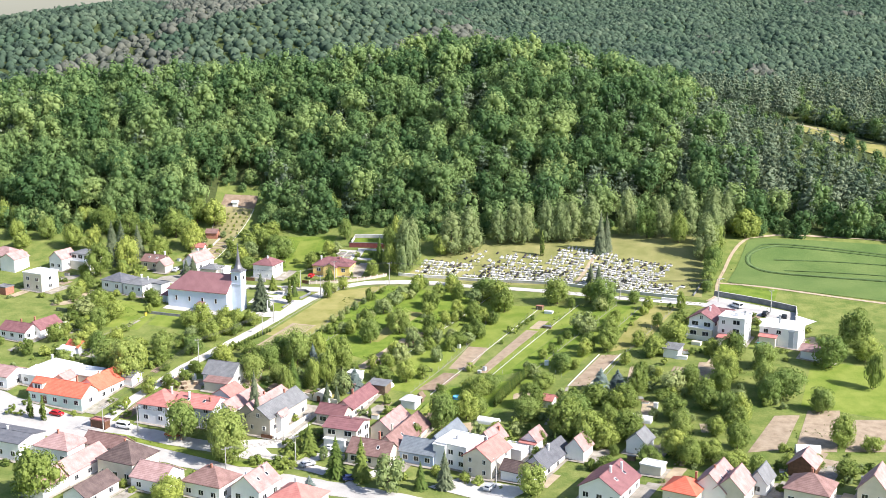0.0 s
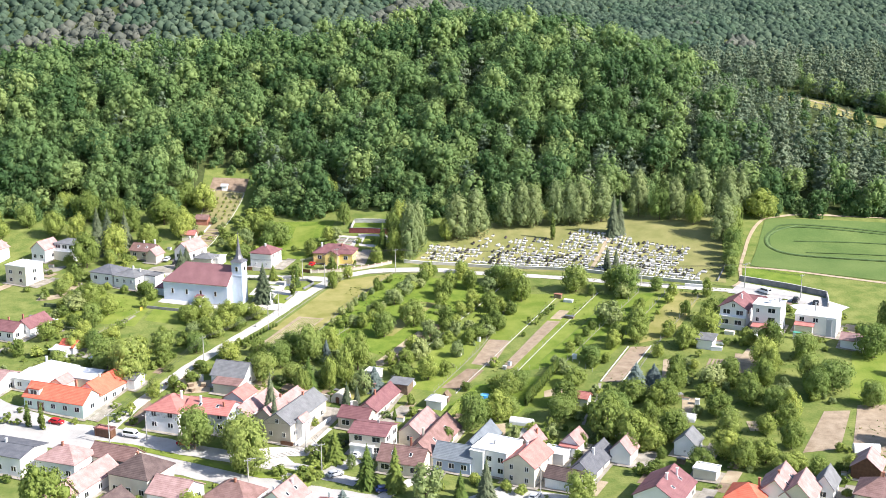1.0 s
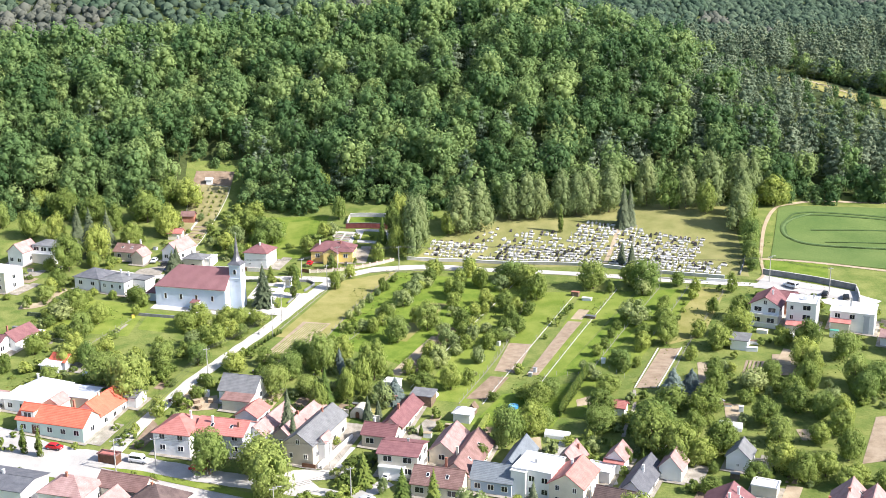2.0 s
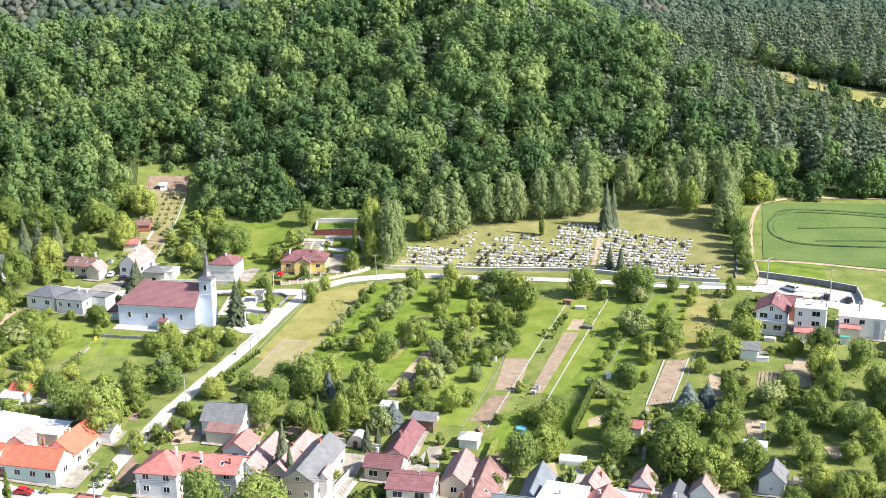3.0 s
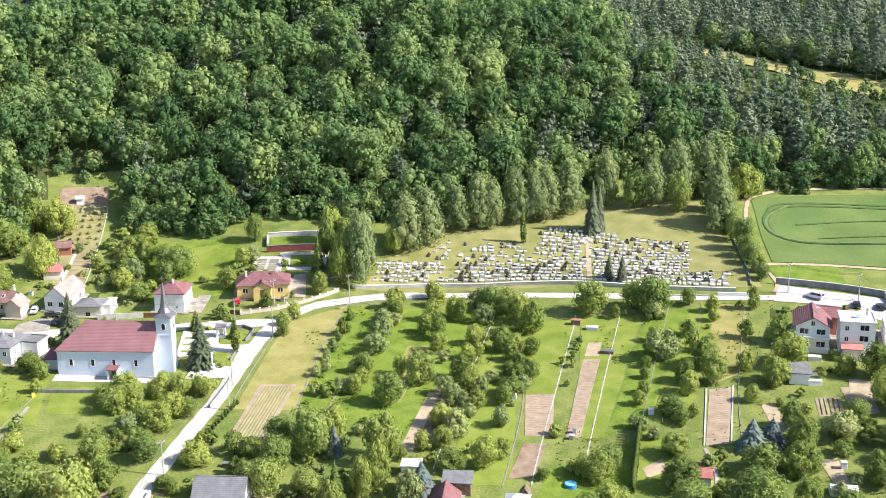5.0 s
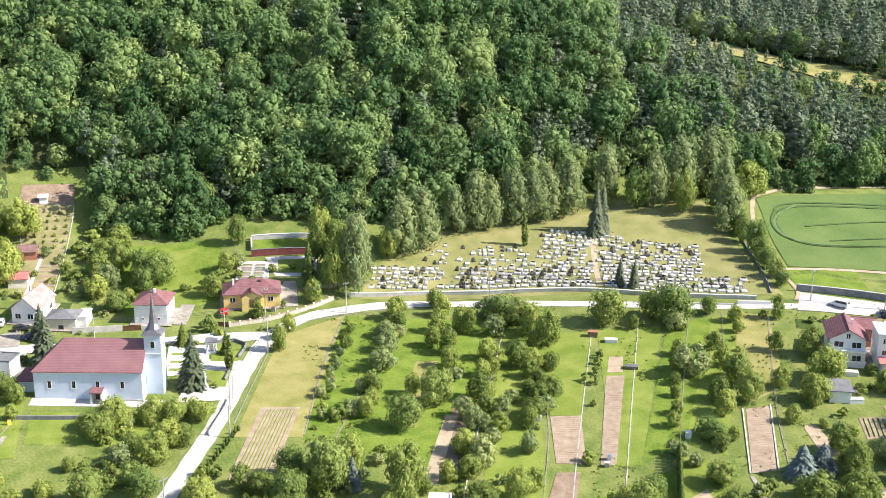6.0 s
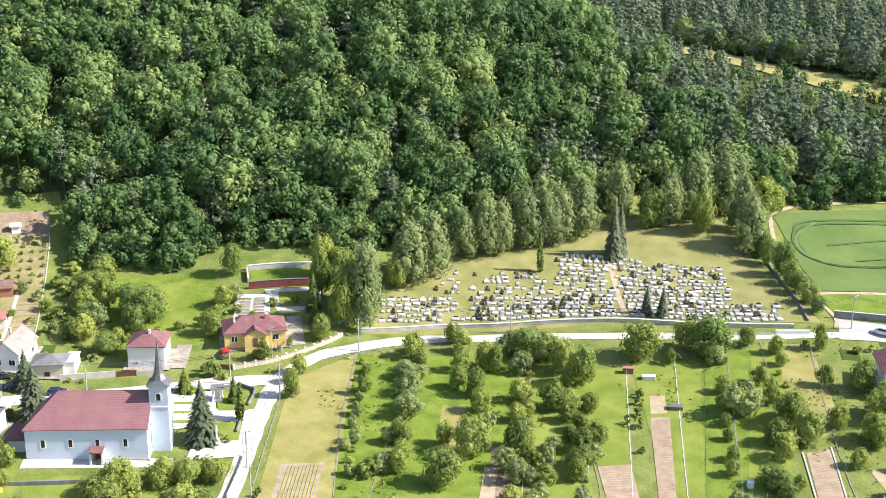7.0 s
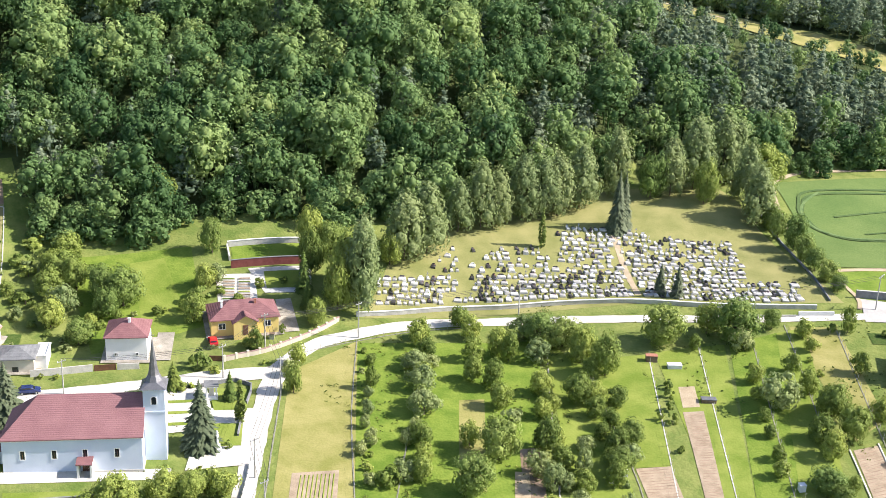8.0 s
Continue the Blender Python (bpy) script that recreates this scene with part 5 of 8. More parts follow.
LABELS = {
    "apple": ("fruit_tree", "leafy green fruit tree standing in a garden", "tree"),
    "walnut": ("tree", "broad dark green broadleaf tree", "tree"),
    "linden": ("tree", "broad yellow-green broadleaf tree in full leaf", "tree"),
    "willow": ("fruit_tree", "small grey-green fruit tree in grass", "tree"),
    "birch": ("birch_tree", "tall slim pale green birch tree", "tree"),
    "spruce": ("spruce_tree", "tall dark green spruce tree", "tree"),
    "young_spruce": ("spruce_tree", "young mid-green spruce tree", "tree"),
    "blue_spruce": ("spruce_tree", "blue-grey ornamental spruce tree", "tree"),
    "cypress": ("cypress_tree", "slim green columnar cypress", "tree"),
    "bush": ("bush", "low rounded green garden bush", "bush"),
    "grey_bush": ("shrub", "low grey-green garden shrub", "shrub"),
    "sapling": ("sapling", "tiny fruit sapling in an allotment", "sapling"),
    "currant": ("currant_bush", "low leafy berry bush in a garden", "bush"),
}
turns = random.Random(5)


def T(key, x, y, s=1.0, sz=0.0):
    """Plants a tree of a kind; s: width scale, sz: height scale."""
    trunk, crown = turns.choice(TREES[key])
    k = key in ("apple", "walnut", "linden", "willow")
    s, sz = s * (0.86 if k else 1), (sz or s) * (0.93 if k else 1)
    name, label, cat = LABELS[key]
    root = new(name)
    root.matrix_world = pose(x, y, hgt(x, y), 0, 0, turns.uniform(0, 360)) @ Matrix.Diagonal((s, s, sz, 1))
    tagged(root, label, cat, "trees and bushes of the village")
    shared("trunk", trunk, root)
    shared("crown", crown, root)
    return root


# ---- the woods ----
def wood(name, places, models, material, label, far=None):
    """One joined mesh of many trees: places of (x, y, z, scale, tint), models of (verts, faces), far: plainer ones for the hilltop."""
    rng = np.random.default_rng(7)
    V, F, C, n = [], [], [], 0
    for x, y, z, s, tint in places:
        v, f = models[rng.integers(len(models))] if far is None or y < 570 else far[rng.integers(len(far))]
        a = rng.uniform(0, 2 * math.pi)
        c, q = math.cos(a), math.sin(a)
        k = s * rng.uniform(0.9, 1.12)
        p = np.stack([(v[:, 0] * c - v[:, 1] * q) * s + x, (v[:, 0] * q + v[:, 1] * c) * s + y, v[:, 2] * k + z], 1)
        V.append(p), F.append(f + n), C.append(np.full(len(p), tint))
        n += len(p)
    return tagged(new(name, raw_mesh(name, np.concatenate(V), np.concatenate(F), [material], np.concatenate(C), smooth=True)), label, "forest", kind="stuff")


MEADOW_LINE = [Vector(p) for p in resample(MEADOW, 3.0)]


def clearing(x, y):
    """The pale meadow on the eastern hillside."""
    return x > 140 and min((p.x - x) ** 2 + (p.y - y) ** 2 for p in MEADOW_LINE) < (130 if y > 562 else 55)


rng = np.random.default_rng(11)
broad, pines, low = [], [], []
for gx in np.arange(-250, 300, 6.5):
    for gy in np.arange(470, 730, 6.5):
        x, y = gx + rng.uniform(-2.6, 2.6), gy + rng.uniform(-2.6, 2.6)
        if y < wood_edge(x) + 2 or (y > 628 and x < 112) or (y > 715) or clearing(x, y):
            continue
        if (x < -0.40 * y - 8 or x > 0.46 * y + 35) and y < 600:
            continue
        z = hgt(x, y)
        pine = 0.5 + 0.5 * math.sin(x / 23.0 + 1.3) * math.sin(y / 17.0 + x / 60.0)
        share = 0.05 + 0.06 * step(-20, 30, x) + 0.12 * step(45, 90, x) + 0.32 * step(95, 130, x) + (0.25 if pine > 0.74 else 0)
        if x > 136 and y > 495:
            share = 0.62
        edge = y < wood_edge(x) + 11
        if rng.uniform() < share and not edge:
            young = 1.0
            if x > 110 and y > 490:  # young growth below the meadow
                m = min(MEADOW_LINE, key=lambda p: (p.x - x) ** 2 + (p.y - y) ** 2)
                if m.x + m.y > x + y:
                    young = float(np.clip(0.2 + ((m.x - x) ** 2 + (m.y - y) ** 2) ** 0.5 / 75, 0.35, 1))
            pines.append((x, y, z, rng.uniform(0.85, 1.15) * young * (1.22 if x > 118 and y < 525 else 1), rng.uniform()))
            if x > 95 and y < 660 and young == 1 and rng.uniform() < 0.6:
                px, py = x + rng.uniform(2.5, 4), y + rng.uniform(2.5, 4)
                pines.append((px, py, hgt(px, py), rng.uniform(0.75, 1.05), rng.uniform()))
        else:
            near = 1 - 0.2 * edge
            broad.append((x, y, z - 1.0 * edge, rng.choice((0.68, 0.82, 0.95, 1.1, 1.3)) * near * (0.5 if x > 130 and y > 490 else 1), float(np.clip(rng.normal(0.5, 0.3), 0, 1))))
        if edge:
            for _ in range(3):
                bx, by = x + rng.uniform(-3.5, 3.5), y + rng.uniform(-4, 2)
                low.append((bx, by, hgt(bx, by) - 0.8, rng.uniform(0.8, 1.5), float(np.clip(rng.normal(0.4, 0.25), 0, 1))))


for k in range(26):
    t = k / 25
    x, y = 186 + 32 * t + rng.uniform(-2, 4), 622 - 72 * t ** 0.8 + rng.uniform(0, 7)
    low.append((x, y, hgt(x, y) - 0.5, rng.uniform(1.1, 2.1), 0.95))


def with_trunk(model, h, r):
    """A wood tree's crown with a plain tapered stem."""
    v, f = model
    k = len(v)
    ring = [(r * q * math.cos(a), r * q * math.sin(a), z) for z, q in ((-0.5, 1.2), (h, 0.5)) for a in (0, 1.571, 3.142, 4.712)]
    side = [(k + i, k + (i + 1) % 4, k + 4 + i) for i in range(4)] + [(k + (i + 1) % 4, k + 4 + (i + 1) % 4, k + 4 + i) for i in range(4)]
    return np.concatenate([v, ring]), np.concatenate([f, side])


BROAD = [with_trunk(crown_of(np.random.default_rng(40 + i), 9.0, 13.6 + i % 3, 3.4, 11 + i % 4, 600, 0.39, 1.0, 0.6), 8, 0.28) for i in range(8)]
PINE = [with_trunk(pine_of(np.random.default_rng(60 + i), 6.6, 15.0 + i % 2, 3.0, 7, 250, 0.45), 10, 0.22) for i in range(5)]
LOW = [crown_of(np.random.default_rng(80 + i), 4.6, 5.0, 0.0, 8, 320, 0.34, 1.0, 0.58) for i in range(4)]
HILLTOP = [with_trunk(crown_of(np.random.default_rng(140 + i), 9.0, 13.6 + i % 3, 3.4, 11 + i % 3, 350, 0.48, 1.0, 0.64), 8, 0.28) for i in range(6)]
wood("forest", broad, BROAD, FOREST, "dense green broadleaf forest covering the hill", HILLTOP)
wood("pine_forest", pines, PINE, FOREST_P, "dull grey-green pines among the forest")
wood("forest_edge_shrubs", low, LOW, FOREST, "leafy shrubs and young trees along the forest edge")


def far_tree(i):
    """A low rounded crown for the far ranges."""
    fr = np.random.default_rng(90 + i)
    v = ICO_V * (1 + fr.uniform(-0.38, 0.22, (len(ICO_V), 1))) * (3.7, 3.7, 3.3) + (0, 0, 3.0)
    u = unit(fr, 6)
    u[:, 2] = np.abs(u[:, 2])
    a, b = sprays_at(fr, u * (3.7, 3.7, 3.3) + (0, 0, 3.0), u, 0.95)
    return np.concatenate([v, a]), np.concatenate([ICO_F, b + len(v)])


def far_woods():
    """The far ranges' woods: leafy crowns, with stretches of grey thicket on the western ridge."""
    fr = np.random.default_rng(5)
    green, grey = [], []
    for gy in np.arange(790, 1900, 6.6):
        for gx in np.arange(-0.41 * gy - 20, 0.43 * gy + 30, 6.6):
            x, y = gx + fr.uniform(-3.4, 3.4), gy + fr.uniform(-3.4, 3.4)
            if (y > 1110 and x < -30 - 0.1 * (y - 1110)) or (y < 880 and abs(x) < 70):
                continue
            patch = math.sin(x / 38.0 + 1.2 + 0.8 * math.sin(y / 57.0)) + 0.6 * math.sin(y / 46.0 + x / 60.0) + 0.3 * math.sin(x / 11.0 - y / 13.0)
            spot = (x, y, hgt(x, y) - 3.2, fr.uniform(0.95, 1.4), float(np.clip(fr.normal(0.5, 0.26), 0, 1)))
            (grey if patch > (0.5 if x < 60 and y < 1150 else 1.65) else green).append(spot)
    models = [far_tree(i) for i in range(6)]
    # the haze over these crowns lies only in their bluish leaf colour
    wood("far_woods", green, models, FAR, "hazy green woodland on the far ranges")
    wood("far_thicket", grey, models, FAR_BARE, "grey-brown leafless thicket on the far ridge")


far_woods()


# ---- rough grass and weeds in the gardens ----
def undergrowth():
    ur = np.random.default_rng(21)
    pts = []
    for _ in range(9000):
        x, y = ur.uniform(-130, 110), ur.uniform(300, 440)
        u = (x * 0.87 - y * 0.49) / 7.0
        rough = math.sin(u * 1.3) + 0.7 * math.sin(x / 4.1 + y / 6.3) + 0.5 * math.sin(y / 3.0)
        if rough < 0.5 or (y < 345 and x < 20) or (-64 < x < -40 and y > 370) or (14 < x < 34 and 356 < y < 400):
            continue
        pts.append((x, y, hgt(x, y) + 0.12))
    c = np.repeat(np.array(pts), 4, axis=0) + ur.uniform(-0.35, 0.35, (len(pts) * 4, 3)) * (1, 1, 0.4)
    out = unit(ur, len(c)) * 0.6 + (0, 0, 0.7)
    v, f = leaves_at(ur, c, out, 0.2)
    tint = np.repeat(ur.uniform(0, 1, len(pts)), 16)
    tagged(new("undergrowth", raw_mesh("undergrowth", v, f, [WEEDS], tint)), "rough grass and weeds in gardens", "undergrowth", kind="stuff")


WEEDS = surface("weeds", (0.10, 0.15, 0.03), (0.19, 0.22, 0.06), 0.8, 0.8, 0.2, 0.2, 0.1, 0.3, leaf=0.25, tint="tint")
undergrowth()


# ---- trees and bushes of the village, one by one ----
T("apple", -9.6, 432.4, 1.08, 1.53)
T("apple", -11.0, 425.4, 0.94, 1.22)
T("willow", -14.9, 422.9, 1.38, 1.23)
T("willow", -17.4, 415.2, 1.47, 1.50)
T("willow", -21.0, 406.5, 1.68, 1.59)
T("apple", -26.2, 397.1, 1.05, 1.21)
T("willow", -28.6, 398.2, 0.75, 0.98)
T("apple", -31.0, 387.3, 0.91, 1.16)
T("willow", -33.7, 388.7, 1.20, 1.07)
T("apple", -27.0, 418.7, 0.49, 1.30)
T("willow", -31.3, 410.4, 0.64, 0.87)
T("willow", -33.7, 406.2, 0.56, 0.85)
T("willow", -35.1, 400.3, 0.74, 1.11)
T("willow", -37.8, 398.3, 0.69, 0.82)
T("bush", -36.7, 388.1, 1.97, 2.01)
T("apple", 2.2, 431.0, 1.10, 1.27)
T("apple", -1.8, 421.6, 1.06, 1.36)
T("apple", -5.9, 414.7, 0.92, 1.33)
T("apple", -3.6, 410.4, 1.03, 1.58)
T("apple", -5.6, 403.4, 1.00, 1.28)
T("apple", 3.2, 436.9, 1.15, 1.15)
T("apple", 4.5, 422.4, 1.08, 1.38)
T("apple", 5.4, 419.1, 0.83, 1.64)
T("willow", 13.5, 426.8, 1.75, 1.47)
T("willow", 11.1, 416.8, 1.56, 1.42)
T("linden", 15.7, 423.4, 1.22, 1.03)
T("linden", 19.3, 419.7, 1.06, 1.02)
T("walnut", 20.0, 412.9, 0.82, 1.09)
T("walnut", 21.0, 405.8, 0.88, 1.22)
T("walnut", 10.1, 399.7, 0.84, 0.88)
T("apple", 4.7, 405.1, 1.03, 1.31)
T("apple", 0.6, 397.2, 0.88, 1.02)
T("apple", -4.9, 387.3, 1.17, 1.59)
T("apple", -5.0, 383.0, 0.63, 0.97)
T("willow", -10.0, 376.0, 1.21, 1.62)
T("willow", -2.2, 378.6, 0.86, 1.52)
T("apple", -4.5, 374.1, 0.92, 0.94)
T("willow", 2.4, 384.8, 0.89, 0.85)
T("apple", 16.6, 395.1, 0.91, 1.05)
T("apple", 11.3, 389.3, 0.88, 1.02)
T("apple", 7.4, 381.7, 1.07, 1.24)
T("apple", 1.6, 373.3, 0.93, 1.19)
T("linden", -14.8, 388.1, 1.09, 1.31)
T("linden", -24.1, 379.8, 1.04, 1.23)
T("apple", -17.8, 393.6, 0.84, 1.22)
T("grey_bush", -6.0, 398.1, 1.72, 1.83)
T("linden", 39.9, 410.7, 1.31, 1.39)
T("apple", 44.7, 405.9, 0.62, 0.86)
T("linden", 55.3, 405.5, 1.42, 1.50)
T("walnut", 51.5, 410.6, 0.86, 0.99)
T("willow", 53.7, 401.5, 1.34, 1.49)
T("linden", 66.3, 406.0, 0.65, 0.73)
T("bush", 30.1, 396.3, 0.83, 1.24)
T("bush", 28.1, 392.6, 0.91, 1.36)
T("bush", 25.6, 389.3, 0.89, 1.34)
T("bush", 23.2, 385.1, 0.97, 1.45)
T("bush", 19.0, 376.8, 0.68, 0.90)
T("willow", 46.3, 380.3, 2.11, 2.23)
T("apple", 57.5, 389.7, 0.86, 1.13)
T("apple", 54.8, 381.5, 0.96, 1.38)
T("walnut", 53.0, 373.0, 0.93, 1.06)
T("walnut", 51.7, 365.4, 0.85, 1.04)
T("apple", 45.5, 368.2, 1.14, 1.31)
T("apple", 44.0, 363.4, 1.12, 1.29)
T("linden", 36.2, 355.8, 0.94, 0.70)
T("apple", 40.3, 353.7, 0.65, 0.75)
T("apple", 70.4, 383.1, 0.80, 1.30)
T("apple", 61.7, 368.0, 0.95, 1.23)
T("apple", 80.7, 397.2, 0.74, 1.52)
T("bush", 77.1, 398.7, 1.03, 1.54)
T("walnut", 11.5, 382.9, 0.74, 0.70)
T("willow", 7.7, 378.3, 1.26, 1.13)
T("linden", -40.1, 481.8, 0.77, 1.34)
T("linden", -64.2, 469.5, 1.2, 1.35)
T("linden", -68.4, 466.6, 0.85, 1.05)
T("walnut", -72.5, 478.5, 0.9, 1.1)
T("walnut", -78.4, 477.6, 0.9, 1.0)
T("linden", -68.0, 474.1, 0.96, 1.26)
T("walnut", -74.7, 483.0, 1.04, 1.02)
T("walnut", -71.6, 492.0, 0.92, 0.87)
T("apple", -75.7, 487.4, 1.20, 1.23)
T("willow", -77.4, 469.8, 1.65, 2.01)
T("walnut", -80.6, 465.6, 0.85, 0.89)
T("linden", -76.5, 457.3, 0.91, 0.85)
T("bush", -48.7, 465.1, 2.49, 2.24)
T("walnut", -45.5, 469.1, 0.73, 0.75)
T("apple", -51.5, 457.9, 1.11, 1.43)
T("bush", -56.4, 439.4, 1.91, 2.46)
T("willow", -42.7, 469.6, 1.07, 1.37)
T("bush", -78.1, 497.8, 2.15, 1.78)
T("bush", -81.4, 486.6, 2.08, 1.72)
T("bush", -83.9, 476.2, 2.21, 1.81)
T("bush", -81.8, 491.4, 1.90, 1.90)
T("birch", -15.1, 450.5, 1.0, 1.62)
T("birch", -12.2, 455.6, 0.9, 1.45)
T("walnut", -21.5, 465.5, 0.8, 1.5)
T("walnut", -18.6, 473.8, 0.85, 1.6)
T("young_spruce", -25.2, 460.4, 1.2, 1.35)
T("birch", 2.8, 465.9, 1.18, 1.33)
T("birch", 9.9, 467.9, 1.31, 1.35)
T("walnut", -1.5, 464.9, 0.76, 1.24)
T("birch", 28.2, 473.9, 1.04, 1.36)
T("birch", 40.9, 474.0, 1.04, 1.33)
T("birch", 50.9, 473.3, 1.06, 1.27)
T("birch", 59.0, 474.9, 1.19, 1.38)
T("birch", 74.3, 479.8, 0.99, 1.43)
T("linden", 81.4, 473.8, 1.20, 1.90)
T("walnut", 92.0, 463.8, 0.98, 1.64)
T("walnut", 120.3, 472.3, 1.54, 1.54)
T("linden", -14.5, 470.6, 1.03, 1.45)
T("young_spruce", -26.7, 453.9, 1.03, 0.97)
T("walnut", -27.2, 447.6, 0.63, 0.95)
T("walnut", -20.4, 451.9, 0.85, 1.82)
T("walnut", -15.0, 459.9, 0.88, 1.87)
T("spruce", 61.0, 460.2, 1.15, 1.5)
T("spruce", 63.6, 461.0, 0.95, 1.38)
T("spruce", 53.9, 431.3, 0.64, 0.73)
T("spruce", 56.4, 427.9, 0.68, 0.77)
T("cypress", 38.3, 460.2, 1.26, 1.36)
T("birch", 33.0, 473.6, 0.91, 1.14)
T("birch", 21.7, 473.9, 0.90, 1.06)
T("birch", 96.5, 474.5, 1.27, 1.62)
T("birch", 108.1, 476.3, 1.20, 1.53)
T("birch", 87.2, 472.6, 1.00, 1.24)
T("birch", 46.6, 473.5, 1.03, 1.24)
T("birch", 113.1, 476.2, 1.05, 1.34)
T("birch", 100.5, 451.6, 1.12, 1.24)
T("birch", 104.6, 461.5, 1.0, 1.3)
T("linden", 102.6, 448.2, 0.8, 1.1)
T("linden", 104.4, 454.8, 0.96, 1.72)
T("linden", 100.6, 443.4, 0.78, 1.20)
T("linden", 99.6, 436.1, 0.92, 1.49)
T("linden", 97.6, 430.1, 0.81, 1.05)
T("linden", 96.0, 424.5, 0.80, 0.92)
T("linden", 94.4, 418.3, 0.70, 0.82)
T("linden", 92.6, 413.0, 0.62, 0.70)
T("apple", -42.9, 441.8, 0.76, 1.26)
T("apple", -41.9, 422.6, 0.80, 1.54)
T("willow", -40.3, 429.3, 0.81, 1.03)
T("apple", -37.1, 433.0, 0.84, 1.12)
T("spruce", -64.3, 410.6, 1.5, 1.25)
T("young_spruce", -63.2, 432.6, 1.1, 0.8)
T("young_spruce", -54.3, 424.5, 0.86, 0.86)
T("cypress", -54.9, 416.1, 1.55, 1.16)
T("spruce", -94.6, 431.2, 1.5, 1.12)
T("bush", -59.9, 408.9, 0.74, 0.92)
T("bush", -61.0, 431.3, 1.15, 1.06)
T("bush", -53.9, 435.7, 0.99, 0.95)
T("bush", -43.1, 435.8, 0.55, 0.69)
T("bush", -35.3, 447.0, 0.67, 1.29)
T("walnut", -82.6, 398.0, 0.95, 0.92)
T("walnut", -86.0, 392.7, 0.78, 0.81)
T("walnut", -74.5, 397.8, 0.83, 0.76)
T("walnut", -70.5, 396.1, 0.73, 0.76)
T("apple", -65.1, 395.3, 1.17, 1.29)
T("walnut", -76.6, 381.6, 0.94, 0.97)
T("willow", -83.0, 383.2, 1.60, 1.25)
T("apple", -69.8, 387.1, 1.09, 0.94)
T("linden", -80.3, 369.6, 0.90, 0.94)
T("linden", -90.7, 371.0, 0.97, 1.01)
T("apple", -88.9, 363.5, 1.14, 1.17)
T("apple", -77.7, 358.5, 0.75, 0.72)
T("walnut", -70.0, 366.0, 0.90, 0.69)
T("apple", -76.1, 355.6, 0.62, 0.85)
T("linden", -104.5, 360.0, 1.41, 1.40)
T("walnut", -94.2, 358.0, 0.71, 1.13)
T("linden", -110.9, 371.4, 0.81, 1.09)
T("apple", -107.3, 380.4, 1.07, 1.08)
T("apple", -104.0, 375.7, 0.79, 0.61)
T("apple", -61.7, 367.4, 1.08, 1.24)
T("walnut", -58.2, 364.7, 0.72, 0.69)
T("linden", -60.8, 356.2, 0.69, 0.73)
T("linden", -58.0, 348.9, 1.09, 1.42)
T("linden", -45.9, 362.2, 1.33, 1.68)
T("blue_spruce", -41.0, 362.1, 0.93, 1.21)
T("walnut", -31.6, 356.3, 1.08, 1.59)
T("walnut", -39.1, 344.0, 0.63, 1.31)
T("linden", -49.8, 349.1, 0.91, 0.88)
T("willow", -10.1, 380.6, 1.30, 1.45)
T("apple", -15.5, 367.9, 1.21, 1.27)
T("apple", -21.9, 358.8, 0.92, 1.06)
T("willow", -13.7, 362.1, 1.60, 1.92)
T("walnut", -18.4, 349.5, 0.84, 0.67)
T("walnut", -11.4, 348.8, 0.79, 1.00)
T("willow", -2.1, 364.1, 1.12, 1.46)
T("walnut", 4.7, 376.8, 0.81, 0.64)
T("willow", -8.0, 370.1, 0.95, 0.88)
T("bush", 21.7, 387.2, 0.79, 1.35)
T("bush", 8.0, 357.0, 1.33, 1.53)
T("walnut", 10.6, 338.5, 0.98, 0.88)
T("apple", 8.0, 340.2, 0.99, 1.14)
T("apple", 36.3, 352.4, 0.96, 0.76)
T("walnut", 29.6, 340.8, 0.87, 0.69)
T("walnut", 25.3, 329.7, 0.97, 0.98)
T("blue_spruce", 46.0, 337.6, 1.7, 1.2)
T("blue_spruce", 51.0, 337.8, 1.5, 1.05)
T("walnut", 76.9, 378.3, 0.78, 1.01)
T("walnut", 72.7, 366.5, 1.15, 1.16)
T("walnut", 65.4, 360.3, 0.96, 0.91)
T("walnut", 58.2, 341.9, 0.69, 0.90)
T("apple", 55.7, 354.8, 0.82, 0.95)
T("walnut", 43.5, 328.9, 1.14, 0.86)
T("walnut", 56.1, 333.8, 0.74, 1.04)
T("apple", 49.1, 324.3, 1.05, 1.50)
T("linden", 35.6, 316.4, 1.67, 1.44)
T("linden", 23.1, 322.0, 1.22, 1.04)
T("apple", 82.7, 358.2, 1.04, 1.19)
T("walnut", 88.7, 354.1, 1.01, 1.15)
T("linden", 72.4, 337.8, 0.84, 0.94)
T("willow", 67.1, 335.0, 2.20, 1.65)
T("walnut", 74.3, 327.2, 0.84, 0.89)
T("apple", 50.3, 319.4, 0.74, 0.71)
T("walnut", 63.5, 317.0, 1.00, 1.01)
T("apple", 62.7, 328.9, 1.04, 0.90)
T("bush", 78.2, 359.8, 1.69, 1.27)
T("walnut", 84.0, 338.7, 0.78, 1.07)
T("walnut", 45.2, 314.4, 0.77, 0.92)
T("walnut", 51.2, 309.9, 0.77, 0.70)
T("walnut", 43.0, 301.8, 0.89, 0.88)
T("walnut", 36.6, 300.4, 0.73, 0.87)
T("walnut", 51.6, 326.2, 0.96, 0.95)
T("linden", 63.8, 307.2, 0.88, 0.99)
T("walnut", 82.9, 342.8, 1.04, 1.22)
T("walnut", 79.8, 331.2, 0.84, 1.15)
T("walnut", 73.1, 321.2, 0.97, 0.96)
T("linden", 95.7, 346.5, 1.09, 1.22)
T("linden", 91.8, 322.7, 1.02, 1.31)
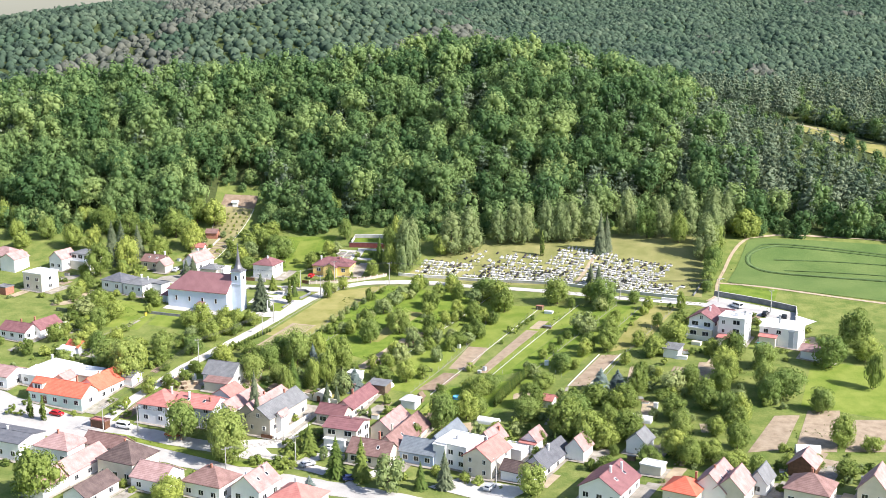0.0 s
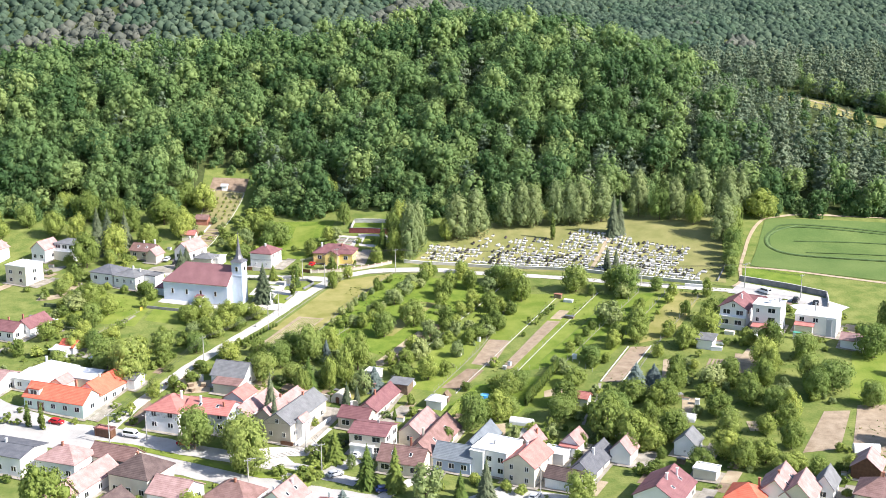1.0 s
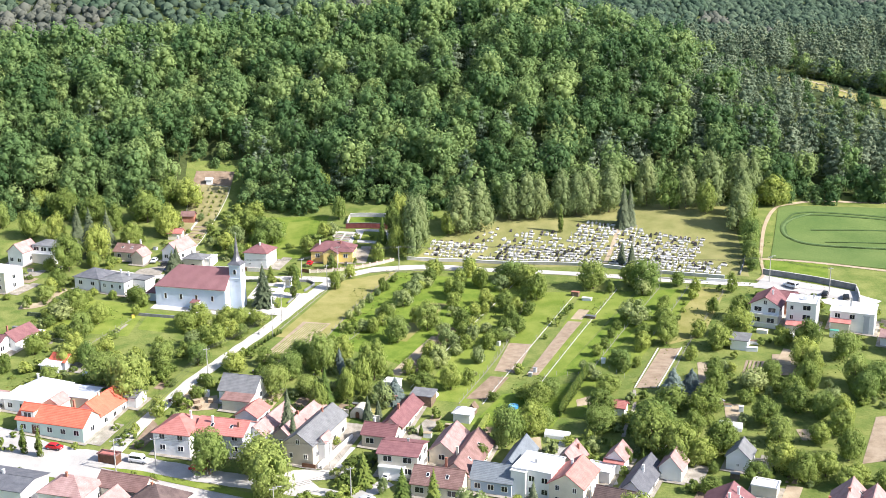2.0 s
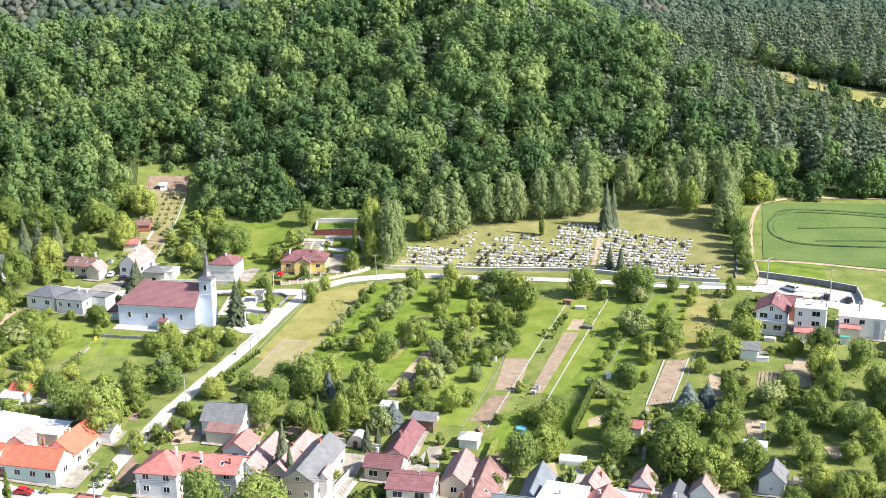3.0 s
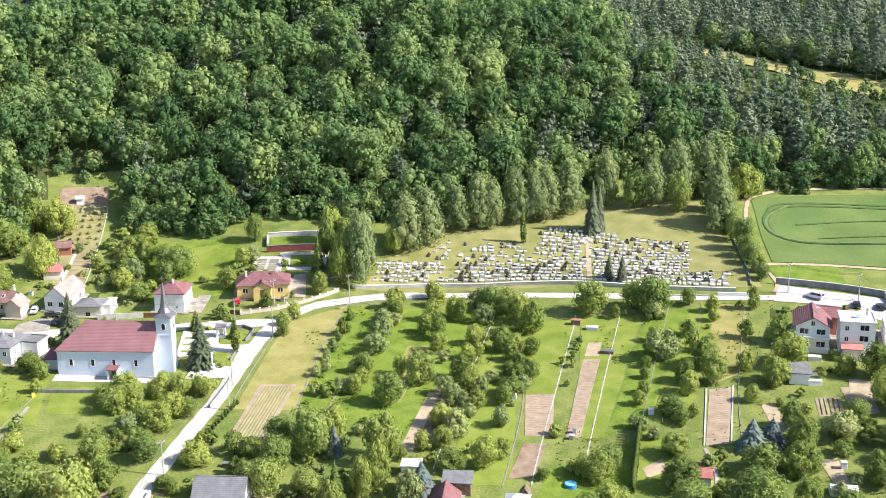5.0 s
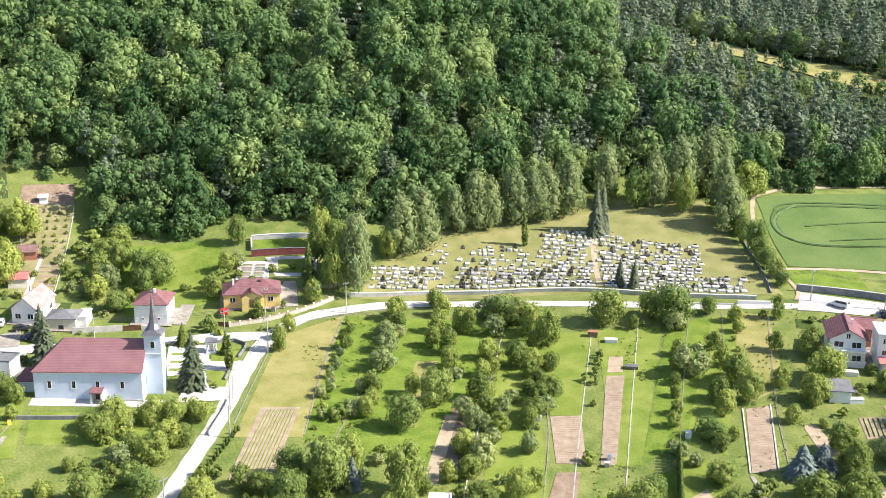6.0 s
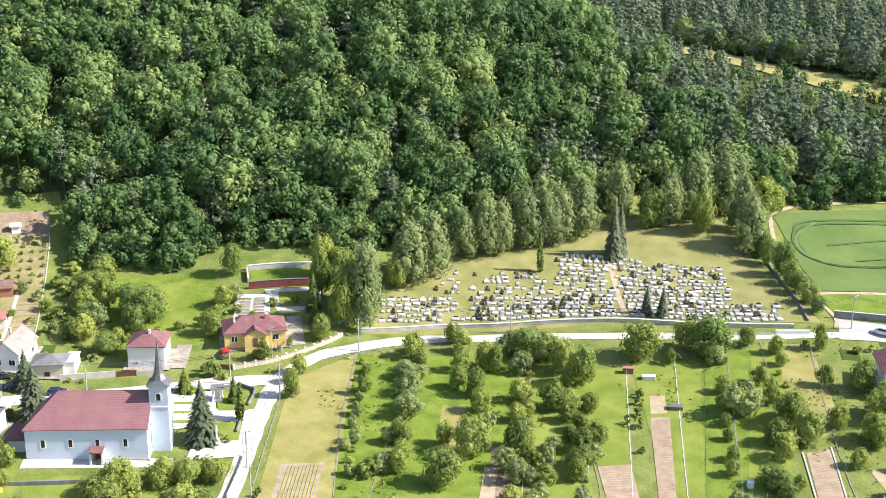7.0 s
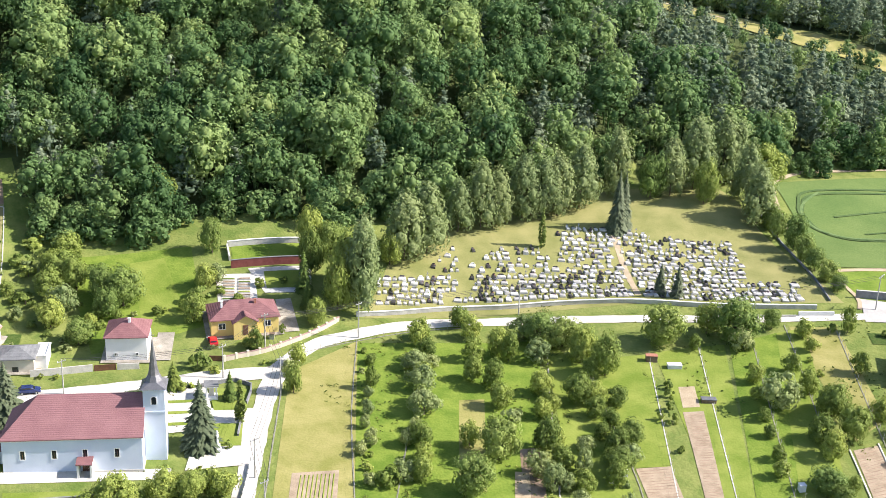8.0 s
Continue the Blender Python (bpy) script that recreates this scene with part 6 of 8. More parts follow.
T("walnut", 79.3, 308.1, 0.79, 0.94)
T("willow", 82.7, 321.7, 1.37, 1.53)
T("walnut", 60.1, 295.0, 1.04, 1.02)
T("walnut", 62.7, 289.0, 0.88, 1.00)
T("walnut", 68.3, 290.1, 0.89, 0.84)
T("apple", 51.0, 302.0, 1.06, 0.91)
T("walnut", 76.4, 296.2, 0.85, 1.04)
T("linden", 92.5, 331.9, 0.93, 1.26)
T("walnut", 72.7, 305.6, 0.71, 0.71)
T("linden", -95.7, 350.9, 1.67, 1.96)
T("linden", -116.4, 391.4, 0.86, 1.19)
T("walnut", -127.3, 380.4, 0.77, 0.87)
T("apple", -121.6, 390.2, 0.98, 1.14)
T("willow", -124.6, 406.2, 2.03, 1.63)
T("walnut", -120.3, 407.7, 0.97, 1.15)
T("walnut", -113.2, 400.9, 0.88, 0.91)
T("apple", -126.4, 387.3, 0.98, 0.98)
T("linden", -119.6, 363.6, 0.76, 0.64)
T("walnut", -116.5, 383.0, 0.73, 0.75)
T("walnut", -131.8, 449.9, 1.29, 1.77)
T("spruce", -127.1, 465.0, 1.64, 1.59)
T("walnut", -123.8, 459.7, 1.23, 1.75)
T("linden", -124.5, 454.6, 0.71, 0.80)
T("spruce", -95.2, 445.5, 1.08, 0.86)
T("linden", -133.3, 421.9, 0.89, 0.75)
T("walnut", -122.8, 414.4, 0.99, 0.90)
T("apple", -102.0, 413.9, 1.03, 1.03)
T("walnut", -104.8, 418.4, 0.79, 0.68)
T("apple", -118.5, 453.7, 0.91, 0.88)
T("walnut", -113.9, 471.3, 1.12, 1.28)
T("walnut", -141.2, 476.2, 0.92, 1.57)
T("spruce", -133.1, 473.1, 1.31, 1.35)
T("spruce", -122.5, 472.0, 1.23, 1.26)
T("bush", -127.2, 434.7, 2.16, 2.16)
T("linden", -54.2, 358.4, 1.10, 1.28)
T("walnut", -35.0, 347.4, 0.75, 1.55)
T("young_spruce", -44.8, 342.6, 1.37, 1.45)
T("willow", -30.0, 340.9, 1.40, 1.94)
T("blue_spruce", -26.6, 343.5, 1.57, 1.18)
T("spruce", -34.0, 334.2, 0.63, 0.64)
T("bush", -34.7, 312.7, 2.53, 1.98)
T("bush", -30.6, 315.4, 2.05, 2.00)
T("bush", -37.4, 310.6, 2.01, 1.66)
T("bush", -40.2, 305.5, 1.98, 1.93)
T("bush", -47.5, 316.6, 1.02, 1.69)
T("bush", -42.0, 322.9, 0.84, 1.10)
T("young_spruce", -35.9, 303.5, 1.52, 1.14)
T("linden", -51.6, 368.5, 0.94, 1.06)
T("walnut", -40.3, 367.3, 0.86, 1.17)
T("grey_bush", 9.4, 314.1, 1.72, 2.45)
T("bush", 6.1, 314.8, 0.77, 1.15)
T("apple", 15.3, 318.2, 0.36, 0.46)
T("bush", 19.4, 318.5, 0.98, 1.76)
T("grey_bush", 20.2, 313.5, 1.73, 1.92)
T("bush", 17.5, 310.5, 1.15, 1.72)
T("bush", 18.1, 305.0, 2.25, 1.98)
T("apple", 26.4, 305.3, 0.58, 1.00)
T("bush", 24.5, 300.3, 1.12, 1.40)
T("cypress", 29.6, 303.7, 0.69, 0.58)
T("bush", 6.3, 342.9, 1.25, 1.56)
T("linden", -0.7, 318.5, 1.16, 1.65)
T("linden", 10.0, 326.5, 0.76, 0.85)
T("walnut", 33.3, 310.4, 1.45, 1.59)
T("apple", -0.9, 341.4, 0.63, 0.73)
T("walnut", -46.6, 339.2, 0.64, 1.27)
T("spruce", -31.3, 335.3, 0.47, 0.49)
T("young_spruce", -21.0, 325.6, 0.44, 0.50)
T("spruce", -53.8, 326.4, 0.99, 1.25)
T("bush", -37.6, 314.1, 1.13, 1.13)
T("bush", -32.7, 316.2, 0.95, 1.14)
T("bush", -39.7, 310.7, 1.12, 1.12)
T("bush", -45.7, 317.8, 0.57, 0.69)
T("bush", -44.1, 320.6, 0.58, 0.69)
T("linden", -60.1, 309.8, 1.65, 1.45)
T("bush", -16.5, 333.8, 1.00, 1.81)
T("apple", -133.1, 428.4, 0.97, 1.12)
T("walnut", -131.7, 432.6, 0.74, 0.95)
T("walnut", -138.2, 450.0, 0.58, 0.66)
T("apple", -123.7, 451.6, 0.68, 1.18)
T("bush", -118.1, 449.4, 1.33, 1.99)
T("apple", -127.7, 400.5, 1.05, 0.79)
T("bush", -128.0, 406.0, 1.80, 1.81)
T("apple", -102.9, 406.7, 0.61, 0.87)
T("walnut", -87.5, 397.9, 0.75, 0.57)
T("bush", -67.3, 399.2, 1.73, 2.16)
T("linden", -81.4, 375.5, 0.86, 0.68)
T("apple", -98.1, 374.3, 0.83, 0.80)
T("linden", -71.8, 311.4, 1.38, 1.79)
T("linden", -57.1, 297.9, 1.42, 1.90)
T("young_spruce", -27.6, 289.8, 1.64, 1.51)
T("young_spruce", -20.9, 287.1, 1.49, 1.61)
T("spruce", 0.2, 282.4, 0.96, 0.94)
T("young_spruce", -5.8, 281.7, 1.02, 1.02)
T("willow", -13.7, 280.9, 2.24, 2.71)
T("linden", 21.8, 276.9, 1.07, 1.20)
T("spruce", -52.4, 321.1, 0.70, 0.97)
T("walnut", -115.7, 372.5, 0.91, 0.90)
T("cypress", -117.4, 324.9, 1.31, 0.98)
T("cypress", -113.3, 323.3, 1.30, 0.97)
T("bush", -120.9, 326.6, 1.11, 1.11)
T("bush", -123.7, 327.4, 1.11, 1.11)
T("bush", -41.6, 297.9, 2.17, 2.12)
T("bush", -42.4, 290.6, 2.66, 1.99)
T("bush", -49.1, 297.1, 1.63, 1.47)
T("bush", 11.1, 297.6, 1.31, 0.98)
T("bush", -12.8, 289.8, 1.06, 1.11)
T("bush", -10.2, 287.4, 1.15, 1.10)
T("walnut", 6.3, 324.1, 1.01, 1.16)
T("linden", 14.0, 340.9, 0.78, 0.87)
T("linden", 97.6, 326.8, 1.50, 1.33)
T("linden", 104.6, 316.7, 0.97, 1.09)
T("walnut", 80.6, 311.7, 0.78, 1.17)
T("linden", 78.5, 317.1, 0.87, 1.06)
T("walnut", 70.9, 283.4, 0.78, 0.71)
T("apple", 74.5, 286.2, 1.11, 0.96)
T("apple", 86.5, 282.0, 1.11, 0.96)
T("walnut", 52.5, 290.2, 0.78, 0.72)
T("walnut", 49.2, 306.0, 0.98, 1.12)
T("walnut", 38.9, 304.7, 1.13, 1.30)
T("walnut", 41.3, 288.9, 0.71, 0.53)
T("bush", 37.4, 289.6, 1.61, 1.93)
T("apple", 78.1, 280.9, 1.10, 1.14)
T("bush", -41.7, 307.5, 1.25, 1.50)
T("bush", -40.4, 302.5, 1.47, 1.84)
T("bush", -43.3, 294.9, 1.44, 1.80)
T("bush", -45.3, 293.6, 1.20, 1.44)
T("bush", -47.0, 292.3, 0.96, 1.08)
T("bush", -39.4, 295.2, 1.44, 1.08)
T("willow", -31.6, 299.1, 0.59, 1.15)
T("apple", -7.4, 312.0, 0.77, 1.04)
T("bush", 5.5, 287.0, 1.17, 1.41)
T("bush", 8.6, 284.4, 1.40, 1.40)
T("bush", -16.2, 327.5, 1.05, 1.58)
T("bush", -124.2, 329.6, 1.11, 1.25)
T("bush", -121.9, 333.2, 0.84, 1.09)
T("bush", -97.4, 334.9, 0.83, 1.08)
T("bush", -105.4, 326.3, 0.81, 1.06)
T("bush", -93.0, 330.2, 1.36, 1.63)
T("bush", -92.2, 332.8, 1.09, 1.64)
T("bush", -94.6, 327.0, 1.08, 1.21)
T("bush", -90.1, 325.8, 1.07, 1.21)
T("bush", -80.5, 343.9, 1.68, 2.09)
T("apple", -78.5, 349.4, 0.87, 1.00)
T("apple", -87.5, 340.7, 0.99, 1.31)
T("bush", -89.3, 312.1, 0.77, 1.01)
T("bush", -84.5, 310.4, 0.77, 0.92)
T("bush", -127.1, 369.1, 1.83, 1.84)
T("bush", -123.8, 370.7, 1.84, 1.84)
T("apple", -133.1, 369.4, 0.94, 1.26)
T("bush", -112.9, 354.1, 1.46, 1.76)
T("bush", -109.2, 350.6, 1.16, 1.74)
T("bush", -72.3, 356.0, 1.72, 1.73)
T("apple", -82.9, 345.7, 0.71, 0.99)
T("bush", -89.0, 360.7, 1.46, 1.76)
T("bush", -62.5, 359.1, 1.73, 2.60)
T("walnut", 103.4, 295.6, 0.90, 1.23)
T("walnut", 128.5, 362.8, 1.29, 1.62)
T("linden", 116.1, 346.6, 1.35, 1.52)
T("walnut", -100.5, 277.1, 1.53, 1.78)
T("walnut", -67.0, 275.3, 1.06, 0.84)
T("blue_spruce", -32.8, 275.4, 1.42, 1.08)
T("walnut", -176.9, 488.8, 0.88, 1.13)
T("linden", -164.0, 488.9, 1.08, 1.42)
T("walnut", -142.1, 494.5, 1.42, 1.62)
T("walnut", -122.5, 484.5, 1.06, 1.39)
T("walnut", -111.1, 490.1, 1.60, 1.58)
T("walnut", -102.0, 479.6, 1.20, 1.55)
T("apple", 110.4, 292.5, 1.23, 1.06)
T("walnut", 98.2, 275.2, 0.82, 0.67)
T("apple", 92.0, 281.9, 1.17, 0.88)
T("walnut", 128.0, 351.5, 1.22, 1.07)
T("apple", 123.8, 331.7, 1.02, 2.75)
T("walnut", -130.6, 491.1, 1.24, 1.54)
T("walnut", -151.1, 480.4, 1.07, 1.41)
T("walnut", -171.8, 480.4, 0.98, 0.93)
T("walnut", -152.1, 500.9, 1.11, 1.14)
T("linden", -180.8, 501.0, 1.11, 1.25)
T("walnut", -97.1, 501.0, 1.35, 1.54)
T("walnut", -104.8, 503.7, 1.25, 1.43)
T("walnut", -186.8, 501.0, 1.02, 1.49)
T("walnut", -72.8, 388.1, 0.85, 0.73)
T("walnut", -46.8, 501.2, 1.07, 1.52)
T("bush", -42.6, 385.2, 0.59, 0.56)
T("willow", -40.3, 389.2, 0.64, 0.74)
T("bush", -38.8, 393.9, 0.93, 0.89)
T("bush", -36.6, 397.0, 0.67, 0.81)
T("bush", -30.4, 413.9, 0.72, 0.85)
T("willow", -28.6, 416.2, 0.58, 0.66)
T("apple", -25.7, 420.3, 0.61, 0.74)
T("grey_bush", -26.1, 425.3, 0.66, 0.72)
T("apple", -22.6, 428.3, 0.59, 0.58)
T("bush", -22.1, 433.2, 0.60, 0.79)
T("apple", -28.0, 392.2, 0.81, 0.88)
T("willow", -24.8, 402.1, 0.75, 0.82)
T("apple", -20.0, 410.4, 0.73, 0.99)
T("apple", -15.1, 419.1, 0.87, 0.91)
T("willow", -11.9, 421.7, 0.93, 0.96)
T("apple", -7.3, 435.1, 0.85, 0.89)
T("apple", -17.4, 358.8, 1.10, 1.22)
T("apple", -13.9, 365.5, 0.83, 1.01)
T("willow", -7.7, 375.2, 0.73, 0.98)
T("apple", -4.6, 380.9, 1.01, 1.06)
T("apple", -1.5, 388.6, 0.78, 0.79)
T("bush", 1.5, 395.5, 1.03, 1.21)
T("apple", 3.7, 398.8, 0.71, 0.85)
T("apple", 4.9, 402.5, 0.72, 0.70)
T("bush", 7.9, 406.8, 1.03, 1.01)
T("bush", 8.8, 409.2, 0.86, 1.07)
T("bush", 11.9, 413.8, 0.90, 1.02)
T("apple", 15.0, 419.8, 0.85, 0.86)
T("apple", -6.5, 351.7, 0.79, 1.04)
T("grey_bush", -4.0, 356.6, 0.64, 0.81)
T("grey_bush", -1.0, 366.8, 0.60, 0.58)
T("grey_bush", 3.0, 372.2, 0.71, 0.92)
T("apple", 7.5, 387.0, 0.67, 0.85)
T("apple", 10.7, 393.7, 0.91, 1.08)
T("apple", 13.4, 398.0, 0.88, 1.17)
T("grey_bush", 14.0, 401.1, 0.95, 0.93)
T("apple", 17.9, 406.5, 0.84, 1.04)
T("apple", 31.3, 362.7, 0.76, 0.80)
T("apple", 34.2, 366.7, 0.66, 0.77)
T("apple", 37.6, 373.3, 0.59, 0.65)
T("apple", 40.2, 378.0, 0.62, 0.69)
T("apple", 44.1, 384.8, 0.68, 0.73)
T("apple", 47.8, 390.0, 0.77, 0.97)
T("bush", 51.1, 394.9, 0.55, 0.70)
T("apple", 55.6, 400.8, 0.51, 0.53)
T("apple", 54.3, 376.0, 0.82, 0.99)
T("bush", 59.4, 380.6, 0.81, 1.00)
T("bush", 62.3, 386.1, 0.75, 0.73)
T("bush", 64.1, 391.2, 0.76, 0.82)
T("apple", 67.6, 394.6, 0.68, 0.83)
T("apple", 69.9, 399.9, 0.85, 1.09)


# ---- cemetery ----
WALL_LINE = [(-17.4, 448.3), (-8.5, 446.5), (4.9, 444.3), (17.5, 440.2), (30.4, 436.1), (45.1, 429.7), (59.2, 420.4), (70.8, 414.2), (82, 408.6)]


def along(line, s):
    for a, b in zip(line, line[1:]):
        a, b = Vector(a), Vector(b)
        if s <= (b - a).length:
            return a + (b - a).normalized() * s
        s -= (b - a).length
    return Vector(line[-1])


def wall_run(name, line, height, thick, material, label, category="wall", cap=None, spacing=0.0, post=None, base=None, foot=0.6):
    """A wall or fence that follows the ground, with an own coping, base and posts where given."""
    root = new(name)
    root.matrix_world = pose(line[0][0], line[0][1], hgt(*line[0]))
    tagged(root, label, category)
    o = root.matrix_world.translation

    def strip(w, z0, z1):
        bm = bmesh.new()
        pts = resample(line, 2.0) if len(line) > 2 else [Vector(line[0]) + (Vector(line[1]) - Vector(line[0])) * k / 8 for k in range(9)]
        last = None
        for i, p in enumerate(pts):
            d = (pts[min(i + 1, len(pts) - 1)] - pts[max(i - 1, 0)]).normalized()
            n = Vector((-d.y, d.x)) * w / 2
            g = hgt(p.x, p.y)
            ring = [bm.verts.new((q.x - o.x, q.y - o.y, g + z - o.z)) for q, z in ((p - n, z0), (p + n, z0), (p + n, z1), (p - n, z1))]
            if last:
                for k in range(4):
                    bm.faces.new((last[k], last[(k + 1) % 4], ring[(k + 1) % 4], ring[k]))
            else:
                bm.faces.new(ring[::-1])
            last = ring
        bm.faces.new(last)
        return bm

    if material:
        part("body", strip(thick, -foot, height), material, root)
    if base:
        part("base", strip(0.22, -foot, 0.12), base, root)
    if cap:
        part("coping", strip(thick + 0.12, height, height + 0.1), cap, root)
    if spacing:
        total = sum((Vector(b) - Vector(a)).length for a, b in zip(line, line[1:]))
        me = None
        for k in range(int(total / spacing) + 1):
            p = along(line, k * spacing)
            if me is None:
                ob = part("post", a_box(-post[0] / 2, post[0] / 2, -post[0] / 2, post[0] / 2, -0.3, post[1]), post[2], root)
                me = ob.data
            else:
                ob = shared("post", me, root)
            ob.matrix_local = pose(p.x - o.x, p.y - o.y, hgt(p.x, p.y) - o.z)
        if not material:
            part("wire", strip(0.012, post[1] - 0.1, post[1] - 0.088), FOOTING, root)
    return root


def fence(line, label="wire garden fence on thin posts", h=1.4, curb=True):
    base = CONCRETE if "pale" in label else FOOTING
    return wall_run("fence", line, 0, 0, None, label, "fence", None, 3.0, (0.055, h, POLE), base if curb else None)


wall_run("cemetery_wall", WALL_LINE, 1.0, 0.4, CONCRETE, "low pale concrete cemetery wall", cap=WHITE)
wall_run("cemetery_wall", [(87.5, 410), (92, 420), (97, 433), (103, 450), (106, 462)], 0.6, 0.3, WALL_GREY, "dark cemetery boundary wall beside trees")
wall_run("cemetery_wall", [(76, 408), (83.5, 404.5)], 1.0, 0.5, WHITE, "white gate wall at the cemetery entrance")
wall_run("cemetery_wall", [(62, 413.8), (75, 407.8)], 0.5, 0.3, CONCRETE, "low pale kerb wall beside the lane")


def grave_kind(i):
    w = (0.95, 0.95, 1.0, 1.9, 1.8, 0.9)[i]
    slabm = (GRANITE, GRANITE_D, GRANITE, GRANITE, GRANITE, CONCRETE)[i]
    headm = (GRANITE_D, GRANITE_D, GRANITE, GRANITE_D, GRANITE, GRANITE)[i]
    root = new("grave")
    tagged(root, ("single grave with pale slab and dark headstone", "single grave of dark polished stone", "single grave of pale stone with flowers", "double grave with pale slab and dark headstone", "double grave of pale stone", "old grave with kerb and dark cross")[i], "grave", "graves in the cemetery")
    bm = a_box(-w / 2 - 0.12, w / 2 + 0.12, -1.15, 1.2, -0.5, 0.22)
    part("kerb", bm, CONCRETE if i != 1 else GRANITE_D, root)
    part("slab", a_box(-w / 2, w / 2, -1.05, 0.85, 0.1, 0.38 if i != 5 else 0.26, 0.03), slabm, root)
    bm = bmesh.new()
    if i == 5:
        box(bm, -0.08, 0.08, 0.95, 1.1, 0.1, 1.5), box(bm, -0.4, 0.4, 0.97, 1.08, 1.0, 1.16), box(bm, -0.3, 0.3, 0.88, 1.16, 0.1, 0.45)
    else:
        hw = w * (0.42 if i < 3 else 0.36)
        box(bm, -hw, hw, 0.9, 1.06, 0.1, 0.66)
        top = slab(bm, [(-hw * 0.7, 0.9, 0.82), (hw * 0.7, 0.9, 0.82), (hw * 0.7, 1.06, 0.82), (-hw * 0.7, 1.06, 0.82)], 0.17)
        box(bm, -hw - 0.1, hw + 0.1, 0.82, 1.14, 0.05, 0.3)
    part("headstone", bm, headm, root)
    part("vase", tube(bmesh.new(), [(w * 0.25, 0.6, 0.38, 0.06), (w * 0.25, 0.6, 0.5, 0.08), (w * 0.25, 0.6, 0.62, 0.12)], 6), (LEAF, R_RED, LEAF_Y, R_PINK, LEAF, LEAF)[i], root)
    return root


GRAVES = [grave_kind(i) for i in range(6)]
rg = random.Random(3)
UP = Vector((0.38, 0.925))
ZONES = [(3, 20.5, 2, 15.5, 0.93), (20.5, 29, 2, 12, 0.62), (29, 65.5, 2, 14, 0.97), (18, 36, 12, 27, 0.26), (35, 52, 14, 27, 0.62), (52, 65.5, 14, 36, 0.92), (67.5, 94, 2, 15, 0.97), (67.5, 97, 15, 35, 0.8), (94, 106, 2, 12, 0.92)]
spots = []
for row in range(15):
    d = 1.9 + row * 2.3
    s = 4.0 + rg.uniform(0, 1)
    while s < 106:
        odds = max([z[4] for z in ZONES if z[0] <= s <= z[1] and z[2] <= d <= z[3]], default=0)
        k = rg.choice((0, 0, 1, 1, 2, 3, 3, 4, 4, 5, 5))
        wide = (2.15 if k in (3, 4) else 1.3) + rg.uniform(0, 0.25)
        if rg.random() < odds:
            p = along(WALL_LINE, s + wide / 2) + UP * (d + rg.uniform(-0.5, 0.5))
            spots.append((k, p.x, p.y, rg.uniform(-9, 9)))
        s += wide
spots.sort(key=lambda p: p[2])
used = set()
rest = []
for i, (k, x, y, turn) in enumerate(spots):
    q = rg.uniform(0.7, 0.98)
    m = pose(x, y, hgt(x, y) + 0.05, 0, 0, -24 + turn) @ Matrix.Diagonal((rg.uniform(0.76, 1.0), q, rg.uniform(0.55, 1.2), 1))
    if i % 2 and len(spots) - len(rest) > 298:
        rest.append((k, m))
    elif k not in used:
        used.add(k)
        GRAVES[k].matrix_world = m
    else:
        copy_thing(GRAVES[k], m)


def more_graves():
    """The graves between those that stand as things of their own, joined by stone."""
    mats = [CONCRETE, GRANITE, GRANITE_D, LEAF]
    V, F, S, n = [], [], [], 0
    for k, m in rest:
        for c in GRAVES[k].children:
            me = c.data
            v = np.array([(m @ p.co)[:] for p in me.vertices])
            me.calc_loop_triangles()
            f = np.array([t.vertices[:] for t in me.loop_triangles]) + n
            mat = me.materials[0]
            V.append(v), F.append(f), S.append(np.full(len(f), mats.index(mat) if mat in mats else 3))
            n += len(v)
    tagged(new("graves", raw_mesh("graves", np.concatenate(V), np.concatenate(F), mats, slots=np.concatenate(S))), "close rows of grey and white stone graves", "graves", kind="stuff")


if rest:
    more_graves()


# ---- walls and fences ----
wall_run("garden_wall", [(-53.4, 441.2), (-50.9, 440.2)], 1.2, 0.12, DOORWOOD, "brown wooden driveway gate", "gate")
wall_run("garden_wall", [(-50.5, 440), (-46.4, 440.3), (-41.4, 440.6), (-31.4, 443.4), (-26, 445.6), (-21.8, 447.7)], 1.0, 0.25, BEIGE, "low pinkish garden wall with pillars", cap=R_PINK, spacing=2.6, post=(0.45, 1.35, CREAM))
wall_run("garden_wall", [(-88, 447), (-82, 446), (-76.2, 445.2)], 1.5, 0.25, CONCRETE, "grey concrete garden wall")
wall_run("garden_gate", [(-76, 445.1), (-71.8, 444.3)], 1.3, 0.12, DOORWOOD, "maroon wooden gate panel", "gate")
wall_run("garden_wall", [(-71.6, 444.2), (-67.4, 443)], 1.3, 0.25, CONCRETE, "grey concrete garden wall")
wall_run("retaining_wall", [(94.6, 409), (101, 405.5), (110, 400), (118.8, 393.2)], 1.9, 0.4, WALL_GREY, "dark retaining wall beside the parking yard", cap=CONCRETE)
wall_run("retaining_wall", [(118.8, 393.2), (117.5, 388), (116, 384)], 1.6, 0.4, CONCRETE, "pale end wall of the parking yard")
wall_run("churchyard_wall", [(-103.4, 407), (-94, 404.2), (-85.3, 402)], 0.9, 0.35, WALL_GREY, "dark stone churchyard wall")
wall_run("churchyard_wall", [(-64.5, 389), (-60.5, 396.5), (-57.6, 402.5)], 0.8, 0.25, CONCRETE, "low concrete wall beside the lane", spacing=2.5, post=(0.12, 1.5, STEEL))
wall_run("churchyard_wall", [(-57, 411.5), (-53.8, 418.5)], 0.7, 0.35, WALL_GREY, "low stone wall round a lawn")
